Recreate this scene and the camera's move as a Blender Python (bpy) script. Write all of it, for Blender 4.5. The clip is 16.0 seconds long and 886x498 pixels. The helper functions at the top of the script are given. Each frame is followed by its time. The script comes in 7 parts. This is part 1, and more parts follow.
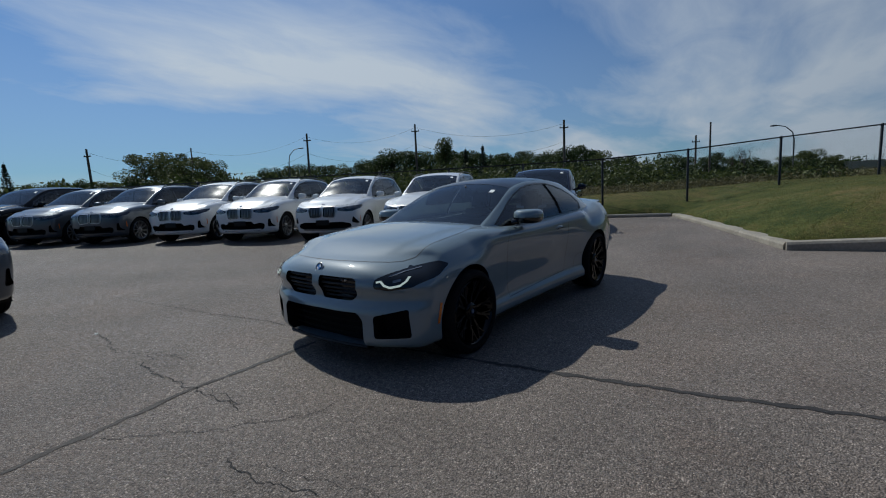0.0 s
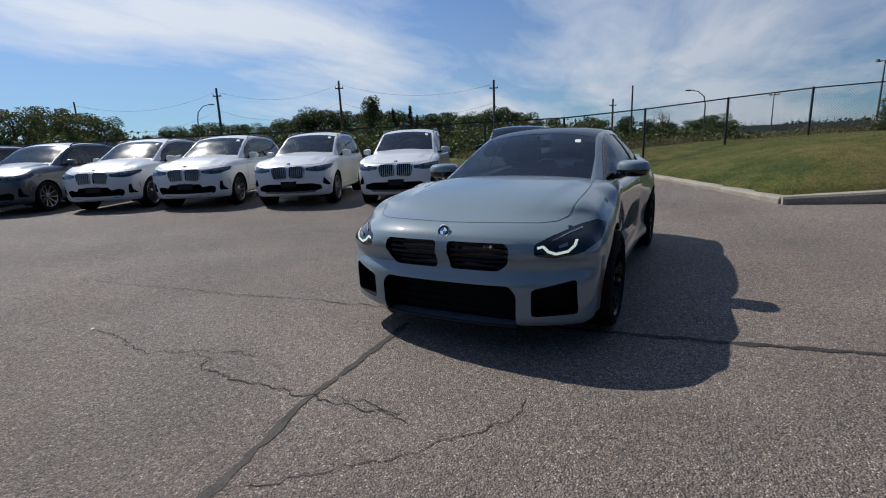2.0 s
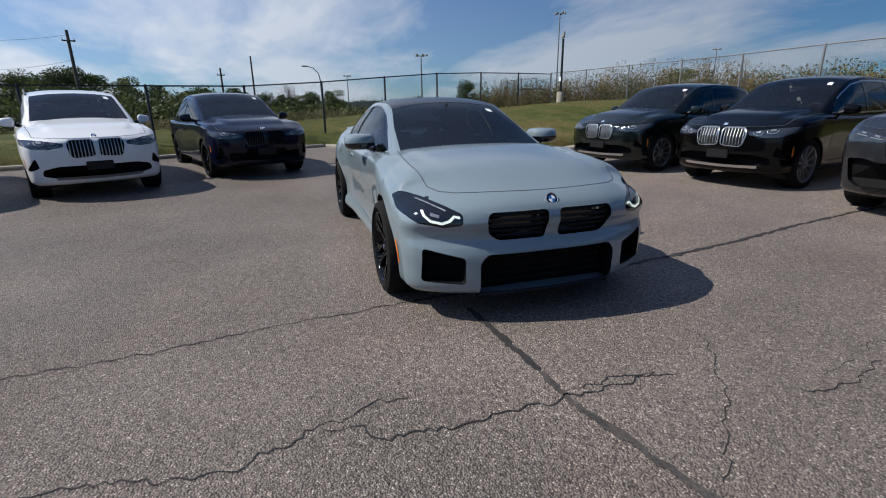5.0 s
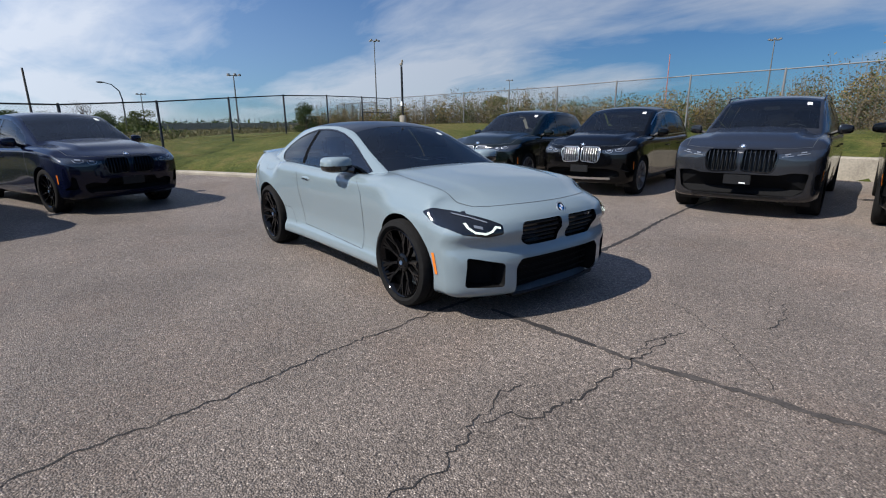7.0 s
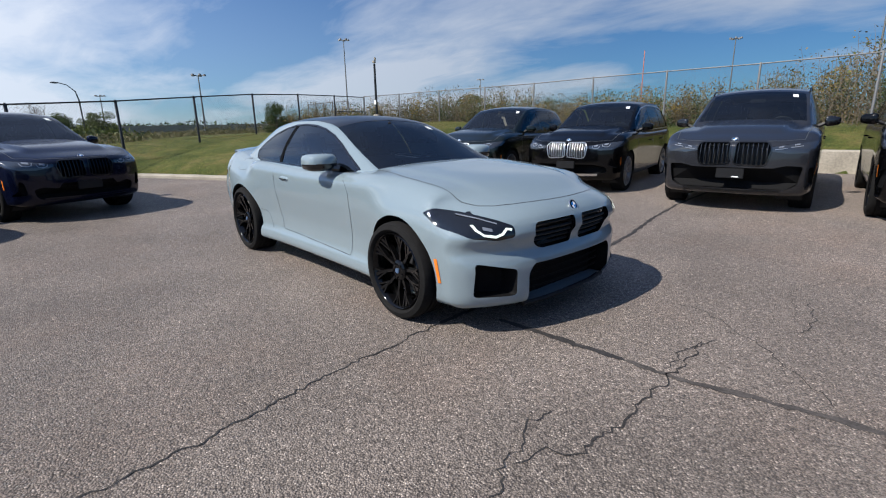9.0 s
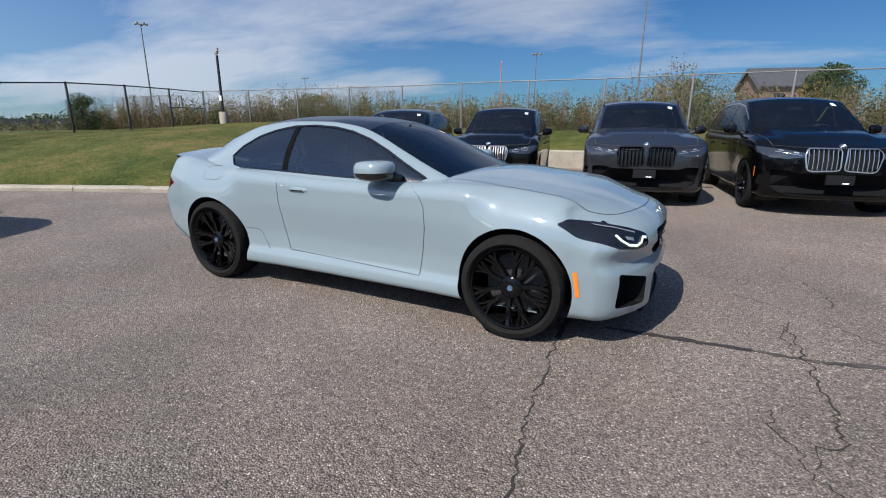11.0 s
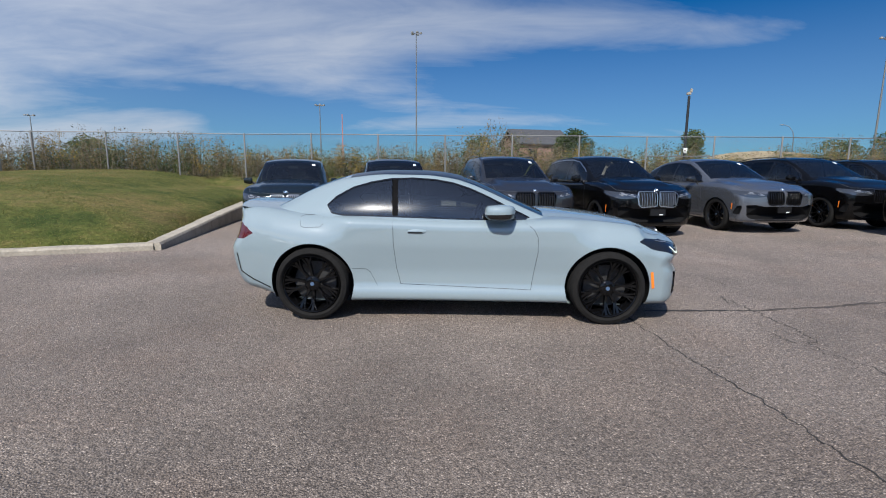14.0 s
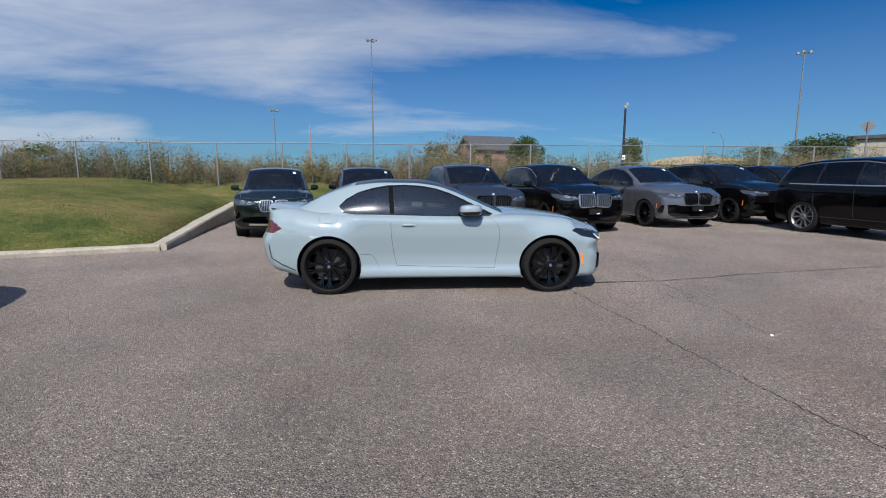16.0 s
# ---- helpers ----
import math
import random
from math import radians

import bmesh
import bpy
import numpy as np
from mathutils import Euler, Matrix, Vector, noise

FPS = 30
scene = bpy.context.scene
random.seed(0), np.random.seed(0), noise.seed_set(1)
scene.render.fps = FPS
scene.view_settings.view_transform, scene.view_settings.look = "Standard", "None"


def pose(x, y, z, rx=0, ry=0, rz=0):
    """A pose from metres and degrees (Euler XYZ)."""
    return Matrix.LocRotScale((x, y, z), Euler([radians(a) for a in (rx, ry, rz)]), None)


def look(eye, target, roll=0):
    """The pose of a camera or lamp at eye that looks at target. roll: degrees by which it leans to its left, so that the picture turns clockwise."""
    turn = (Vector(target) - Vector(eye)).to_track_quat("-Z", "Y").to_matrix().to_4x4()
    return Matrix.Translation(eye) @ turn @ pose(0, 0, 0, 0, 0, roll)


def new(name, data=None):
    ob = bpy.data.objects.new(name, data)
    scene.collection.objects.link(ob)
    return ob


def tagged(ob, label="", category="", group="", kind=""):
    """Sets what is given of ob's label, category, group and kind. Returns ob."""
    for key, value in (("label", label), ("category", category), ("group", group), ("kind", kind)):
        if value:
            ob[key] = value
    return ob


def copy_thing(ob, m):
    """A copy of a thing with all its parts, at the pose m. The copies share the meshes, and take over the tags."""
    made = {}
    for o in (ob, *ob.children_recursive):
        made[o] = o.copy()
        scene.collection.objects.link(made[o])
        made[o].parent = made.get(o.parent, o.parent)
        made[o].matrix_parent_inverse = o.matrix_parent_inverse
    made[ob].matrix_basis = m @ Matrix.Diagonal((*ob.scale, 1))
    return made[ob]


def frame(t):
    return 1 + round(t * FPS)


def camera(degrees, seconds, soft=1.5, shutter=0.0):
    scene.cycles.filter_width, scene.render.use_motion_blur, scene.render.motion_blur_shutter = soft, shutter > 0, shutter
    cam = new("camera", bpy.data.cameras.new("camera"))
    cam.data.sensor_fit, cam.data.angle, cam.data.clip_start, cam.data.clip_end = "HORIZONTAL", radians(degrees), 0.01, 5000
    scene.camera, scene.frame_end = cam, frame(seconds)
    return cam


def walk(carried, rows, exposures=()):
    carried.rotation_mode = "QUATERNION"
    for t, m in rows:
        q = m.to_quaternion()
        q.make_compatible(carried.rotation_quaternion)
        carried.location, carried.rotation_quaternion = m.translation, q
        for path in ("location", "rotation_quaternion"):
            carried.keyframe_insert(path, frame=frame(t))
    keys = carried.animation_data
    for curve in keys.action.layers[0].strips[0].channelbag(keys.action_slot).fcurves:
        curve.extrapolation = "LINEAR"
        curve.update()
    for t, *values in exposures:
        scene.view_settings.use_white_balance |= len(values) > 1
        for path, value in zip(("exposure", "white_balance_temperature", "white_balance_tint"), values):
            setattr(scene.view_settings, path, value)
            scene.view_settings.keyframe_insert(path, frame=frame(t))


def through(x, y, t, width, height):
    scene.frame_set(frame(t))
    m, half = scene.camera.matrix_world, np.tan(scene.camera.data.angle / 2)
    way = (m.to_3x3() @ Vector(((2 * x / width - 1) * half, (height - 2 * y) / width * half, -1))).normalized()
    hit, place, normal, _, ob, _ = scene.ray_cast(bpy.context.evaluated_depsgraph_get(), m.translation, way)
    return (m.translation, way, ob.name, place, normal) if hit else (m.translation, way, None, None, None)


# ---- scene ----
cam = camera(85.6, 16.0, soft=1.1)
# seconds, eye, yaw, pitch, roll
ROWS = [
    (0.0, 4.474, 3.168, 1.371, 127.716, -7.748, 2.606),
    (0.5, 4.577, 2.836, 1.368, 125.834, -8.248, 2.524),
    (1.0, 4.591, 2.4, 1.328, 123.745, -9.069, 2.479),
    (1.5, 4.672, 1.937, 1.3, 121.354, -10.58, 2.497),
    (2.0, 4.758, 1.475, 1.308, 117.467, -12.521, 2.402),
    (2.5, 4.749, 0.975, 1.302, 112.453, -14.042, 2.309),
    (3.0, 4.796, 0.504, 1.31, 104.678, -15.351, 2.122),
    (3.5, 4.766, 0.044, 1.286, 97.125, -16.109, 1.922),
    (4.0, 4.726, -0.454, 1.298, 88.93, -16.687, 1.667),
    (4.5, 4.768, -0.958, 1.321, 80.109, -16.994, 1.215),
    (7.0, 4.334, -2.782, 1.367, 51.159, -14.591, 0.503),
    (7.5, 4.365, -2.901, 1.381, 49.107, -14.291, 0.678),
    (8.0, 4.342, -2.93, 1.383, 48.767, -14.172, 0.921),
    (8.5, 4.226, -2.864, 1.362, 48.746, -14.433, 1.065),
    (9.0, 3.927, -2.687, 1.31, 47.862, -14.653, 1.064),
    (11.5, 1.864, -3.887, 1.354, 21.884, -13.94, -0.379),
    (12.0, 1.395, -4.189, 1.357, 17.005, -13.01, -0.497),
    (12.5, 0.931, -4.422, 1.353, 11.982, -12.281, -0.606),
    (13.0, 0.442, -4.567, 1.378, 7.652, -10.721, -0.698),
    (13.5, 0.076, -4.787, 1.391, 4.585, -9.73, -0.552),
    (14.0, -0.008, -5.163, 1.388, 1.905, -9.11, -0.405),
    (14.5, -0.152, -5.576, 1.398, -0.111, -8.82, -0.316),
    (15.0, -0.242, -5.942, 1.413, -1.558, -8.69, -0.208),
    (15.5, -0.243, -6.304, 1.411, -2.27, -8.57, -0.069),
    (16.0, -0.317, -6.647, 1.43, -3.331, -8.52, -0.059),
]
EXPOSURES = [(0.0, -0.68, 6120, 4), (1.0, -0.55, 6250, 6), (1.5, -0.41, 6350, 8), (2.0, -0.17, 6430, 9), (3.5, -0.27, 6480, 10), (4.6, -0.03, 6450, 10), (7.0, 0.35, 6450, 10), (12.0, 0.49, 6400, 10), (13.5, 0.48, 6400, 10), (16.0, 0.53, 6400, 10)]
walk(cam, [(t, pose(x, y, z, 90 + pitch, roll, yaw)) for t, x, y, z, yaw, pitch, roll in ROWS], EXPOSURES)

# ---- light ----
SUN_TO = Vector((-0.25, -0.93, 1.03)).normalized()
sun = new("sun", bpy.data.lights.new("sun", "SUN"))
sun.data.energy, sun.data.angle, sun.data.color = 5.0, radians(0.55), (1.0, 0.95, 0.87)
sun.matrix_world = look(SUN_TO * 50, (0, 0, 0))
world = bpy.data.worlds.new("sky")
scene.world = world
world.use_nodes = True


def build_sky():
    nt = world.node_tree
    nt.nodes.clear()
    N, L = nt.nodes.new, nt.links.new
    out, bg = N("ShaderNodeOutputWorld"), N("ShaderNodeBackground")
    sky = N("ShaderNodeTexSky")
    sky.sky_type, sky.sun_disc = "NISHITA", False
    sky.sun_elevation = math.asin(SUN_TO.z)
    sky.sun_rotation = math.atan2(SUN_TO.x, SUN_TO.y)
    sky.air_density, sky.dust_density, sky.ozone_density = 1.0, 0.25, 4.5
    co = N("ShaderNodeTexCoord")
    sep = N("ShaderNodeSeparateXYZ")
    L(co.outputs["Generated"], sep.inputs[0])
    # the sky's dome laid out on a flat cloud layer
    hgt = N("ShaderNodeMath"); hgt.operation = "ADD"; hgt.inputs[1].default_value = 0.16
    top = N("ShaderNodeMath"); top.operation = "MAXIMUM"; top.inputs[1].default_value = 0.0
    L(sep.outputs[2], top.inputs[0]); L(top.outputs[0], hgt.inputs[0])
    comb = N("ShaderNodeCombineXYZ")
    for i in (0, 1):
        d = N("ShaderNodeMath"); d.operation = "DIVIDE"
        L(sep.outputs[i], d.inputs[0]); L(hgt.outputs[0], d.inputs[1]); L(d.outputs[0], comb.inputs[i])
    mp = N("ShaderNodeMapping")
    mp.inputs["Rotation"].default_value = (0, 0, radians(-35))
    mp.inputs["Scale"].default_value = (0.42, 0.85, 1)
    mp.inputs["Location"].default_value = (1.7, 0.4, 0)
    L(comb.outputs[0], mp.inputs[0])
    big = N("ShaderNodeTexNoise"); big.inputs["Scale"].default_value = 0.8; big.inputs["Detail"].default_value = 7; big.inputs["Roughness"].default_value = 0.5; big.inputs["Distortion"].default_value = 0.35
    wisp = N("ShaderNodeTexNoise"); wisp.inputs["Scale"].default_value = 3.6; wisp.inputs["Detail"].default_value = 8; wisp.inputs["Roughness"].default_value = 0.62; wisp.inputs["Distortion"].default_value = 1.0
    L(mp.outputs[0], big.inputs["Vector"]); L(mp.outputs[0], wisp.inputs["Vector"])
    add = N("ShaderNodeMath"); add.operation = "MULTIPLY_ADD"; add.inputs[1].default_value = 0.27
    spread = N("ShaderNodeMath"); spread.operation = "MULTIPLY_ADD"; spread.inputs[1].default_value, spread.inputs[2].default_value = 1.7, -0.35
    L(big.outputs["Fac"], spread.inputs[0])
    L(wisp.outputs["Fac"], add.inputs[0]); L(spread.outputs[0], add.inputs[2])
    # the cloud bank lies to the west and thins overhead
    bank = N("ShaderNodeVectorMath"); bank.operation = "DOT_PRODUCT"; bank.inputs[1].default_value = (-0.97, 0.20, -0.15)
    L(co.outputs["Generated"], bank.inputs[0])
    thick = N("ShaderNodeMath"); thick.operation = "MULTIPLY_ADD"; thick.inputs[1].default_value = 0.30
    L(bank.outputs["Value"], thick.inputs[0]); L(add.outputs[0], thick.inputs[2])
    ramp = N("ShaderNodeValToRGB")
    ramp.color_ramp.elements[0].position, ramp.color_ramp.elements[1].position = 0.64, 1.06
    ramp.color_ramp.elements[1].color = (0.78, 0.78, 0.78, 1)
    L(thick.outputs[0], ramp.inputs[0])
    # haze whitens the sky toward the horizon
    haze = N("ShaderNodeMapRange"); haze.inputs[1].default_value, haze.inputs[2].default_value = 0.0, 0.30
    haze.inputs[3].default_value, haze.inputs[4].default_value = 0.34, 0.0
    L(sep.outputs[2], haze.inputs[0])
    thin = N("ShaderNodeMapRange"); thin.inputs[1].default_value, thin.inputs[2].default_value = 0.22, 0.65
    thin.inputs[3].default_value, thin.inputs[4].default_value = 1.0, 0.1
    L(sep.outputs[2], thin.inputs[0])
    cov = N("ShaderNodeMath"); cov.operation = "MULTIPLY"
    L(ramp.outputs[0], cov.inputs[0]); L(thin.outputs[0], cov.inputs[1])
    mx = N("ShaderNodeMath"); mx.operation = "MAXIMUM"
    L(cov.outputs[0], mx.inputs[0]); L(haze.outputs[0], mx.inputs[1])
    mix = N("ShaderNodeMixRGB")
    mix.inputs[2].default_value = CLOUD
    sat = N("ShaderNodeHueSaturation"); sat.inputs["Saturation"].default_value = 1.75
    azure = N("ShaderNodeMixRGB"); azure.blend_type = "MULTIPLY"; azure.inputs[0].default_value = 1.0; azure.inputs[2].default_value = (0.58, 0.88, 1.2, 1)
    L(sky.outputs[0], azure.inputs[1]); L(azure.outputs[0], sat.inputs["Color"])
    L(sat.outputs[0], mix.inputs[1])
    # thin haze scatters more light round the sun
    dot = N("ShaderNodeVectorMath"); dot.operation = "DOT_PRODUCT"; dot.inputs[1].default_value = SUN_TO
    L(co.outputs["Generated"], dot.inputs[0])
    half = N("ShaderNodeMapRange"); half.inputs[1].default_value, half.inputs[2].default_value = -0.4, 1.0
    half.inputs[3].default_value, half.inputs[4].default_value = 0.0, 1.0
    L(dot.outputs["Value"], half.inputs[0])
    veil = N("ShaderNodeMath"); veil.operation = "MULTIPLY_ADD"; veil.inputs[1].default_value = 0.30; veil.use_clamp = True
    L(half.outputs[0], veil.inputs[0]); L(mx.outputs[0], veil.inputs[2]); L(veil.outputs[0], mix.inputs[0])
    lobe = N("ShaderNodeMath"); lobe.operation = "POWER"; lobe.inputs[1].default_value = 1.2
    L(half.outputs[0], lobe.inputs[0])
    gain = N("ShaderNodeMath"); gain.operation = "MULTIPLY_ADD"; gain.inputs[1].default_value, gain.inputs[2].default_value = 1.15, 0.99
    L(lobe.outputs[0], gain.inputs[0])
    aur = N("ShaderNodeVectorMath"); aur.operation = "SCALE"
    L(mix.outputs[0], aur.inputs[0]); L(gain.outputs[0], aur.inputs["Scale"])
    L(aur.outputs[0], bg.inputs[0])
    bg.inputs[1].default_value = SKY
    L(bg.outputs[0], out.inputs[0])


CLOUD, SKY = (9.6, 10.4, 11.8, 1), 0.042
build_sky()

# ---- materials ----
def material(name, base, rough=0.5, metal=0.0, noise_scale=0.0, noise_amount=0.0, bump=0.0, bump_scale=60.0, coat=0.0, spec=0.5, second=None, emit=0.0):
    m = bpy.data.materials.new(name)
    m.use_nodes = True
    nt = m.node_tree
    N, L = nt.nodes.new, nt.links.new
    p = nt.nodes["Principled BSDF"]
    p.inputs["Base Color"].default_value = (*base, 1)
    p.inputs["Roughness"].default_value = rough
    p.inputs["Metallic"].default_value = metal
    p.inputs["Coat Weight"].default_value = coat
    p.inputs["Coat Roughness"].default_value = 0.03
    p.inputs["Specular IOR Level"].default_value = spec
    if emit:
        p.inputs["Emission Color"].default_value = (*base, 1)
        p.inputs["Emission Strength"].default_value = emit
    co = N("ShaderNodeTexCoord")
    if noise_amount:
        n = N("ShaderNodeTexNoise"); n.inputs["Scale"].default_value = noise_scale; n.inputs["Detail"].default_value = 6
        fine = N("ShaderNodeTexNoise"); fine.inputs["Scale"].default_value = noise_scale * 9; fine.inputs["Detail"].default_value = 3
        av = N("ShaderNodeMath"); av.operation = "MULTIPLY_ADD"; av.inputs[1].default_value = 0.5
        hf = N("ShaderNodeMath"); hf.operation = "MULTIPLY"; hf.inputs[1].default_value = 0.5
        L(co.outputs["Object"], n.inputs["Vector"]); L(co.outputs["Object"], fine.inputs["Vector"])
        L(fine.outputs["Fac"], hf.inputs[0]); L(n.outputs["Fac"], av.inputs[0]); L(hf.outputs[0], av.inputs[2])
        r = N("ShaderNodeValToRGB")
        r.color_ramp.elements[0].position, r.color_ramp.elements[1].position = 0.36, 0.64
        lo = [c * (1 - noise_amount) for c in base]
        hi = second or [min(1, c * (1 + noise_amount)) for c in base]
        r.color_ramp.elements[0].color, r.color_ramp.elements[1].color = (*lo, 1), (*hi, 1)
        L(av.outputs[0], r.inputs[0]); L(r.outputs[0], p.inputs["Base Color"])
    if bump:
        b = N("ShaderNodeTexNoise"); b.inputs["Scale"].default_value = bump_scale; b.inputs["Detail"].default_value = 4
        bp = N("ShaderNodeBump"); bp.inputs["Strength"].default_value = bump; bp.inputs["Distance"].default_value = 0.01
        L(co.outputs["Object"], b.inputs["Vector"]); L(b.outputs["Fac"], bp.inputs["Height"]); L(bp.outputs[0], p.inputs["Normal"])
    return m


def asphalt_material():
    m = bpy.data.materials.new("asphalt")
    m.use_nodes = True
    nt = m.node_tree
    N, L = nt.nodes.new, nt.links.new
    p = nt.nodes["Principled BSDF"]
    p.inputs["Roughness"].default_value = 0.82
    co = N("ShaderNodeTexCoord")
    vor = N("ShaderNodeTexVoronoi"); vor.inputs["Scale"].default_value = 115
    patch = N("ShaderNodeTexNoise"); patch.inputs["Scale"].default_value = 0.55; patch.inputs["Detail"].default_value = 7; patch.inputs["Roughness"].default_value = 0.62
    grit = N("ShaderNodeTexNoise"); grit.inputs["Scale"].default_value = 28; grit.inputs["Detail"].default_value = 5
    for n in (vor, patch, grit):
        L(co.outputs["Object"], n.inputs["Vector"])
    stone = N("ShaderNodeValToRGB")
    e = stone.color_ramp.elements
    e[0].position, e[0].color = 0.0, (0.105, 0.085, 0.072, 1)
    e[1].position, e[1].color = 1.0, (0.52, 0.44, 0.375, 1)
    for at, c in ((0.22, (0.193, 0.158, 0.134, 1)), (0.84, (0.235, 0.194, 0.165, 1)), (0.94, (0.35, 0.29, 0.245, 1))):
        k = e.new(at); k.color = c
    sepc = N("ShaderNodeSeparateColor")
    L(vor.outputs["Color"], sepc.inputs[0])
    L(sepc.outputs[0], stone.inputs[0])
    # some stones are polished by tyres
    shine = N("ShaderNodeMapRange"); shine.inputs[1].default_value, shine.inputs[2].default_value = 0.0, 0.5; shine.inputs[3].default_value, shine.inputs[4].default_value = 0.28, 0.9
    L(sepc.outputs[1], shine.inputs[0]); L(shine.outputs[0], p.inputs["Roughness"])
    gap = N("ShaderNodeMapRange"); gap.inputs[1].default_value, gap.inputs[2].default_value = 0.35, 0.75; gap.inputs[3].default_value, gap.inputs[4].default_value = 1.02, 0.43
    L(vor.outputs["Distance"], gap.inputs[0])
    tone = N("ShaderNodeMapRange"); tone.inputs[1].default_value, tone.inputs[2].default_value = 0.3, 0.7; tone.inputs[3].default_value, tone.inputs[4].default_value = 0.78, 1.2
    L(patch.outputs["Fac"], tone.inputs[0])
    gr = N("ShaderNodeMapRange"); gr.inputs[1].default_value, gr.inputs[2].default_value = 0.3, 0.7; gr.inputs[3].default_value, gr.inputs[4].default_value = 0.75, 1.25
    L(grit.outputs["Fac"], gr.inputs[0])
    m1 = N("ShaderNodeMath"); m1.operation = "MULTIPLY"; m2 = N("ShaderNodeMath"); m2.operation = "MULTIPLY"
    L(gap.outputs[0], m1.inputs[0]); L(tone.outputs[0], m1.inputs[1]); L(m1.outputs[0], m2.inputs[0]); L(gr.outputs[0], m2.inputs[1])
    mul = N("ShaderNodeVectorMath"); mul.operation = "SCALE"
    L(stone.outputs[0], mul.inputs[0])
    # paler toward the north side of the lot, with an uneven edge
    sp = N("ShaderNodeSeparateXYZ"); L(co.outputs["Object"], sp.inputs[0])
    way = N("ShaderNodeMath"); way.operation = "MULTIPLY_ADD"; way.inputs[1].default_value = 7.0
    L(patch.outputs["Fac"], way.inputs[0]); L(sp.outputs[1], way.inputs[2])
    dust_and_tone = N("ShaderNodeMapRange"); dust_and_tone.inputs[1].default_value, dust_and_tone.inputs[2].default_value = -3.0, 9.0; dust_and_tone.inputs[3].default_value, dust_and_tone.inputs[4].default_value = 0.73, 1.15
    L(way.outputs[0], dust_and_tone.inputs[0])
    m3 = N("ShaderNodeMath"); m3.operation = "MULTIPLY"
    L(m2.outputs[0], m3.inputs[0]); L(dust_and_tone.outputs[0], m3.inputs[1]); L(m3.outputs[0], mul.inputs["Scale"])
    # rusty tint in broad patches
    rust = N("ShaderNodeTexNoise"); rust.inputs["Scale"].default_value = 0.9; rust.inputs["Detail"].default_value = 5
    off = N("ShaderNodeVectorMath"); off.operation = "ADD"; off.inputs[1].default_value = (31, 17, 5)
    L(co.outputs["Object"], off.inputs[0]); L(off.outputs[0], rust.inputs["Vector"])
    rr = N("ShaderNodeMapRange"); rr.inputs[1].default_value, rr.inputs[2].default_value = 0.5, 0.72; rr.inputs[3].default_value, rr.inputs[4].default_value = 0.0, 0.5
    L(rust.outputs["Fac"], rr.inputs[0])
    tint = N("ShaderNodeMixRGB"); tint.blend_type = "MULTIPLY"; tint.inputs[2].default_value = (1.0, 0.88, 0.80, 1)
    L(rr.outputs[0], tint.inputs[0]); L(mul.outputs[0], tint.inputs[1])
    L(tint.outputs[0], p.inputs["Base Color"])
    bp = N("ShaderNodeBump"); bp.inputs["Strength"].default_value = 0.88; bp.inputs["Distance"].default_value = 0.008; bp.invert = True
    L(vor.outputs["Distance"], bp.inputs["Height"])
    b2 = N("ShaderNodeBump"); b2.inputs["Strength"].default_value = 0.4; b2.inputs["Distance"].default_value = 0.012
    L(grit.outputs["Fac"], b2.inputs["Height"]); L(bp.outputs[0], b2.inputs["Normal"]); L(b2.outputs[0], p.inputs["Normal"])
    return m


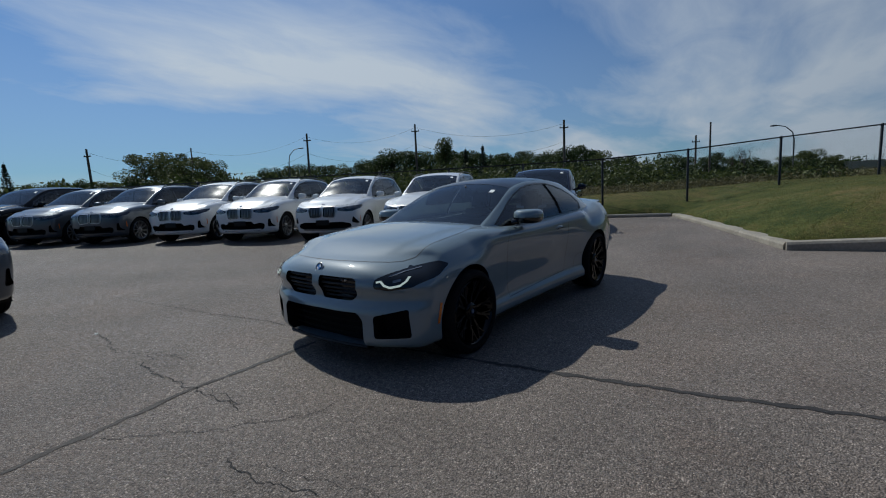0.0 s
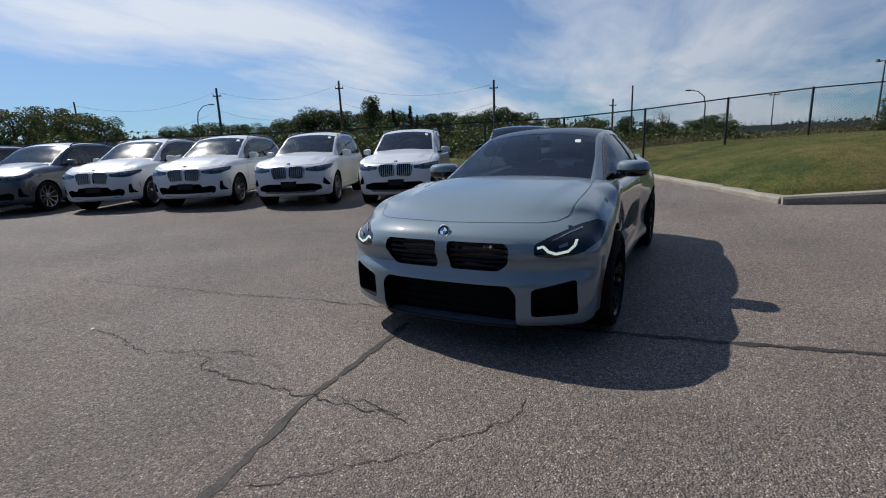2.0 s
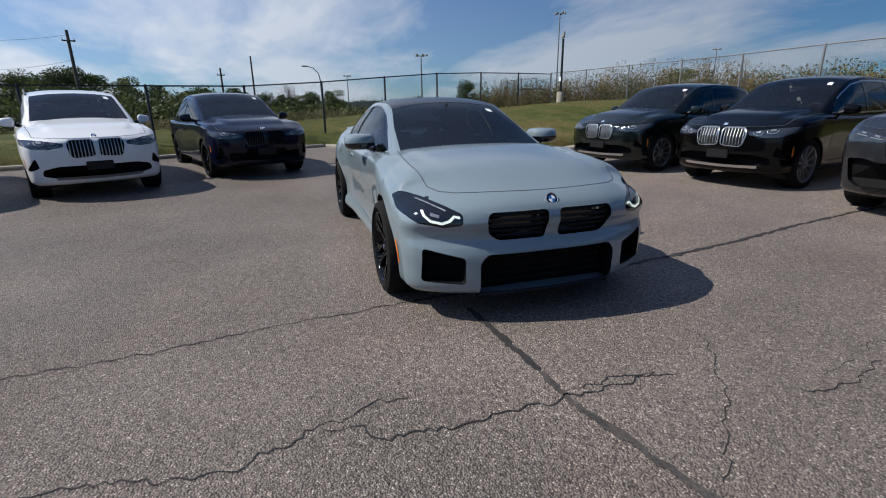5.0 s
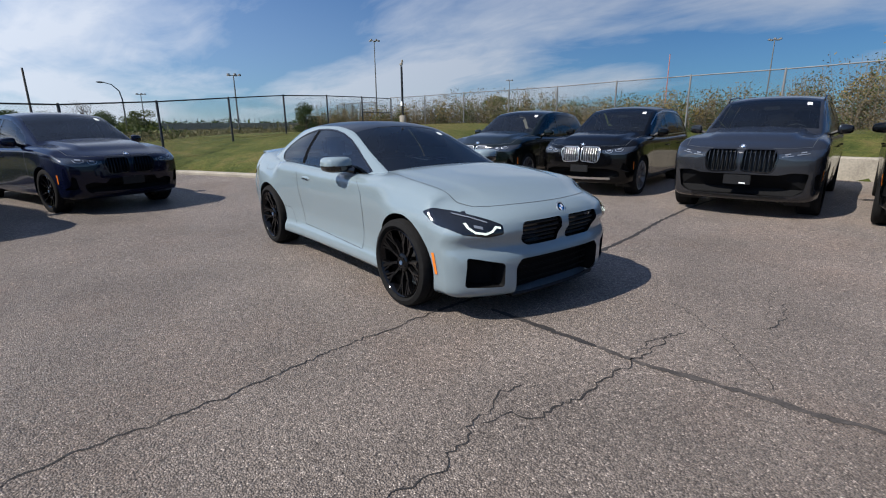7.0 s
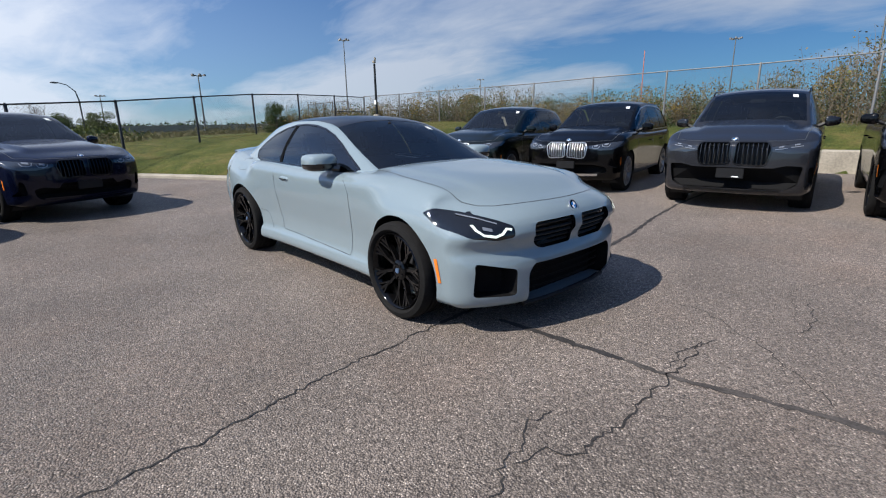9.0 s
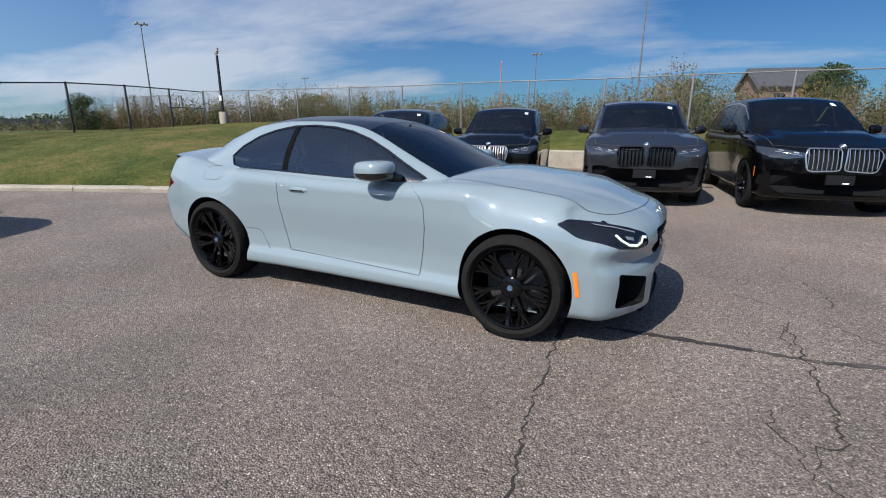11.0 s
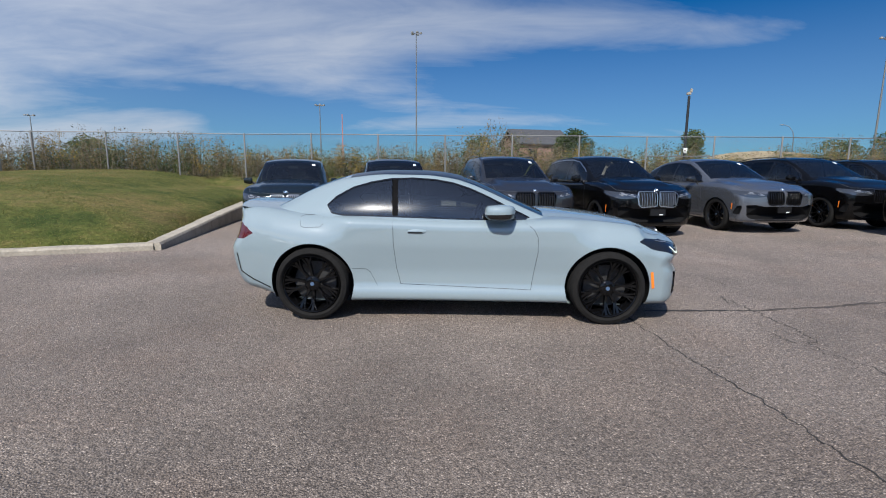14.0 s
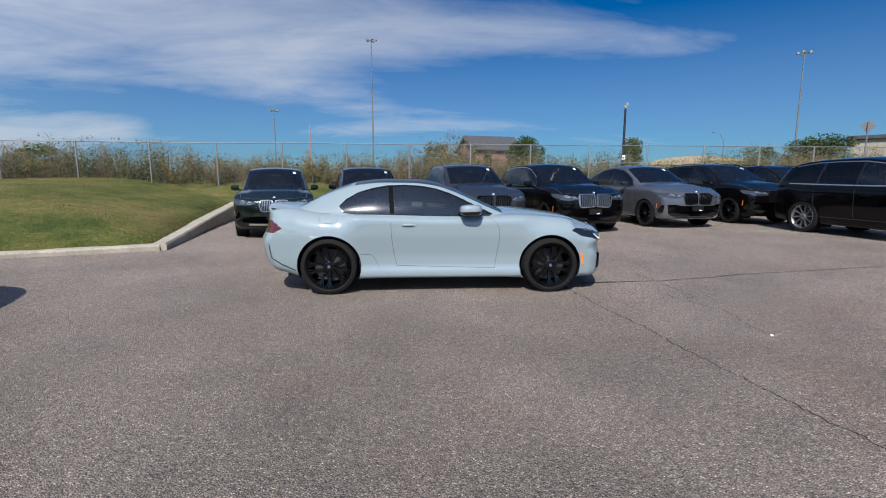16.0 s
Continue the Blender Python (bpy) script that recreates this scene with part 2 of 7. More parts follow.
def grass_material():
    """Mown turf: green and straw-coloured patches, mottled tufts and fine blades."""
    m = bpy.data.materials.new("grass")
    m.use_nodes = True
    nt = m.node_tree
    N, L = nt.nodes.new, nt.links.new
    p = nt.nodes["Principled BSDF"]
    p.inputs["Roughness"].default_value = 0.9
    p.inputs["Specular IOR Level"].default_value = 0.15
    co = N("ShaderNodeTexCoord")
    broad = N("ShaderNodeTexNoise"); broad.inputs["Scale"].default_value = 0.35; broad.inputs["Detail"].default_value = 6; broad.inputs["Roughness"].default_value = 0.65
    fine = N("ShaderNodeTexNoise"); fine.inputs["Scale"].default_value = 14; fine.inputs["Detail"].default_value = 9; fine.inputs["Roughness"].default_value = 0.78
    for n in (broad, fine):
        L(co.outputs["Object"], n.inputs["Vector"])
    r = N("ShaderNodeValToRGB")
    e = r.color_ramp.elements
    e[0].position, e[0].color = 0.40, (0.036, 0.053, 0.012, 1)
    e[1].position, e[1].color = 0.62, (0.148, 0.115, 0.045, 1)
    k = e.new(0.5); k.color = (0.078, 0.086, 0.022, 1)
    tuft = N("ShaderNodeTexNoise"); tuft.inputs["Scale"].default_value = 2.2; tuft.inputs["Detail"].default_value = 8; tuft.inputs["Roughness"].default_value = 0.72
    L(co.outputs["Object"], tuft.inputs["Vector"])
    both = N("ShaderNodeMath"); both.operation = "MULTIPLY_ADD"; both.inputs[1].default_value = 0.55
    share = N("ShaderNodeMath"); share.operation = "MULTIPLY"; share.inputs[1].default_value = 0.45
    L(tuft.outputs["Fac"], share.inputs[0]); L(broad.outputs["Fac"], both.inputs[0]); L(share.outputs[0], both.inputs[2]); L(both.outputs[0], r.inputs[0])
    f = N("ShaderNodeMapRange"); f.inputs[1].default_value, f.inputs[2].default_value = 0.3, 0.7; f.inputs[3].default_value, f.inputs[4].default_value = 0.38, 1.6
    L(fine.outputs["Fac"], f.inputs[0])
    mul = N("ShaderNodeVectorMath"); mul.operation = "SCALE"
    L(r.outputs[0], mul.inputs[0]); L(f.outputs[0], mul.inputs["Scale"])
    L(mul.outputs[0], p.inputs["Base Color"])
    bp = N("ShaderNodeBump"); bp.inputs["Strength"].default_value = 0.9; bp.inputs["Distance"].default_value = 0.04
    L(fine.outputs["Fac"], bp.inputs["Height"]); L(bp.outputs[0], p.inputs["Normal"])
    return m


def paint(name, base, metal=0.35, rough=0.32, coat=0.8, spec=0.4):
    """Car paint: flakes under a clear coat, with a thin film of dust."""
    m = material(name, base, rough, metal, 900, 0.10, coat=coat, spec=spec)
    return m


def glass_material(name, tint, dust_and_tone=0.006, ior=1.52):
    """Tinted pane: clear through, mirror-like at a slant, with a thin film of dust that softens the sun's glint."""
    m = bpy.data.materials.new(name)
    m.use_nodes = True
    nt = m.node_tree
    nt.nodes.clear()
    N, L = nt.nodes.new, nt.links.new
    out, mix, tr, gl, fr = N("ShaderNodeOutputMaterial"), N("ShaderNodeMixShader"), N("ShaderNodeBsdfTransparent"), N("ShaderNodeBsdfGlossy"), N("ShaderNodeFresnel")
    tr.inputs[0].default_value = (*tint, 1)
    gl.inputs["Roughness"].default_value = 0.015
    fr.inputs[0].default_value = ior
    L(fr.outputs[0], mix.inputs[0]); L(tr.outputs[0], mix.inputs[1]); L(gl.outputs[0], mix.inputs[2])
    soft, film = N("ShaderNodeBsdfGlossy"), N("ShaderNodeMixShader")
    soft.inputs["Roughness"].default_value = 0.22
    co, n, amount = N("ShaderNodeTexCoord"), N("ShaderNodeTexNoise"), N("ShaderNodeMapRange")
    n.inputs["Scale"].default_value = 3.0; n.inputs["Detail"].default_value = 6
    amount.inputs[1].default_value, amount.inputs[2].default_value = 0.3, 0.75
    amount.inputs[3].default_value, amount.inputs[4].default_value = 0.3 * dust_and_tone, 2.2 * dust_and_tone
    L(co.outputs["Object"], n.inputs["Vector"]); L(n.outputs["Fac"], amount.inputs[0]); L(amount.outputs[0], film.inputs[0])
    L(mix.outputs[0], film.inputs[1]); L(soft.outputs[0], film.inputs[2]); L(film.outputs[0], out.inputs[0])
    return m


def leaf_material(name, dark, light, through=0.25):
    m = bpy.data.materials.new(name)
    m.use_nodes = True
    nt = m.node_tree
    N, L = nt.nodes.new, nt.links.new
    p = nt.nodes["Principled BSDF"]
    p.inputs["Roughness"].default_value = 0.6
    p.inputs["Specular IOR Level"].default_value = 0.25
    g = N("ShaderNodeNewGeometry")
    r = N("ShaderNodeValToRGB")
    r.color_ramp.elements[0].color, r.color_ramp.elements[1].color = (*dark, 1), (*light, 1)
    L(g.outputs["Random Per Island"], r.inputs[0])
    L(r.outputs[0], p.inputs["Base Color"])
    t = N("ShaderNodeBsdfTranslucent"); mix = N("ShaderNodeMixShader"); mix.inputs[0].default_value = through
    L(r.outputs[0], t.inputs[0]); L(p.outputs[0], mix.inputs[1]); L(t.outputs[0], mix.inputs[2])
    L(mix.outputs[0], nt.nodes["Material Output"].inputs[0])
    return m


ASPHALT, GRASS = asphalt_material(), grass_material()
CONCRETE = material("concrete", (0.29, 0.26, 0.212), 0.85, 0, 3, 0.22, 0.4, 40)
CRACK = material("crack_fill", (0.022, 0.02, 0.019), 0.9, 0, 20, 0.4, 0.4, 80)
TAR = material("tar_seam", (0.026, 0.023, 0.022), 0.75, 0, 9, 0.5, 0.5, 60)
FADED_TAR = material("faded_tar", (0.055, 0.047, 0.042), 0.85, 0, 7, 0.5, 0.5, 60)
STEEL = material("galvanised_steel", (0.15, 0.15, 0.148), 0.6, 0.3, 30, 0.2)
BLACK_METAL = material("black_coated_steel", (0.012, 0.012, 0.012), 0.45, 0.0, 40, 0.3)
WOOD = material("weathered_wood", (0.12, 0.095, 0.075), 0.9, 0, 6, 0.4)
BARK = material("bark", (0.10, 0.08, 0.062), 0.95, 0, 8, 0.5, 0.6, 20)
RUBBER = material("tyre_rubber", (0.010, 0.0097, 0.0095), 0.9, 0, 25, 0.3, 0.3, 90, spec=0.15)
BLACK_RIM = material("gloss_black_alloy", (0.003, 0.003, 0.0034), 0.10, 0.0, 60, 0.2, coat=0.3, spec=0.15)
SILVER_RIM = material("silver_alloy", (0.27, 0.27, 0.28), 0.3, 0.85, 60, 0.12)
DARK_PLASTIC = material("dark_plastic", (0.006, 0.006, 0.0065), 0.5, 0, 50, 0.3, 0.2, 120, spec=0.3)
GLOSS_BLACK = material("gloss_black_trim", (0.006, 0.006, 0.007), 0.15, 0, 60, 0.2, coat=0.4)
CHROME = material("satin_chrome", (0.66, 0.65, 0.64), 0.3, 1.0, 60, 0.06)
DARK_GLASS = material("dark_window_glass", (0.003, 0.0035, 0.004), 0.02, 0, 5, 0.25, spec=0.5)
LAMP_GLASS = material("headlight_lens", (0.022, 0.025, 0.031), 0.04, 0.0, 40, 0.3, coat=0.8, spec=0.7)
COUPE_LENS = material("smoked_headlight_lens", (0.006, 0.0065, 0.008), 0.04, 0.0, 40, 0.3, coat=0.5, spec=0.5)
LAMP_INNER = material("headlight_reflector", (0.20, 0.215, 0.24), 0.2, 0.3, 50, 0.1, coat=0.5)
LED = material("running_light", (0.40, 0.45, 0.41), 0.4, emit=1.25)
AMBER = material("amber_reflector", (0.75, 0.19, 0.02), 0.25, 0, 60, 0.15, coat=0.5)
RED_LENS = material("red_lamp_lens", (0.06, 0.003, 0.004), 0.12, 0, 60, 0.2, coat=0.6)
BADGE_BLUE = material("badge_blue", (0.02, 0.16, 0.46), 0.25, coat=0.5)
DISC = material("brake_disc_iron", (0.06, 0.06, 0.062), 0.45, 0.6, 60, 0.2)
SEAM = material("panel_gap", (0.035, 0.04, 0.045), 0.7)
POST = material("black_post_film", (0.004, 0.004, 0.0045), 0.6, 0, 40, 0.2, spec=0.03)
HUB = material("hub_cap_centre", (0.06, 0.10, 0.17), 0.3, coat=0.4)
BADGE_WHITE = material("badge_white", (0.85, 0.85, 0.85), 0.25, coat=0.5)
INTERIOR = material("cabin_trim", (0.018, 0.018, 0.019), 0.7, 0, 30, 0.3, 0.2, 80)
ROOF_CARBON = material("carbon_roof", (0.012, 0.013, 0.015), 0.3, 0.0, 200, 0.35, coat=0.35)
CLEAR = glass_material("clear_tinted_glass", (0.46, 0.51, 0.52), 0.010, 1.7)
SIDE_GLASS = glass_material("side_window_glass", (0.42, 0.47, 0.48), ior=2.05)
CAR_GLASS = glass_material("laminated_windscreen_glass", (0.40, 0.44, 0.44), 0.018, 1.65)
PRIVACY_GLASS = glass_material("privacy_glass", (0.10, 0.105, 0.11))
SEAT = material("black_leather", (0.028, 0.027, 0.027), 0.5, 0, 30, 0.3, 0.2, 70)
INTAKE = material("black_mesh", (0.004, 0.004, 0.0045), 0.75, 0, 60, 0.3, 0.3, 140, spec=0.15)
STICKER = material("white_sticker", (0.8, 0.82, 0.8), 0.6)

# ---- mesh tools ----
from mathutils.bvhtree import BVHTree


def part(name, bm, mat, parent=None, label="", smooth=None):
    """Links a bmesh as one mesh object under a thing or a part."""
    me = bpy.data.meshes.new(name)
    bm.to_mesh(me)
    bm.free()
    me.materials.append(mat)
    if smooth:
        me.polygons.foreach_set("use_smooth", [True] * len(me.polygons))
        me.set_sharp_from_angle(angle=radians(smooth))
    ob = new(name, me)
    if parent:
        ob.parent = parent
    if label:
        ob["label"] = label
    return ob


def thing(name, m, label, category, group="", kind=""):
    ob = new(name)
    ob.matrix_basis = m
    return tagged(ob, label, category, group, kind)


def curve(keys):
    """A smooth curve through (at, value) keys."""
    xs, ys = np.array([k[0] for k in keys], float), np.array([k[1] for k in keys], float)
    if xs[0] > xs[-1]:
        xs, ys = xs[::-1], ys[::-1]
    h = np.diff(xs)
    d = np.diff(ys) / h
    m = np.zeros(len(xs))
    m[0], m[-1] = d[0], d[-1]
    for i in range(1, len(xs) - 1):
        if d[i - 1] * d[i] > 0:
            w1, w2 = 2 * h[i] + h[i - 1], h[i] + 2 * h[i - 1]
            m[i] = (w1 + w2) / (w1 / d[i - 1] + w2 / d[i])

    def f(x):
        x = min(max(x, xs[0]), xs[-1])
        i = min(max(int(np.searchsorted(xs, x)) - 1, 0), len(h) - 1)
        t = (x - xs[i]) / h[i]
        return float((1 + 2 * t) * (1 - t) ** 2 * ys[i] + t * (1 - t) ** 2 * h[i] * m[i] + t * t * (3 - 2 * t) * ys[i + 1] + t * t * (t - 1) * h[i] * m[i + 1])
    return f


def box(bm, x0, x1, y0, y1, z0, z1, bevel=0.0):
    g = bmesh.ops.create_cube(bm, size=1.0, matrix=Matrix.LocRotScale(((x0 + x1) / 2, (y0 + y1) / 2, (z0 + z1) / 2), None, (x1 - x0, y1 - y0, z1 - z0)))
    if bevel:
        es = list({e for v in g["verts"] for e in v.link_edges})
        bmesh.ops.bevel(bm, geom=es, offset=bevel, segments=2, affect="EDGES", clamp_overlap=True)


def tube(bm, pts, radii, n=8, cap=True):
    """A round tube along points with a radius at each."""
    pts = [Vector(p) for p in pts]
    rings = []
    for i, p in enumerate(pts):
        d = (pts[min(i + 1, len(pts) - 1)] - pts[max(i - 1, 0)]).normalized()
        q = d.to_track_quat("Z", "Y")
        r = radii[i] if isinstance(radii, (list, tuple)) else radii
        rings.append([bm.verts.new(p + q @ Vector((r * math.cos(2 * math.pi * k / n), r * math.sin(2 * math.pi * k / n), 0))) for k in range(n)])
    for a, b in zip(rings, rings[1:]):
        for k in range(n):
            bm.faces.new((a[k], a[(k + 1) % n], b[(k + 1) % n], b[k]))
    if cap:
        bm.faces.new(rings[0][::-1]); bm.faces.new(rings[-1])


def lathe(bm, prof, n=32, axis="y", closed=False):
    """Turns a profile of (radius, along) round an axis."""
    rings = []
    for r, a in prof:
        ring = []
        for k in range(n):
            c, s = r * math.cos(2 * math.pi * k / n), r * math.sin(2 * math.pi * k / n)
            ring.append(bm.verts.new((c, a, s) if axis == "y" else (c, s, a)))
        rings.append(ring)
    pairs = list(zip(rings, rings[1:])) + ([(rings[-1], rings[0])] if closed else [])
    for a, b in pairs:
        for k in range(n):
            bm.faces.new((a[k], a[(k + 1) % n], b[(k + 1) % n], b[k]))
    return rings


def extrude_poly(bm, pts, d):
    """A prism over a closed outline."""
    d = Vector(d)
    a = [bm.verts.new(Vector(p)) for p in pts]
    b = [bm.verts.new(Vector(p) + d) for p in pts]
    n = len(pts)
    for k in range(n):
        bm.faces.new((a[k], a[(k + 1) % n], b[(k + 1) % n], b[k]))
    bm.faces.new(a[::-1]); bm.faces.new(b)


def inside(poly, u, v):
    hit = False
    for (x0, y0), (x1, y1) in zip(poly, poly[1:] + poly[:1]):
        if (y0 > v) != (y1 > v) and u < (x1 - x0) * (v - y0) / (y1 - y0) + x0:
            hit = not hit
    return hit


def cut_out(bm, poly, axes, sel, take=True):
    """Cuts an outline, given in two axes, through the faces that sel picks, and takes these faces out as a new bmesh."""
    i, j = axes
    us, vs = [p[0] for p in poly], [p[1] for p in poly]
    pad = 0.06
    lo, hi = (min(us) - pad, min(vs) - pad), (max(us) + pad, max(vs) + pad)

    def near(f):
        if not sel(f):
            return False
        a = [v.co[i] for v in f.verts]; b = [v.co[j] for v in f.verts]
        return max(a) > lo[0] and min(a) < hi[0] and max(b) > lo[1] and min(b) < hi[1]

    pool = {f for f in bm.faces if near(f)}
    for (u0, v0), (u1, v1) in zip(poly, poly[1:] + poly[:1]):
        if abs(u1 - u0) + abs(v1 - v0) < 1e-6:
            continue
        # only the faces that lie beside this edge are cut
        eu = sorted((u0, u1)); ev = sorted((v0, v1)); g = 0.02
        mine = []
        for f in pool:
            if not f.is_valid:
                continue
            a = [v.co[i] for v in f.verts]; b = [v.co[j] for v in f.verts]
            if max(a) > eu[0] - g and min(a) < eu[1] + g and max(b) > ev[0] - g and min(b) < ev[1] + g:
                mine.append(f)
        co, no = Vector((0, 0, 0)), Vector((0, 0, 0))
        co[i], co[j] = u0, v0
        no[i], no[j] = -(v1 - v0), u1 - u0
        geom = mine + list({e for f in mine for e in f.edges}) + list({v for f in mine for v in f.verts})
        r = bmesh.ops.bisect_plane(bm, geom=geom, plane_co=co, plane_no=no.normalized(), dist=1e-5)
        for g2 in r["geom"]:
            if isinstance(g2, bmesh.types.BMFace) and g2.is_valid:
                pool.add(g2)
        pool = {f for f in pool if f.is_valid}
    out = bmesh.new()
    gone = []
    vm = {}
    for f in list(bm.faces):
        c = f.calc_center_median()
        if lo[0] < c[i] < hi[0] and lo[1] < c[j] < hi[1] and sel(f) and inside(poly, c[i], c[j]):
            gone.append(f)
    if take:
        for f in gone:
            vs2 = []
            for v in f.verts:
                if v not in vm:
                    vm[v] = out.verts.new(v.co)
                vs2.append(vm[v])
            try:
                out.faces.new(vs2)
            except ValueError:
                pass
    bmesh.ops.delete(bm, geom=gone, context="FACES")
    return out


def rounded(poly, r=0.03, n=3):
    """Rounds the corners of a closed 2D outline."""
    out = []
    k = len(poly)
    for q in range(k):
        p0, p, p1 = Vector(poly[q - 1]), Vector(poly[q]), Vector(poly[(q + 1) % k])
        a = p + (p0 - p).normalized() * min(r, (p0 - p).length * 0.45)
        b = p + (p1 - p).normalized() * min(r, (p1 - p).length * 0.45)
        for s in range(n + 1):
            t = s / n
            out.append(tuple(a * (1 - t) ** 2 + p * 2 * t * (1 - t) + b * t * t))
    return out


def grow(poly, d):
    """Pushes an outline out from its middle by about d."""
    cx, cy = sum(p[0] for p in poly) / len(poly), sum(p[1] for p in poly) / len(poly)
    n = len(poly)
    area = sum(poly[k][0] * poly[(k + 1) % n][1] - poly[(k + 1) % n][0] * poly[k][1] for k in range(n))
    out = []
    for k in range(n):
        a, b = Vector(poly[k - 1]), Vector(poly[(k + 1) % n])
        t = (b - a).normalized()
        nrm = Vector((t.y, -t.x)) * (1 if area > 0 else -1)
        out.append(tuple(Vector(poly[k]) + nrm * d))
    return out


def strip(bm, tree, pts, axis, sign, width, lift=0.0015):
    """A thin ribbon laid on a surface along points given in the two other axes, shot at it along axis."""
    i, j = [k for k in range(3) if k != axis]
    fine = []
    for p, q in zip(pts, pts[1:]):
        n = max(1, int(math.dist(p, q) / 0.04))
        fine += [(p[0] + (q[0] - p[0]) * s / n, p[1] + (q[1] - p[1]) * s / n) for s in range(n)]
    fine.append(pts[-1])
    rows = []
    for k, p in enumerate(fine):
        a, b = fine[max(k - 1, 0)], fine[min(k + 1, len(fine) - 1)]
        t = Vector((b[0] - a[0], b[1] - a[1])).normalized()
        nrm = Vector((-t.y, t.x)) * width / 2
        row = []
        for s in (-1, 1):
            o, d = Vector((0, 0, 0)), Vector((0, 0, 0))
            o[i], o[j], o[axis] = p[0] + s * nrm.x, p[1] + s * nrm.y, 4.0 * sign
            d[axis] = -sign
            hit, no, _, _ = tree.ray_cast(o, d)
            if hit is None:
                row = None
                break
            row.append(bm.verts.new(hit + no * lift if no[axis] * sign > 0 else hit - no * lift))
        rows.append(row)
    for a, b in zip(rows, rows[1:]):
        if a and b:
            bm.faces.new((a[0], a[1], b[1], b[0]))


def surface(tree, u, v, axis, sign):
    i, j = [k for k in range(3) if k != axis]
    o, d = Vector((0, 0, 0)), Vector((0, 0, 0))
    o[i], o[j], o[axis] = u, v, 4.0 * sign
    d[axis] = -sign
    hit = tree.ray_cast(o, d)[0]
    return hit

# ---- the lot, the kerbs and the slope ----
KA, KB, KC = Vector((-11.15, -0.25, 0)), Vector((-5.12, 2.82, 0)), Vector((-6.35, 10.4, 0))
DIR_D, DIR_C = Vector((0.40, -0.917, 0)), Vector((0.998, 0.063, 0))
LOT = [KA + DIR_D * 75, KA, KB, KC, KC + DIR_C * 75]
F0, FDIR = Vector((-13.61, 2.25, 0)), Vector((0.421, -0.907, 0))     # black fence
CORNER = Vector((-17.95, 11.65, 0))


def lot_gap(x, y):
    """How far a place lies outside the lot, over its kerbs (negative: inside)."""
    def side(p, d):
        return (Vector((x, y, 0)) - p).dot(Vector((-d.y, d.x, 0)))
    a = (KB - KA).normalized()
    b = (KC - KB).normalized()
    sd = -side(KA, DIR_D)          # west of the row's kerb
    sa = side(KA, a)
    sb = side(KB, b)
    sc = side(KC, DIR_C)
    return max(sd, min(sa, sb), sc)


def lot_z(x, y):
    """The asphalt dishes: it climbs a little away from the middle."""
    t = min(1.0, max(0.0, (math.hypot(x, y) - 3.5) / 6.0))
    return 0.085 * t * t * (3 - 2 * t)


def kerb_top(x, y):
    """The kerb is low along the drive and rises to a low wall behind the north row."""
    if x < -8:
        return 0.15
    t = min(1.0, max(0.0, (y - 3.2) / 7.0))
    return 0.15 + 0.40 * t


def hill(x, y):
    """The height of the grass."""
    g = lot_gap(x, y)
    n = 0.05 * noise.noise((x * 0.35, y * 0.35, 0.3)) + 0.02 * noise.noise((x * 1.3, y * 1.3, 4.0))
    if g <= 0.05:
        return -2.2 if g < 0.02 else -2.2 + (kerb_top(x, y) + 2.15) * (g - 0.02) / 0.03
    # the slope climbs to the fences, more to the north
    north = min(1.0, max(0.0, (y + 12) / 22))
    top = 0.42 + 0.95 * north ** 1.5
    run = 1.4 + 4.6 * north
    s = min(1.0, g / run)
    k = kerb_top(x, y) - 0.05
    z = k + max(0.0, top - k) * (1 - (1 - s) ** 2)
    beyond = max(0.0, g - run - 1.0)
    z -= min(0.7, beyond * 0.03) * (0.4 + north)
    return z + n * min(1.0, g / 1.5)


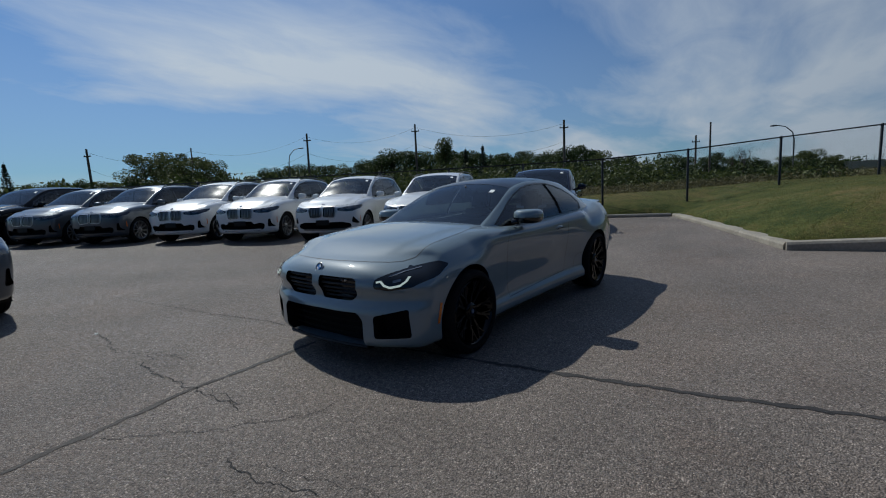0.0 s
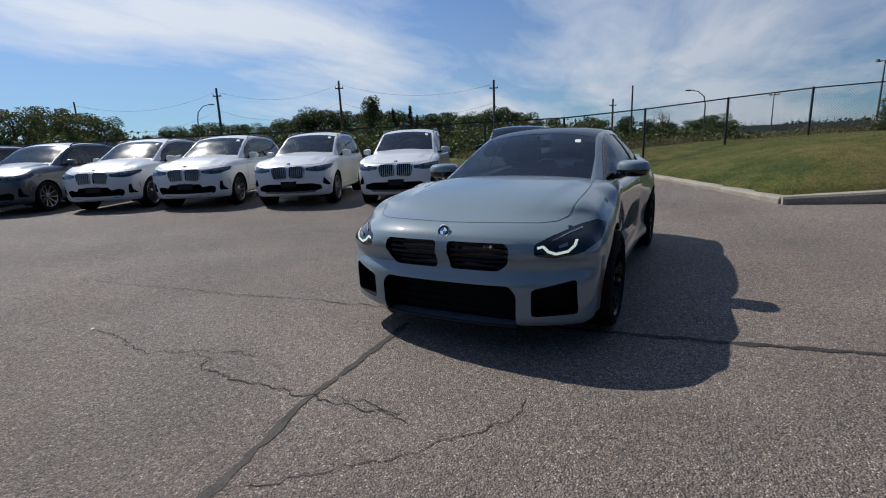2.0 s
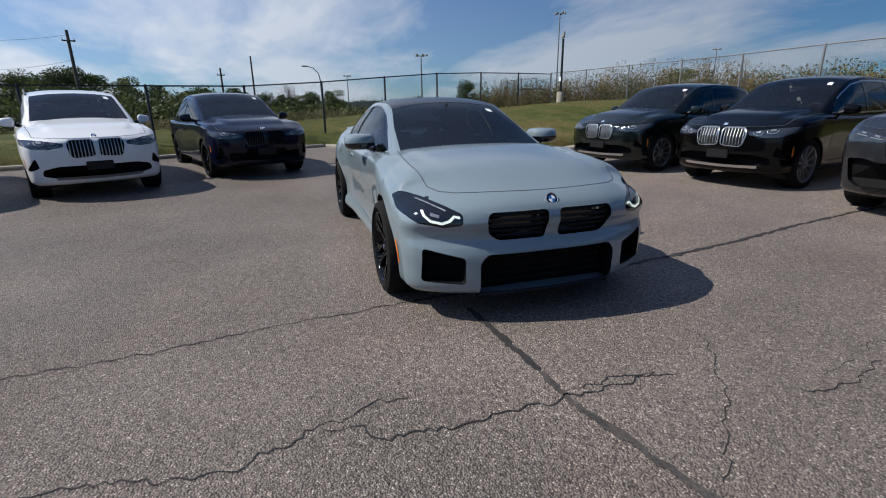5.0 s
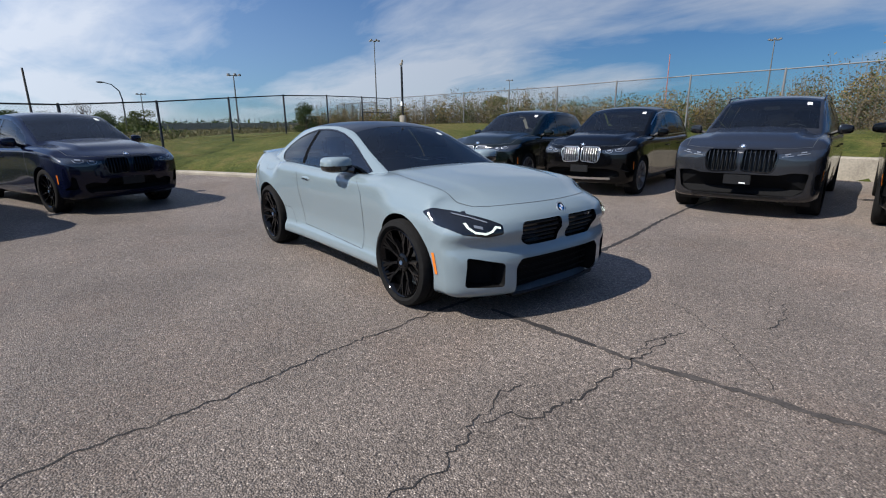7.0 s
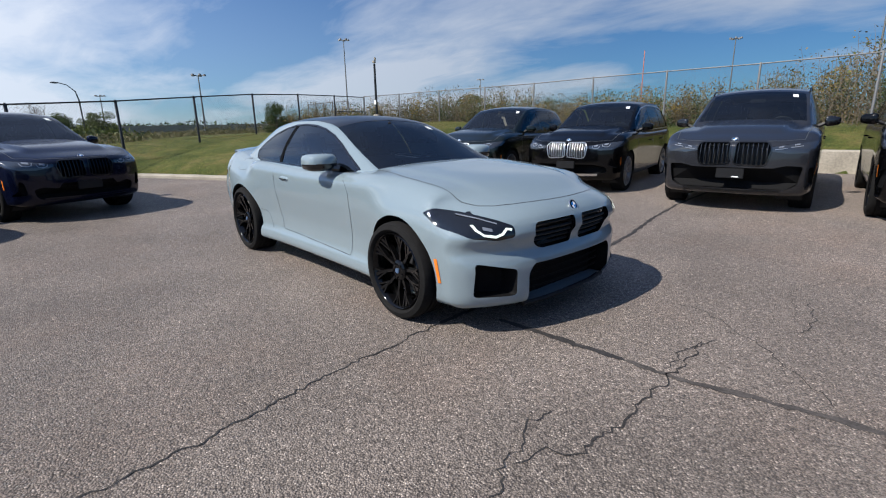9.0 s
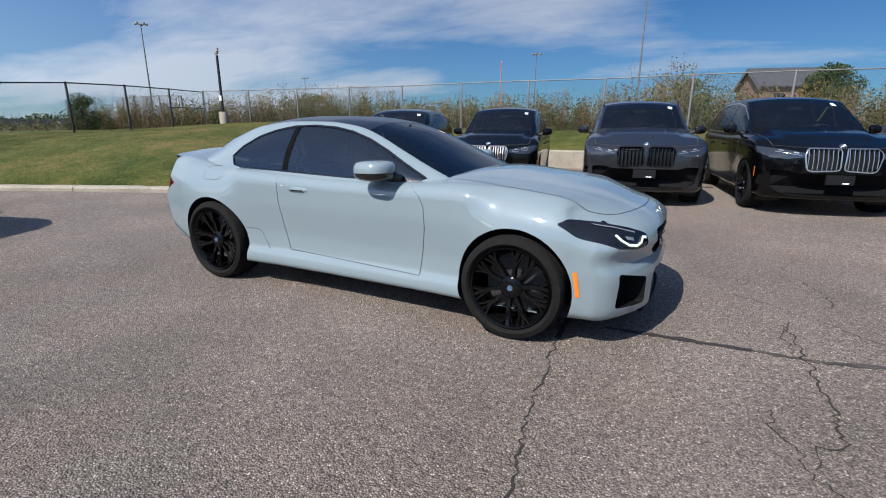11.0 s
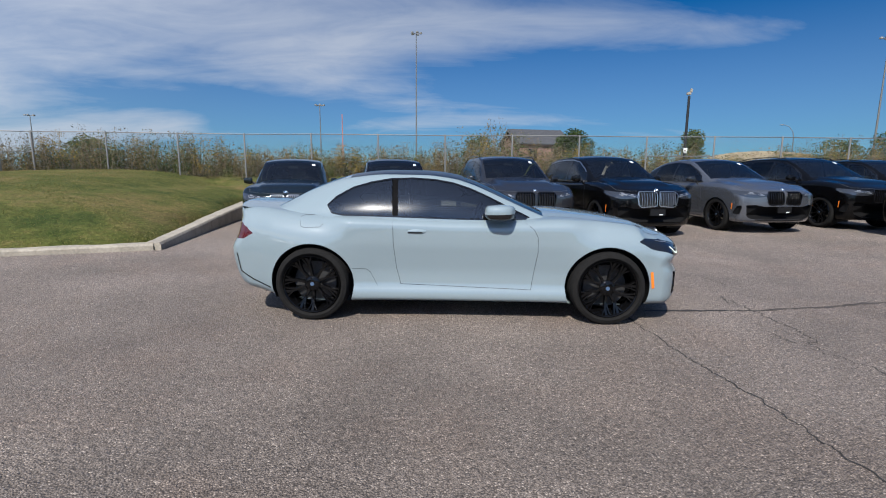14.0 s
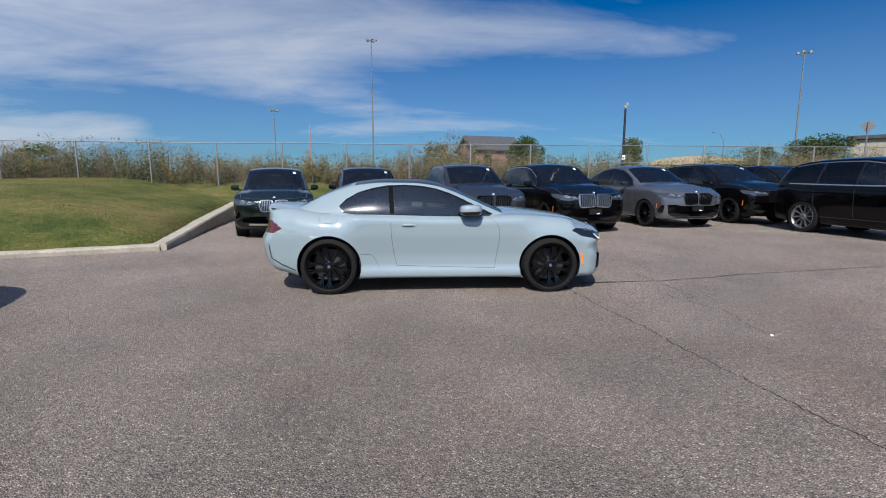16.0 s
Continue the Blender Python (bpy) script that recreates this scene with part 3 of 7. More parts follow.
def build_ground():
    # one sheet, fine about the lot and coarse out to the horizon
    xs = sorted(set([-2500, -1200, -600, -300, -160, -110, -80, -60, -48, -40] + [round(-34 + 0.5 * k, 2) for k in range(0, 120)] + [28, 32, 38, 46, 60, 80, 120, 200, 400, 900, 2500]))
    ys = sorted(set([-2500, -1000, -500, -250, -140, -100, -75, -60, -50] + [round(-44 + 0.5 * k, 2) for k in range(0, 150)] + [33, 36, 40, 46, 56, 70, 100, 160, 300, 700, 2500]))
    verts, faces = [], []
    for y in ys:
        for x in xs:
            verts.append((x, y, hill(x, y)))
    w = len(xs)
    for r in range(len(ys) - 1):
        for c in range(w - 1):
            faces.append((r * w + c, r * w + c + 1, (r + 1) * w + c + 1, (r + 1) * w + c))
    me = bpy.data.meshes.new("ground")
    me.from_pydata(verts, [], faces)
    me.materials.append(GRASS)
    me.polygons.foreach_set("use_smooth", [True] * len(me.polygons))
    tagged(new("ground", me), "mown grass slope, green with straw-coloured dry patches", "grass", kind="structure")
    # asphalt: a slab from the kerbs out to the south and east
    bm = bmesh.new()
    ring = [LOT[0], KA, KB, KC, LOT[4], Vector((90, -80, 0))]
    vs = [bm.verts.new((p.x, p.y, 0)) for p in ring]
    f = bm.faces.new(vs)
    r = bmesh.ops.extrude_face_region(bm, geom=[f])
    for v in r["geom"]:
        if isinstance(v, bmesh.types.BMVert):
            v.co.z = -0.3
    for k in range(-16, 17):
        for axis in (0, 1):
            no = Vector((1 - axis, axis, 0))
            bmesh.ops.bisect_plane(bm, geom=bm.verts[:] + bm.edges[:] + bm.faces[:], plane_co=no * k * 1.1, plane_no=no, dist=1e-4)
    for v in bm.verts:
        if v.co.z > -0.1:
            v.co.z = lot_z(v.co.x, v.co.y)
    bmesh.ops.recalc_face_normals(bm, faces=bm.faces[:])
    bmesh.ops.triangulate(bm, faces=bm.faces[:])
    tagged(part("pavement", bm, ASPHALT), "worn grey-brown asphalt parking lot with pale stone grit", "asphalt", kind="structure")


def kerb_line(p, d, length, inward, group, rise=(0.135, 0.135)):
    """A run of precast kerb stones with open joints."""
    d = d.normalized()
    nrm = inward.normalized()
    n = max(1, round(length / 3.0))
    run = length / n
    for k in range(n):
        bm = bmesh.new()
        a, b = p + d * (k * run + 0.006), p + d * ((k + 1) * run - 0.006)
        steps = 8
        rings = []
        for s in range(steps + 1):
            q = a.lerp(b, s / steps)
            h = rise[0] + (rise[1] - rise[0]) * (k + s / steps) / n + 0.5 * lot_z(q.x, q.y)
            prof = [(0.0, -0.25), (0.012, h - 0.035), (0.035, h - 0.004), (0.19, h), (0.30, h - 0.004), (0.31, -0.25)] if h > 0.3 else [(0.0, -0.25), (0.01, h - 0.04), (0.035, h - 0.004), (0.19, h), (0.26, h - 0.004), (0.27, -0.25)]
            rings.append([bm.verts.new(q - nrm * o + Vector((0, 0, z + 0.004 * noise.noise((q.x * 2, q.y * 2, o * 9))))) for o, z in prof])
        for r0, r1 in zip(rings, rings[1:]):
            for i in range(len(prof) - 1):
                bm.faces.new((r0[i], r0[i + 1], r1[i + 1], r1[i]))
        bm.faces.new(rings[0]); bm.faces.new(rings[-1][::-1])
        bmesh.ops.recalc_face_normals(bm, faces=bm.faces[:])
        ob = part("kerb_stone", bm, CONCRETE)
        tagged(ob, "weathered pale concrete kerb stone at the grass edge", "kerb", group, "structure")


build_ground()
_a = (KB - KA).normalized(); _b = (KC - KB).normalized()
kerb_line(KA + _a * 0.0, _a, (KB - KA).length - 0.12, Vector((_a.y, -_a.x, 0)), "kerb stones")
kerb_line(KB + _b * 0.0, _b, (KC - KB).length, Vector((_b.y, -_b.x, 0)), "kerb stones", (0.15, 0.55))
kerb_line(KC, DIR_C, 45, Vector((DIR_C.y, -DIR_C.x, 0)), "kerb stones", (0.55, 0.55))
kerb_line(KA, DIR_D, 45, Vector((-DIR_D.y, DIR_D.x, 0)), "kerb stones")


def crack(name, pts, width, mat, label, jag=0.03, seed=0):
    """A crack or seam in the asphalt, along points on the ground."""
    rnd = random.Random(seed)
    fine = []
    for p, q in zip(pts, pts[1:]):
        n = max(2, int(math.dist(p, q) / 0.028))
        for s in range(n):
            t = s / n
            fine.append((p[0] + (q[0] - p[0]) * t, p[1] + (q[1] - p[1]) * t))
    fine.append(pts[-1])
    bm = bmesh.new()
    prev = None
    for k, p in enumerate(fine):
        a, b = fine[max(k - 1, 0)], fine[min(k + 1, len(fine) - 1)]
        t = Vector((b[0] - a[0], b[1] - a[1])).normalized()
        nx, ny = -t.y, t.x
        j = jag * (noise.noise((p[0] * 9 + seed, p[1] * 9, 1)) + 0.7 * noise.noise((p[0] * 31, p[1] * 31 + seed, 2)) + 0.45 * noise.noise((p[0] * 83, p[1] * 83 + seed, 4)))
        w = width * (0.42 + 0.9 * abs(noise.noise((p[0] * 6, p[1] * 6, 7 + seed))) + rnd.random() * 0.25)
        if k in (0, len(fine) - 1):
            w *= 0.2
        row = [bm.verts.new((p[0] + nx * (j + s * w / 2), p[1] + ny * (j + s * w / 2), z)) for s, z in ((-1, 0.004 + lot_z(*p)), (1, 0.004 + lot_z(*p)))]
        if prev:
            bm.faces.new((prev[0], prev[1], row[1], row[0]))
        prev = row
    bmesh.ops.recalc_face_normals(bm, faces=bm.faces[:])
    for f in bm.faces:
        if f.normal.z < 0:
            f.normal_flip()
    tagged(part(name, bm, mat), label, "crack", "cracks in the asphalt", "structure")


SEAM_TEXT, CR = "dark tar-filled seam across the asphalt", "thin jagged crack in the asphalt"
crack("asphalt_seam", [(0.62, 9.0), (0.85, 5.05), (1.06, 3.7), (1.18, 3.2), (1.32, 2.5), (1.44, 1.8), (1.52, 1.2), (1.6, 0.6), (1.66, -0.7)], 0.06, TAR, SEAM_TEXT, 0.02, 1)
crack("asphalt_seam", [(1.9, -0.37), (2.2, -0.34), (2.5, -0.32), (2.78, -0.3)], 0.07, TAR, SEAM_TEXT, 0.015, 2)
crack("asphalt_seam", [(2.78, -0.31), (3.05, -0.3), (3.5, -0.19), (3.88, -0.13), (4.4, 0.04), (5.2, 0.14), (7.0, 0.31)], 0.055, FADED_TAR, "broad faded tar seam in the asphalt", 0.02, 3)
crack("asphalt_crack", [(1.66, -0.72), (1.70, -1.1), (1.73, -1.4), (1.80, -1.9), (1.88, -2.25), (1.94, -2.9), (2.0, -3.3), (2.1, -4.1), (2.17, -4.5)], 0.012, CRACK, CR, 0.035, 4)
crack("asphalt_crack", [(2.93, -2.65), (2.98, -2.1), (3.04, -1.9), (3.0, -1.72), (2.94, -1.58), (2.86, -1.4), (2.79, -1.2), (2.80, -1.0)], 0.010, CRACK, CR, 0.055, 5)
crack("asphalt_crack", [(2.87, -1.38), (3.02, -1.2), (3.06, -0.95), (3.05, -0.68), (3.05, -0.32), (3.05, -0.1), (3.0, 0.12), (3.04, 0.33)], 0.011, CRACK, CR, 0.05, 6)
crack("asphalt_crack", [(2.6, 0.8), (2.8, 0.76), (2.93, 0.68), (3.1, 0.53), (3.28, 0.42), (3.42, 0.25), (3.69, -0.04)], 0.008, CRACK, CR, 0.03, 7)
crack("asphalt_crack", [(3.0, -0.2), (2.95, 0.03), (2.98, 0.26)], 0.009, CRACK, CR, 0.03, 8)
crack("asphalt_crack", [(3.38, 0.8), (3.38, 1.09), (3.33, 1.26), (3.29, 1.45)], 0.009, CRACK, CR, 0.04, 9)
crack("asphalt_crack", [(3.28, 0.99), (3.24, 1.28), (3.13, 1.68), (3.33, 2.3)], 0.004, CRACK, CR, 0.04, 10)
crack("asphalt_crack", [(2.17, -4.4), (2.4, -4.9), (2.2, -5.6)], 0.004, CRACK, CR, 0.05, 14)



def chip(x, y, r, seed):
    """A pale stone chip lying on the asphalt."""
    rnd = random.Random(seed)
    bm = bmesh.new()
    bmesh.ops.create_icosphere(bm, subdivisions=2, radius=r)
    for v in bm.verts:
        v.co = Vector((v.co.x * 1.3, v.co.y, v.co.z * 0.45)) * rnd.uniform(0.8, 1.15)
    ob = part("stone_chip", bm, STICKER, smooth=40)
    ob.matrix_basis = pose(x, y, lot_z(x, y) + 0.3 * r, 0, 0, seed * 50)
    tagged(ob, "small pale stone chip lying on the asphalt", "stone")


chip(2.93, -2.62, 0.016, 1)


# ---- cars ----
def lattice(half, r, step):
    """Places along one axis, crowded where the edge is rounded."""
    n = max(2, int(round((2 * half - 2 * r) / step)))
    mid = [-half + r + (2 * half - 2 * r) * k / n for k in range(n + 1)]
    ends = [-half + r * q for q in (0, 0.25, 0.5, 0.75)]
    return ends + mid + [-e for e in reversed(ends)]


def rounded_box(half, r, step):
    """The skin of a rounded box as places and faces."""
    ax = [lattice(h, r, step) for h in half]
    n = [len(a) for a in ax]
    bm = bmesh.new()
    seen = {}

    def v(i, j, k):
        key = (i, j, k)
        if key not in seen:
            p = Vector((ax[0][i], ax[1][j], ax[2][k]))
            inner = Vector([min(max(p[q], -half[q] + r), half[q] - r) for q in range(3)])
            d = p - inner
            if d.length > 1e-9:
                # spread evenly over the round edge
                m = max(abs(c) for c in d)
                d = Vector([math.tan(c / m * math.pi / 4) for c in d])
                p = inner + d.normalized() * r * (m / r if m < r * 0.999 else 1.0)
            seen[key] = bm.verts.new(p)
        return seen[key]

    for axis in range(3):
        u, w = [q for q in range(3) if q != axis]
        for end in (0, n[axis] - 1):
            for i in range(n[u] - 1):
                for j in range(n[w] - 1):
                    quad = []
                    for di, dj in ((0, 0), (1, 0), (1, 1), (0, 1)):
                        idx = [0, 0, 0]
                        idx[axis], idx[u], idx[w] = end, i + di, j + dj
                        quad.append(v(*idx))
                    bm.faces.new(quad)
    return bm


def smooth01(t):
    t = min(max(t, 0.0), 1.0)
    return t * t * (3 - 2 * t)


class Shape:
    """A car's shape, from curves along its length and height. x ahead, z up, hubs at x = +-base / 2."""

    def __init__(self, s):
        self.s = s
        self.deck, self.edge, self.half = curve(s["deck"]), curve(s["edge"]), curve(s["half"])
        self.bottom, self.nose, self.tail = curve(s["bottom"]), curve(s["nose"]), curve(s["tail"])
        self.section, self.top = curve(s["section"]), curve(s["top"])
        self.ends = curve(s["ends"]) if "ends" in s else None
        self.belt_half, self.roof_half = curve(s["belt_half"]), curve(s["roof_half"])

    def lower(self, step):
        s = self.s
        xf, xr = s["xf"], s["xr"]
        half = ((xf - xr) / 2, 0.9, 0.4)
        bm = rounded_box(half, 0.07, step)
        mid = (xf + xr) / 2
        for v in bm.verts:
            x0 = mid + v.co.x
            b = v.co.y / half[1]
            u = (v.co.z / half[2] + 1) / 2
            e = self.edge(x0)
            zt = e + (self.deck(x0) - e) * (1 - abs(b) ** 2.4)
            zb = self.bottom(x0)
            z = zb + (zt - zb) * u
            w = smooth01((abs(x0) - 1.0) / 0.3) if "ends" in s else 0.0
            y = b * self.half(x0) * (self.section(u) * (1 - w) + (self.ends(u) * w if w else 0.0))
            if "dome" in s:
                # a low raised middle on the bonnet
                lim = 0.62 - 0.12 * (x0 - 0.9)
                z += s["dome"] * u ** 8 * smooth01((lim + 0.05 - abs(y)) / s.get("crease", 0.09)) * smooth01((x0 - 0.7) / 0.2) * smooth01((2.15 - x0) / 0.5)
            for xw, amp in ((s["base"] / 2, s["flare"][0]), (-s["base"] / 2, s["flare"][1])):
                d = ((x0 - xw) / 0.46) ** 2 + ((z - 0.52) / 0.33) ** 2
                y += (b ** 5 if b > 0 else -abs(b) ** 5) * amp * math.exp(-d)
            fa = smooth01((x0 - s["nose_from"]) / (xf - s["nose_from"]))
            ra = smooth01((s["tail_from"] - x0) / (s["tail_from"] - xr))
            x = x0 - fa * (self.nose(z) + s["bow"][0] * abs(b) ** 3) + ra * (self.tail(z) + s["bow"][1] * abs(b) ** 2.6)
            v.co = (x, y, z)
        bmesh.ops.recalc_face_normals(bm, faces=bm.faces[:])
        return bm

    def upper(self, step):
        """The cabin above the belt, lofted along the car."""
        s = self.s
        x0, x1 = s["cabin"]
        xs, x = [x1], x1
        while x > x0:
            slope = abs(self.top(x) - self.top(x - 0.01)) / 0.01
            x -= step / math.sqrt(1 + slope * slope)
            xs.append(max(x, x0))
        bm = bmesh.new()
        rows = []
        ns, nr = max(6, int(0.5 / step)), max(8, int(0.6 / step))
        for x in xs:
            zt = self.top(x)
            zb = min(self.edge(x) - 0.03, zt - 0.004)
            wb, wr = self.belt_half(x), self.roof_half(x)
            crown = s["crown"]
            zr = max(zt - crown, zb + 0.002)
            row = []
            for k in range(ns):
                t = k / ns
                bulge = 0.035 * math.sin(math.pi * t) * min(1, (zr - zb) / 0.3)
                row.append((wb + (wr - wb) * t ** 1.25 + bulge * 0.5, zb + (zr - zb) * (1 - (1 - t) ** 1.02)))
            for k in range(nr + 1):
                t = k / nr
                # a rounded cantrail into the crowned roof
                yy = wr * (1 - t)
                row.append((yy, zr + (zt - zr) * (1 - (1 - t) ** 2.6)))
            full = [(y, z) for y, z in row] + [(-y, z) for y, z in reversed(row[:-1])]
            rows.append([bm.verts.new((x, y, z)) for y, z in full])
        for a, b in zip(rows, rows[1:]):
            for k in range(len(a) - 1):
                bm.faces.new((a[k], a[k + 1], b[k + 1], b[k]))
        bmesh.ops.recalc_face_normals(bm, faces=bm.faces[:])
        mid = min(bm.faces, key=lambda f: (f.calc_center_median() - Vector((-0.3, 0, 2))).length)
        if mid.normal.z < 0:
            bmesh.ops.reverse_faces(bm, faces=bm.faces[:])
        return bm


def circle(cx, cz, r, n=36, squash=1.0):
    return [(cx + r * math.cos(2 * math.pi * k / n), cz + r * squash * math.sin(2 * math.pi * k / n)) for k in range(n)]


WHEELS = {}


def wheel_parts(r, width, style, rim_mat):
    """Meshes for a wheel whose outer face points to -y, made once for each size."""
    key = (round(r, 3), style, rim_mat.name)
    if key in WHEELS:
        return WHEELS[key]
    bm = bmesh.new()
    h = width / 2
    rr = r * (0.79 if style == "sport" else 0.735)
    prof = [(rr, -h * 0.80), (rr + 0.012, -h * 0.98), (r * 0.86, -h * 1.04), (r * 0.955, -h * 0.95), (r * 0.99, -h * 0.80), (r, -h * 0.5)]
    for g in (-0.42, -0.12, 0.12, 0.42):
        prof += [(r, h * (g - 0.05)), (r - 0.007, h * (g - 0.045)), (r - 0.007, h * (g + 0.045)), (r, h * (g + 0.05))]
    prof += [(r, h * 0.5), (r * 0.985, h * 0.85), (r * 0.86, h), (rr, h * 0.8)]
    lathe(bm, prof, 56, closed=True)
    bmesh.ops.recalc_face_normals(bm, faces=bm.faces[:])
    tyre = bpy.data.meshes.new("tyre")
    bm.to_mesh(tyre); bm.free()
    # rim: barrel, lip and spokes
    bm = bmesh.new()
    lathe(bm, [(rr + 0.003, -h * 0.86), (rr - 0.008, -h * 0.95), (rr - 0.02, -h * 0.86), (rr - 0.03, -h * 0.3), (rr - 0.05, h * 0.7)], 48)
    n = {"sport": 5, "ten": 10, "five": 5}[style]
    pairs = [(-0.13, 0.10), (0.13, -0.10)] if style == "sport" else ([(0, 0)] if style == "ten" else [(-0.12, 0.0), (0.12, 0.0)])
    for k in range(n):
        a0 = 2 * math.pi * k / n + 0.3
        for off, cross in pairs:
            steps = 6
            rows = []
            for q in range(steps + 1):
                t = q / steps
                rad = 0.05 + (rr - 0.07) * t
                ang = a0 + off * (2.0 - 0.35 * t) + (0.05 if off > 0 else -0.05) * math.sin(math.pi * t)
                wdt = {"sport": 0.0165, "five": 0.018, "ten": 0.017}[style] * (1.0 - 0.25 * math.sin(math.pi * t)) * (r / 0.34)
                y = -h * (0.62 + 0.25 * t ** 2)
                c, s = math.cos(ang), math.sin(ang)
                rows.append([bm.verts.new((rad * c - e * s, yy, rad * s + e * c)) for e, yy in ((-wdt, y + 0.035), (-wdt * 0.75, y), (wdt * 0.75, y), (wdt, y + 0.035))])
            for p, q in zip(rows, rows[1:]):
                for i in range(3):
                    bm.faces.new((p[i], p[i + 1], q[i + 1], q[i]))
                bm.faces.new((p[3], p[0], q[0], q[3]))
            if style == "sport":
                # a rib that forks near the lip
                for e2 in (-1, 1):
                    ang = a0 + off * 1.75
                    p0 = (0.55 * rr, ang); p1 = (rr - 0.02, ang + 0.16 * e2)
                    rows = []
                    for q in range(4):
                        t = q / 3
                        rad, an = p0[0] + (p1[0] - p0[0]) * t, p0[1] + (p1[1] - p0[1]) * t
                        y = -h * (0.70 + 0.17 * t)
                        c, s = math.cos(an), math.sin(an)
                        rows.append([bm.verts.new((rad * c - e * s, yy, rad * s + e * c)) for e, yy in ((-0.009, y + 0.03), (-0.006, y), (0.006, y), (0.009, y + 0.03))])
                    for p, q in zip(rows, rows[1:]):
                        for i in range(3):
                            bm.faces.new((p[i], p[i + 1], q[i + 1], q[i]))
    rings = lathe(bm, [(0.072, -h * 0.45), (0.072, -h * 0.66), (0.06, -h * 0.74), (0.034, -h * 0.76), (0.034, -h * 0.74)], 24)
    bm.faces.new(rings[-1])
    for k in range(5):
        a = 2 * math.pi * k / 5
        lathe_at = Matrix.Translation((0.054 * math.cos(a), -h * 0.73, 0.054 * math.sin(a)))
        bmesh.ops.create_cone(bm, cap_ends=True, segments=6, radius1=0.008, radius2=0.008, depth=0.02, matrix=lathe_at @ pose(0, 0, 0, 90))
    bmesh.ops.recalc_face_normals(bm, faces=bm.faces[:])
    rim = bpy.data.meshes.new("rim")
    bm.to_mesh(rim); bm.free()
    # brake disc and the dark inside of the wheel
    bm = bmesh.new()
    rings = lathe(bm, [(0.03, h * 0.1), (rr * 0.74, h * 0.1), (rr * 0.74, h * 0.3), (0.03, h * 0.3)], 32)
    disc = bpy.data.meshes.new("brake_disc")
    bm.to_mesh(disc); bm.free()
    bm = bmesh.new()
    bmesh.ops.create_circle(bm, cap_ends=True, segments=32, radius=rr - 0.01, matrix=Matrix.Translation((0, h * 0.6, 0)) @ pose(0, 0, 0, 90))
    back = bpy.data.meshes.new("inner_cover")
    bm.to_mesh(back); bm.free()
    bm = bmesh.new()
    bmesh.ops.create_cone(bm, cap_ends=True, segments=20, radius1=0.019, radius2=0.018, depth=0.006, matrix=Matrix.Translation((0, -h * 0.77, 0)) @ pose(0, 0, 0, 90))
    cap = bpy.data.meshes.new("hub_cap")
    bm.to_mesh(cap); bm.free()
    for me, mat in ((tyre, RUBBER), (rim, rim_mat), (disc, DISC), (back, DARK_PLASTIC), (cap, HUB)):
        me.materials.append(mat)
        if me not in (back,):
            me.polygons.foreach_set("use_smooth", [True] * len(me.polygons))
            me.set_sharp_from_angle(angle=radians(38))
    WHEELS[key] = (tyre, rim, disc, back, cap)
    return WHEELS[key]


def add_wheels(car, sp, r_f, r_r, style, rim_mat, track):
    for x, r in ((sp["base"] / 2, r_f), (-sp["base"] / 2, r_r)):
        for side in (-1, 1):
            w = new("wheel")
            w.parent = car
            w.matrix_basis = pose(x, side * track, r, 0, 17 * x, 0 if side < 0 else 180)
            for me in wheel_parts(r, sp["tyre"], style, rim_mat):
                ob = new(me.name, me)
                ob.parent = w


def side_sel(sign, least=0.25):
    return lambda f: f.calc_center_median().y * sign > least and abs(f.normal.y) > 0.15


def front_sel(least):
    return lambda f: f.calc_center_median().x > least and f.normal.x > 0.12


def lip(bm_out, tree, poly, axis, sign, depth, direction):
    """Walls that run inward from an outline on the skin."""
    i, j = [k for k in range(3) if k != axis]
    ring = []
    for u, v in poly:
        hit = surface(tree, u, v, axis, sign)
        if hit is None:
            continue
        ring.append(hit)
    if len(ring) < 3:
        return []
    d = Vector(direction) * depth
    a = [bm_out.verts.new(p) for p in ring]
    b = [bm_out.verts.new(p + d) for p in ring]
    for k in range(len(a)):
        bm_out.faces.new((a[k], a[(k + 1) % len(a)], b[(k + 1) % len(a)], b[k]))
    return b


def arch(car, tree, xw, r, side, inner, top=None):
    """The dark housing over a wheel, hung from the skin's cut edge."""
    bm = bmesh.new()
    pts = [(xw + r * math.cos(a), r * 0.0 + 0.34 + r * math.sin(a)) for a in [math.pi * (-0.12 + 1.24 * k / 26) for k in range(27)]]
    rows = []
    last = side * 0.86
    for u, v in pts:
        hit = surface(tree, u, v, 1, side)
        y = hit.y if hit is not None and abs(hit.y) > 0.6 else last
        last = y
        rows.append([bm.verts.new((u, y - side * 0.004, v)), bm.verts.new((u, side * inner, v))])
    for p, q in zip(rows, rows[1:]):
        bm.faces.new((p[0], p[1], q[1], q[0]))
    bm.faces.new([p[1] for p in rows])
    part("wheel_arch", bm, DARK_PLASTIC, car, "black plastic wheel arch liner")


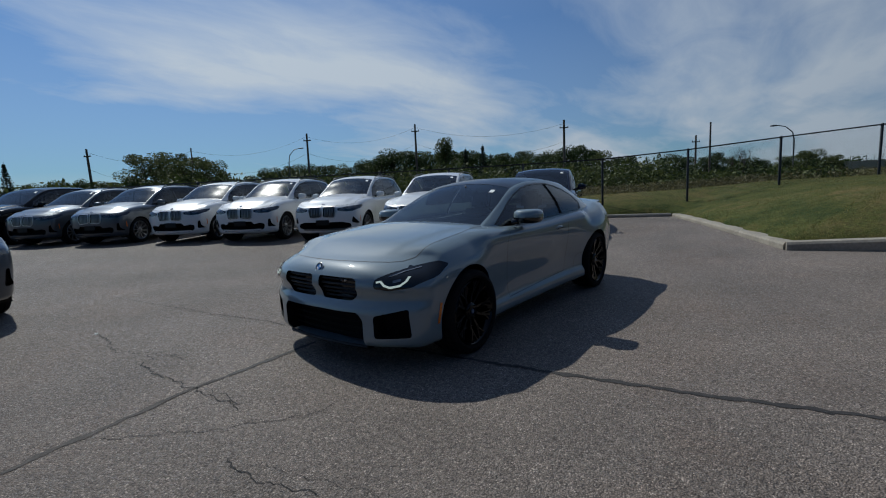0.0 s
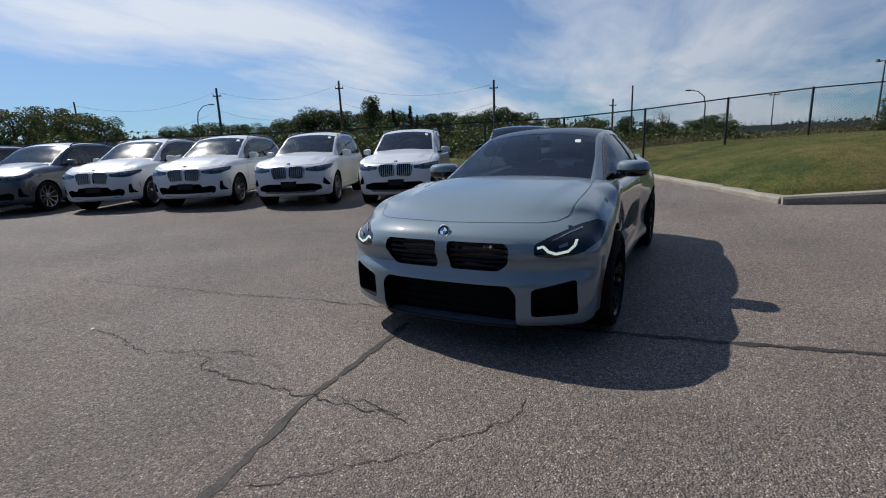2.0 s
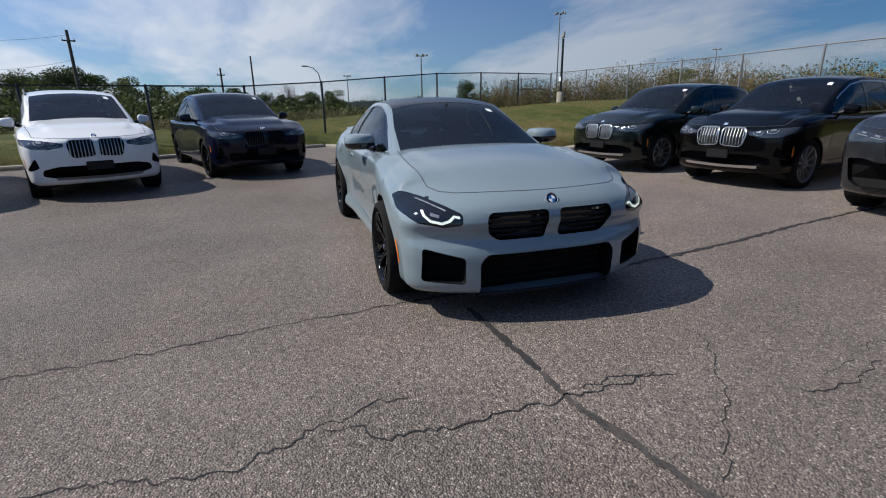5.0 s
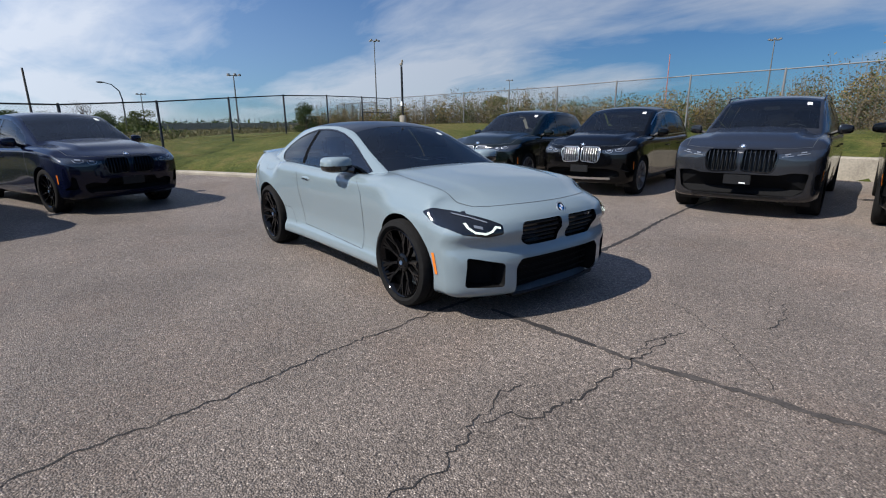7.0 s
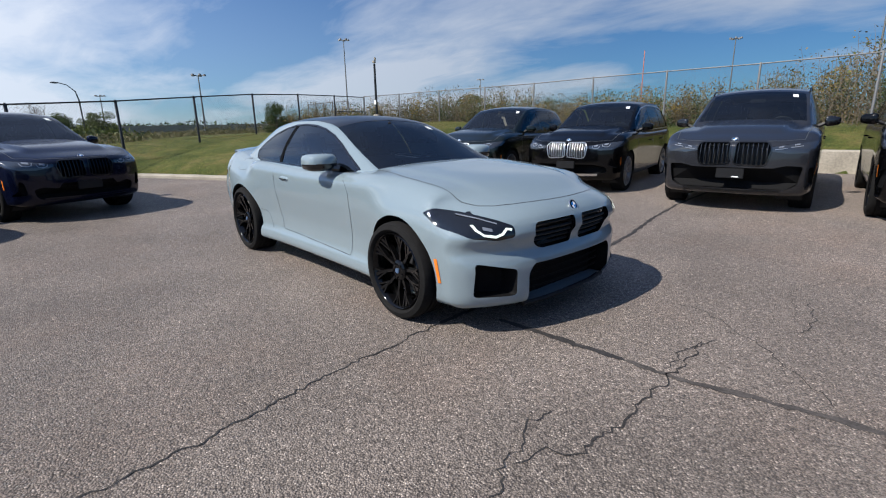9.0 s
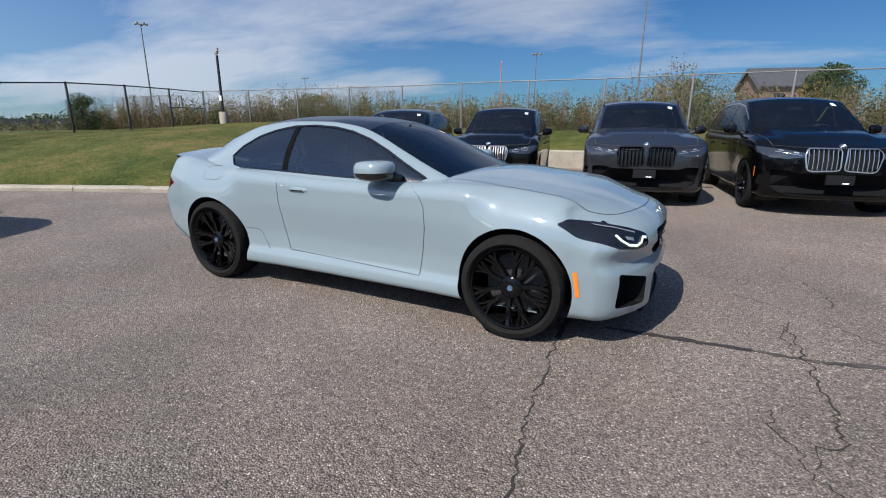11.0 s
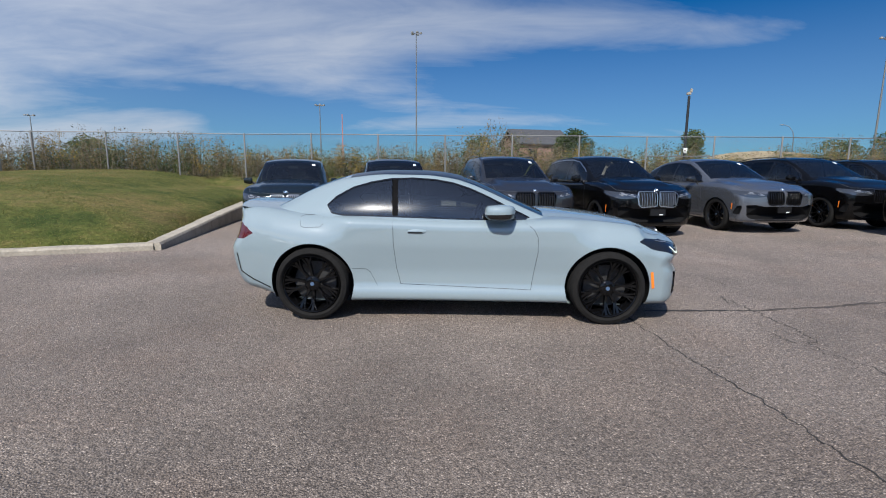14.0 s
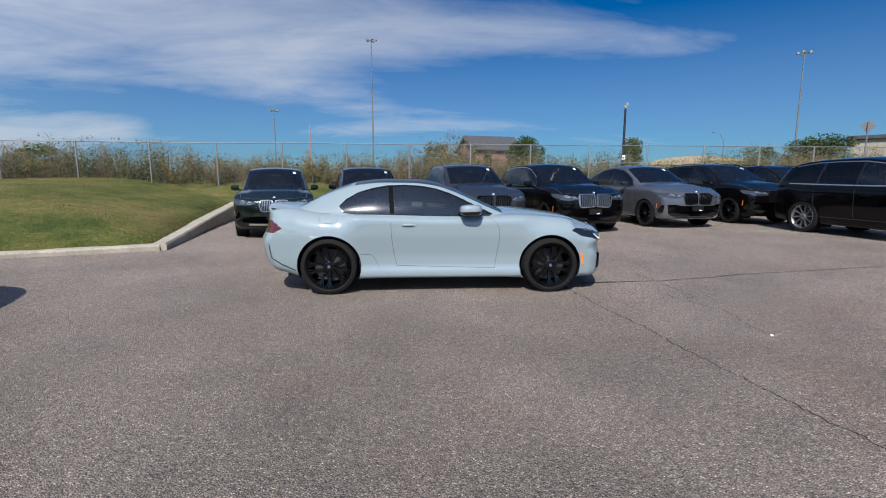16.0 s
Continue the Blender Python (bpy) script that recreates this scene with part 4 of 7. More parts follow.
def badge(parent, m, r=0.041):
    """A round emblem drawn as plain quarters in its colours."""
    bm = bmesh.new()
    lathe(bm, [(r, 0.0), (r, 0.006), (r * 0.93, 0.008), (r * 0.86, 0.006)], 24, axis="z")
    ring = part("badge", bm, CHROME, parent, "round badge with plain blue and white quarters", smooth=35)
    ring.matrix_basis = m
    for name, mat, r0 in (("badge_ring", GLOSS_BLACK, r * 0.88),):
        bm = bmesh.new()
        bmesh.ops.create_circle(bm, cap_ends=True, segments=24, radius=r0, matrix=Matrix.Translation((0, 0, 0.005)))
        part(name, bm, mat, ring)
    for q in range(4):
        bm = bmesh.new()
        vs = [bm.verts.new((0, 0, 0.0075))] + [bm.verts.new((r * 0.56 * math.cos(math.pi / 2 * (q + k / 6)), r * 0.56 * math.sin(math.pi / 2 * (q + k / 6)), 0.0075)) for k in range(7)]
        bm.faces.new(vs)
        part("badge_quarter", bm, BADGE_BLUE if q % 2 else BADGE_WHITE, ring)


def suv_spec(length=4.71, width=1.89, height=1.676, base=2.864, coupe=False, tyre=0.245):
    """Curves for a sport utility car of that size."""
    sx, sy, sz = length / 4.71, width / 1.935, height / 1.676

    def at(keys, fx, fv):
        return [(k * fx, v * fv) for k, v in keys]
    top = [(0.98, 1.17), (0.75, 1.31), (0.5, 1.445), (0.25, 1.58), (0.0, 1.662), (-0.5, 1.705), (-1.2, 1.692), (-1.8, 1.625), (-2.02, 1.545), (-2.2, 1.36), (-2.36, 1.06)]
    if coupe:
        top = top[:5] + [(-0.4, 1.69), (-0.9, 1.645), (-1.4, 1.51), (-1.9, 1.30), (-2.2, 1.15), (-2.36, 1.06)]
    return dict(
        xf=2.28 * sx, xr=-2.43 * sx, base=base, tyre=tyre, size=(sx, sy, sz), coupe=coupe,
        deck=at([(2.28, 0.93), (2.1, 1.0), (1.7, 1.085), (1.2, 1.155), (0.95, 1.185), (0.7, 1.14), (0, 1.0), (-2.0, 1.0), (-2.43, 1.06)], sx, sz),
        edge=at([(2.28, 0.885), (2.1, 0.955), (1.7, 1.04), (1.2, 1.085), (0.6, 1.08), (0, 1.075), (-1, 1.085), (-2, 1.10), (-2.43, 1.05)], sx, sz),
        half=at([(2.28, 0.89), (2.0, 0.925), (1.43, 0.935), (0.8, 0.93), (0, 0.93), (-0.8, 0.93), (-1.43, 0.94), (-2.0, 0.92), (-2.43, 0.86)], sx, sy),
        bottom=[(-3, 0.30), (-1.6, 0.25), (1.6, 0.24), (3, 0.26)],
        nose=at([(0.2, 0.08), (0.42, 0.015), (0.62, 0.0), (0.84, 0.01), (0.93, 0.035), (1.03, 0.11)], sz, 1),
        tail=at([(0.2, 0.12), (0.5, 0.0), (0.8, 0.02), (1.1, 0.10)], sz, 1),
        section=[(0, 0.945), (0.1, 0.97), (0.35, 0.982), (0.6, 0.998), (0.82, 1.0), (0.94, 0.985), (1, 0.955)],
        top=at(top, sx, sz), crown=0.055, dome=0.03,
        belt_half=at([(0.98, 0.80), (0.6, 0.86), (0, 0.88), (-1.2, 0.88), (-2, 0.84), (-2.36, 0.79)], sx, sy),
        roof_half=at([(0.98, 0.765), (0.6, 0.715), (0, 0.675), (-1.2, 0.67), (-2.0, 0.65), (-2.36, 0.69)], sx, sy),
        cabin=(-2.36 * sx, 0.98 * sx), crease=0.06, flare=(0.03, 0.035), nose_from=1.65 * sx, tail_from=-1.5 * sx, bow=(0.22, 0.18))


def suv_cabin(car, sh, low, sx, sy, sz):
    """Opens the deck under the glass and fits lining, dashboard, seats and steering wheel."""
    cut_out(low, [(0.78 * sx, -0.70 * sy), (0.78 * sx, 0.70 * sy), (-2.05 * sx, 0.72 * sy), (-2.05 * sx, -0.72 * sy)], (0, 1), lambda f: f.normal.z > 0.3 and f.calc_center_median().z > 0.7, take=False).free()
    bm = bmesh.new()
    box(bm, -2.1 * sx, 0.86 * sx, -0.80 * sy, 0.80 * sy, 0.85 * sz, 0.89 * sz)
    part("cabin_lining", bm, INTERIOR, car, "dark cabin lining")
    bm = bmesh.new()
    rows = []
    for k in range(9):
        x = (0.06 - 2.0 * k / 8) * sx
        z, w = sh.top(x) - 0.045, sh.roof_half(x) - 0.05
        rows.append([bm.verts.new((x, w * q, z - 0.03 * abs(q) ** 3)) for q in (-1, -0.6, 0, 0.6, 1)])
    for p, q in zip(rows, rows[1:]):
        for k in range(4):
            bm.faces.new((p[k], p[k + 1], q[k + 1], q[k]))
    part("headliner", bm, INTERIOR, car)
    bm = bmesh.new()
    box(bm, 0.40 * sx, 0.88 * sx, -0.74 * sy, 0.74 * sy, 0.90 * sz, 1.08 * sz, 0.05)
    box(bm, 0.36 * sx, 0.42 * sx, -0.12, 0.58, 1.06 * sz, 1.155 * sz, 0.01)
    part("dashboard", bm, INTERIOR, car, smooth=40)
    for x, top in ((-0.30, 1.29), (-1.18, 1.24)):
        for y in (-0.38, 0.38):
            bm = bmesh.new()
            box(bm, (x - 0.16) * sx, (x - 0.02) * sx, (y - 0.25) * sy, (y + 0.25) * sy, 0.88 * sz, top * sz, 0.06)
            box(bm, (x - 0.20) * sx, (x - 0.08) * sx, (y - 0.13) * sy, (y + 0.13) * sy, (top + 0.02) * sz, (top + 0.17) * sz, 0.045)
            for e in (-0.05, 0.05):
                box(bm, (x - 0.145) * sx, (x - 0.13) * sx, (y + e) * sy - 0.006, (y + e) * sy + 0.006, (top - 0.02) * sz, (top + 0.05) * sz)
            part("seat", bm, SEAT, car, "black leather seat with headrest", smooth=40)
    bm = bmesh.new()
    q = pose(0.27 * sx, 0.38 * sy, 1.08 * sz, 0, -64, 0)
    ring = [q @ Vector((0.185 * math.cos(2 * math.pi * k / 20), 0.185 * math.sin(2 * math.pi * k / 20), 0)) for k in range(21)]
    tube(bm, ring, 0.016, 6, False)
    for e in (0.5, 2.64, 4.71):
        tube(bm, [q @ Vector((0, 0, 0)), q @ Vector((0.18 * math.cos(e), 0.18 * math.sin(e), 0))], 0.022, 5)
    part("steering_wheel", bm, SEAT, car, smooth=50)
    bm = bmesh.new()
    box(bm, 0.16 * sx, 0.20 * sx, -0.12, 0.12, 1.46 * sz, 1.52 * sz, 0.015)
    part("inner_mirror", bm, SEAT, car, smooth=40)


def suv(spec, m, colour, label, group="", grille=CHROME, kidney=(0.03, 0.385, 0.65, 0.915), rim=SILVER_RIM, style="ten", sport=True, trim=GLOSS_BLACK, rails=None, step=0.052, bumper=INTAKE, skid=None, category="car", amber=True, mirrors=None):
    car = thing("parked_car", m, label, category, group)
    sh = Shape(spec)
    sx, sy, sz = spec["size"]
    low, up = sh.lower(step), sh.upper(step)
    tl = BVHTree.FromBMesh(low)
    tu = BVHTree.FromBMesh(up)
    r = 0.374 * sz
    ra = r + 0.055
    for xw in (spec["base"] / 2, -spec["base"] / 2):
        for side in (-1, 1):
            arch(car, tl, xw, ra, side, 0.55)
            cut_out(low, circle(xw, 0.34, ra), (0, 2), side_sel(side, 0.5), take=False).free()
    xf = spec["xf"]
    fs = front_sel(xf - 0.75)
    Z = lambda pts: [(y * sy, z * sz) for y, z in pts]
    # kidneys
    y0, y1, z0, z1 = kidney
    for side in (-1, 1):
        shape = [(side * y, z) for y, z in Z([(y0, z0 + 0.02), (y0 + 0.01, z1), (y1 - 0.04, z1), (y1, z1 - 0.07), (y1 - 0.035, z0 + 0.03), (y1 - 0.08, z0)])]
        shape = rounded(shape, 0.035, 2)
        ring = grow(shape, 0.016)
        frame_bm = cut_out(low, ring, (1, 2), fs)
        inner = cut_out(frame_bm, shape, (1, 2), lambda f: True)
        inner.free()
        bmesh.ops.translate(frame_bm, verts=frame_bm.verts[:], vec=(0.008, 0, 0))
        gr = part("grille", frame_bm, grille, car, "kidney grille frame")
        bm = bmesh.new()
        back = lip(bm, tl, ring, 0, 1, 0.09, (-1, 0, 0))
        if len(back) > 2:
            bm.faces.new(back)
        part("grille_well", bm, DARK_PLASTIC, gr)
        n = 7
        for k in range(n):
            yy = side * sy * (y0 + 0.035 + (y1 - y0 - 0.075) * k / (n - 1))
            col = [z for q in range(25) for z in [sz * (z0 + (z1 - z0) * q / 24)] if inside(shape, yy, z)]
            if len(col) < 3:
                continue
            bm = bmesh.new()
            hits = [surface(tl, yy, z, 0, 1) for z in (col[0], (col[0] + col[-1]) / 2, col[-1])]
            if None in hits:
                continue
            for a, b in zip(hits, hits[1:]):
                q = [Vector((h.x - d, h.y + e, h.z)) for h in (a, b) for d, e in ((0.004, -0.0045), (0.004, 0.0045), (0.07, 0.0045), (0.07, -0.0045))]
                vs = [bm.verts.new(p) for p in q]
                for i in range(4):
                    bm.faces.new((vs[i], vs[(i + 1) % 4], vs[4 + (i + 1) % 4], vs[4 + i]))
            part("slat", bm, grille, gr)
    # lamps
    for side in (-1, 1):
        shape = rounded([(side * y, z) for y, z in Z([(0.42, 0.815), (0.41, 0.868), (0.66, 0.912), (0.94, 0.945), (0.94, 0.865), (0.80, 0.795), (0.62, 0.785)])], 0.02, 2)
        lens = cut_out(low, shape, (1, 2), front_sel(xf - 0.95))
        bmesh.ops.translate(lens, verts=lens.verts[:], vec=(-0.004, 0, 0))
        ob = part("headlight", lens, LAMP_GLASS, car, "headlight with dark lens and pale running lights", smooth=40)
        for yc in (0.54, 0.70):
            rise = 0.17 * (yc - 0.54)
            marks = (([(-0.06, 0.012), (-0.05, -0.018), (0.0, -0.03), (0.045, -0.02), (0.06, 0.02)], 0.013), ([(-0.03, 0.012), (0.03, 0.022)], 0.026))
            if sx > 1.03:
                marks = (([(-0.07, -0.012), (0.06, 0.006)], 0.010), ([(-0.035, 0.016), (0.02, 0.026)], 0.016))
            for pts, wide in marks:
                bm = bmesh.new()
                strip(bm, tl, [(side * sy * (yc + p), sz * (0.848 + rise + q)) for p, q in pts], 0, 1, wide, 0.003)
                part("running_light", bm, LAMP_INNER, ob)
    # bumper openings
    shapes = [[(-0.54, 0.32), (-0.66, 0.39), (-0.68, 0.50), (-0.58, 0.535), (-0.40, 0.50), (-0.36, 0.575), (0.36, 0.575), (0.40, 0.50), (0.58, 0.535), (0.68, 0.50), (0.66, 0.39), (0.54, 0.32)]]
    if sx > 1.03:
        shapes = [[(-0.64, 0.32), (-0.75, 0.38), (-0.79, 0.625), (-0.62, 0.635), (-0.47, 0.60), (0.47, 0.60), (0.62, 0.635), (0.79, 0.625), (0.75, 0.38), (0.64, 0.32)]]
        shapes += [[(s * 0.855, 0.41), (s * 0.845, 0.61), (s * 0.895, 0.62), (s * 0.905, 0.42)] for s in (-1, 1)]
    elif sport:
        shapes += [[(s * 0.74, 0.42), (s * 0.77, 0.62), (s * 0.82, 0.64), (s * 0.83, 0.50), (s * 0.90, 0.42)] for s in (-1, 1)]
    else:
        shapes = [[(-0.58, 0.36), (-0.74, 0.40), (-0.72, 0.49), (-0.52, 0.535), (0.52, 0.535), (0.72, 0.49), (0.74, 0.40), (0.58, 0.36)]]
        shapes += [[(s * 0.75, 0.52), (s * 0.79, 0.67), (s * 0.90, 0.50), (s * 0.88, 0.47)] for s in (-1, 1)]
    for shape in shapes:
        shape = rounded(Z(shape), 0.03, 2)
        hole = cut_out(low, shape, (1, 2), fs)
        hole.free()
        bm = bmesh.new()
        back = lip(bm, tl, shape, 0, 1, 0.07, (-1, 0, 0))
        if len(back) > 2:
            bm.faces.new(back)
        part("air_intake", bm, bumper, car, "black mesh air intake")
    # number plate carrier
    hit = surface(tl, 0, 0.53 * sz, 0, 1)
    if hit:
        bm = bmesh.new()
        box(bm, hit.x - 0.02, hit.x + 0.018, -0.17, 0.17, 0.46 * sz, 0.59 * sz, 0.006)
        part("plate_carrier", bm, DARK_PLASTIC, car, "empty black number plate carrier")
        if sx > 1.03:
            bm = bmesh.new()
            box(bm, hit.x + 0.016, hit.x + 0.021, 0.03, 0.11, 0.475 * sz, 0.49 * sz)
            part("plate_bar", bm, STICKER, car)
    # skid strip under the bumper
    bm = bmesh.new()
    zs = 0.295 if sx > 1.03 else 0.345
    strip(bm, tl, [(-0.58 * sy, (zs + 0.01) * sz), (0, zs * sz), (0.58 * sy, (zs + 0.01) * sz)], 0, 1, 0.022 if sx > 1.03 else 0.04, 0.006)
    part("skid_strip", bm, skid or (DARK_PLASTIC if sx > 1.03 else colour), car)
    # glass
    zt = lambda x: sh.top(x) - spec["crown"]
    belt = lambda x: sh.edge(x) + 0.045

    def pane(xa, xb, lean_a, lean_b, drop):
        """A side pane between two posts, under the roof line."""
        pts = []
        n = 8
        for q in range(n + 1):
            x = xb + (xa - xb) * q / n
            pts.append((x, belt(x)))
        tops = []
        for q in range(n + 1):
            x = (xa + lean_a) + ((xb + lean_b) - (xa + lean_a)) * q / n
            tops.append((x, max(zt(x) - drop, belt(x) + 0.02)))
        return pts + tops
    rear = -1.95 if not spec["coupe"] else -1.75
    panes = [pane(0.72 * sx, -0.30 * sx, -0.10, 0.02, 0.075), pane(-0.36 * sx, -1.16 * sx, 0.02, 0.05, 0.075), pane(-1.22 * sx, rear * sx, 0.05, 0.14, 0.085)]
    for side in (-1, 1):
        frame_bm = cut_out(up, grow(pane(0.74 * sx, rear * sx, -0.10, 0.14, 0.062), 0.004), (0, 2), side_sel(side, 0.3))
        for p in panes:
            poly = [(x, z) for x, z in p]
            g = cut_out(frame_bm, poly, (0, 2), lambda f: True)
            if not g.faces:
                g.free()
                continue
            bmesh.ops.translate(g, verts=g.verts[:], vec=(0, -side * 0.006, 0))
            part("side_window", g, CAR_GLASS if p is panes[0] else PRIVACY_GLASS, car, smooth=50)
        part("window_surround", frame_bm, GLOSS_BLACK, car, "black window posts", smooth=50)
        bm = bmesh.new()
        line = [(0.78 * sx, belt(0.78) - 0.018)] + [(x * sx, belt(x * sx) - 0.018) for x in (0.4, 0, -0.6, -1.2, rear * 0.97)]
        strip(bm, tu, line, 1, side, 0.022, 0.004)
        part("window_trim", bm, trim, car)
        bm = bmesh.new()
        top_line = [(x * sx, zt(x * sx) - 0.052) for x in (0.55, 0.4, 0.1, -0.3, -0.8, -1.3, rear * 0.95)]
        strip(bm, tu, top_line, 1, side, 0.018, 0.004)
        part("window_trim", bm, trim, car)
    wsh = [(0.89 * sx, -0.715 * sy), (0.93 * sx, -0.4 * sy), (0.945 * sx, 0.0), (0.93 * sx, 0.4 * sy), (0.89 * sx, 0.715 * sy), (0.14 * sx, 0.625 * sy), (0.115 * sx, 0.0), (0.14 * sx, -0.625 * sy)]
    g = cut_out(up, wsh, (0, 1), lambda f: f.normal.z > 0.2)
    part("windscreen", g, CAR_GLASS, car, "dark windscreen reflecting the sky", smooth=60)
    stick = bmesh.new()
    strip(stick, tu, [(0.22 * sx, 0.50 * sy), (0.31 * sx, 0.51 * sy)], 2, 1, 0.07, 0.004)
    part("sticker", stick, STICKER, car, "small white paper sticker")
    if spec["coupe"]:
        rw = [(-1.25 * sx, -0.50 * sy), (-1.25 * sx, 0.50 * sy), (-2.0 * sx, 0.56 * sy), (-2.0 * sx, -0.56 * sy)]
        g = cut_out(up, rw, (0, 1), lambda f: f.normal.z > 0.2)
    else:
        rw = [(-0.56 * sy, 1.16 * sz), (0.56 * sy, 1.16 * sz), (0.53 * sy, 1.50 * sz), (-0.53 * sy, 1.50 * sz)]
        g = cut_out(up, rw, (1, 2), lambda f: f.normal.x < -0.3)
    part("rear_window", g, PRIVACY_GLASS, car, smooth=60)
    suv_cabin(car, sh, low, sx, sy, sz)
    # tail lamps
    for side in (-1, 1):
        lens = cut_out(low, rounded([(side * y, z) for y, z in Z([(0.45, 0.90), (0.47, 0.99), (0.90, 1.02), (0.90, 0.90)])], 0.02, 2), (1, 2), lambda f: f.calc_center_median().x < spec["xr"] + 0.4 and f.normal.x < -0.5)
        part("tail_light", lens, RED_LENS, car, "red tail light lens", smooth=40)
    # shut lines, handles, mirrors, rails, reflectors
    for side in (-1, 1):
        for xs in (0.86, -0.33, -1.20):
            bm = bmesh.new()
            strip(bm, tl, [(xs * sx, 1.04 * sz), ((xs + 0.01) * sx, 0.7 * sz), ((xs + (0.02 if xs > -1 else 0.16)) * sx, 0.42 * sz)], 1, side, 0.007)
            part("shut_line", bm, SEAM, car)
        bm = bmesh.new()
        strip(bm, tl, [(0.87 * sx, 0.40 * sz), (-1.02 * sx, 0.40 * sz)], 1, side, 0.007)
        part("shut_line", bm, SEAM, car)
    bm = bmesh.new()
    strip(bm, tl, [(0.80 * sx, -0.80 * sy), (1.5 * sx, -0.80 * sy), (xf - 0.32, -0.76 * sy), (xf - 0.16, -0.55 * sy), (xf - 0.08, -0.3 * sy), (xf - 0.065, 0), (xf - 0.08, 0.3 * sy), (xf - 0.16, 0.55 * sy), (xf - 0.32, 0.76 * sy), (1.5 * sx, 0.80 * sy), (0.80 * sx, 0.80 * sy)], 2, 1, 0.008)
    part("shut_line", bm, SEAM, car)
    for side in (-1, 1):
        for xs in (-0.12, -1.02):
            hit = surface(tl, xs * sx, 0.90 * sz, 1, side)
            bm = bmesh.new()
            if hit:
                tube(bm, [(hit.x + d, hit.y + side * o, hit.z) for d, o in ((-0.10, 0), (-0.08, 0.022), (0.08, 0.022), (0.10, 0))], 0.012, 6)
            part("door_handle", bm, colour, car, smooth=50)
        bm = bmesh.new()
        tube(bm, [(0.60 * sx, side * 0.85 * sy, 1.10 * sz), (0.59 * sx, side * 0.94 * sy, 1.14 * sz)], 0.03, 6)
        arm = part("mirror", bm, DARK_PLASTIC, car, "wing mirror on a black arm", smooth=50)
        bm = bmesh.new()
        bmesh.ops.create_uvsphere(bm, u_segments=20, v_segments=12, radius=1)
        for v in bm.verts:
            q = [math.copysign(abs(c) ** 0.6, c) for c in v.co]
            v.co = (0.58 * sx + 0.062 * q[0] - 0.03 * q[1] * side, side * 1.015 * sy + 0.098 * q[1], 1.165 * sz + (0.072 - 0.012 * q[1] * side) * q[2])
        part("mirror_cap", bm, mirrors or colour, arm, smooth=60)
        if rails:
            bm = bmesh.new()
            tube(bm, [(x * sx, side * sh.roof_half(x * sx) * 0.99, sh.top(x * sx) - 0.045 + o) for x, o in ((0.05, 0), (-0.05, 0.035), (-0.6, 0.045), (-1.4, 0.04), (-1.85, 0.03), (-1.95, 0))], 0.014, 6)
            part("roof_rail", bm, rails, car, smooth=50)
        if amber:
            bm = bmesh.new()
            xa = spec["base"] / 2 + ra + 0.05
            strip(bm, tl, [(xa, 0.52 * sz), (xa + 0.02, 0.66 * sz)], 1, side, 0.022, 0.003)
            part("side_reflector", bm, AMBER, car, "amber side reflector")
        bm = bmesh.new()
        strip(bm, tl, [(spec["base"] / 2 - ra - 0.02, 0.275 * sz), (0, 0.275 * sz), (-spec["base"] / 2 + ra + 0.02, 0.275 * sz)], 1, side, 0.07, 0.004)
        part("sill", bm, DARK_PLASTIC, car, "black plastic sill")
    bm = bmesh.new()
    box(bm, xf - 0.40, xf - 0.34, -0.78 * sy, 0.78 * sy, 0.27 * sz, 0.93 * sz)
    part("radiator", bm, DARK_PLASTIC, car, "black radiator behind the grilles")
    # underside closes the body
    bm = bmesh.new()
    box(bm, spec["xr"] + 0.35, xf - 0.35, -0.60 * sy, 0.60 * sy, 0.27, 0.9 * sz)
    part("underbody", bm, DARK_PLASTIC, car)
    hit = tl.ray_cast(Vector((xf - 0.12, 0, 3)), Vector((0, 0, -1)))[0]
    if hit:
        badge(car, Matrix.Translation(hit) @ pose(0, 0, 0.001, 0, 42, 0) @ pose(0, 0, 0, 0, 0, 90))
    part("body", low, colour, car, smooth=42)
    part("cabin", up, colour, car, smooth=42)
    add_wheels(car, spec, r, r, style, rim, 0.80 * sy)
    return car


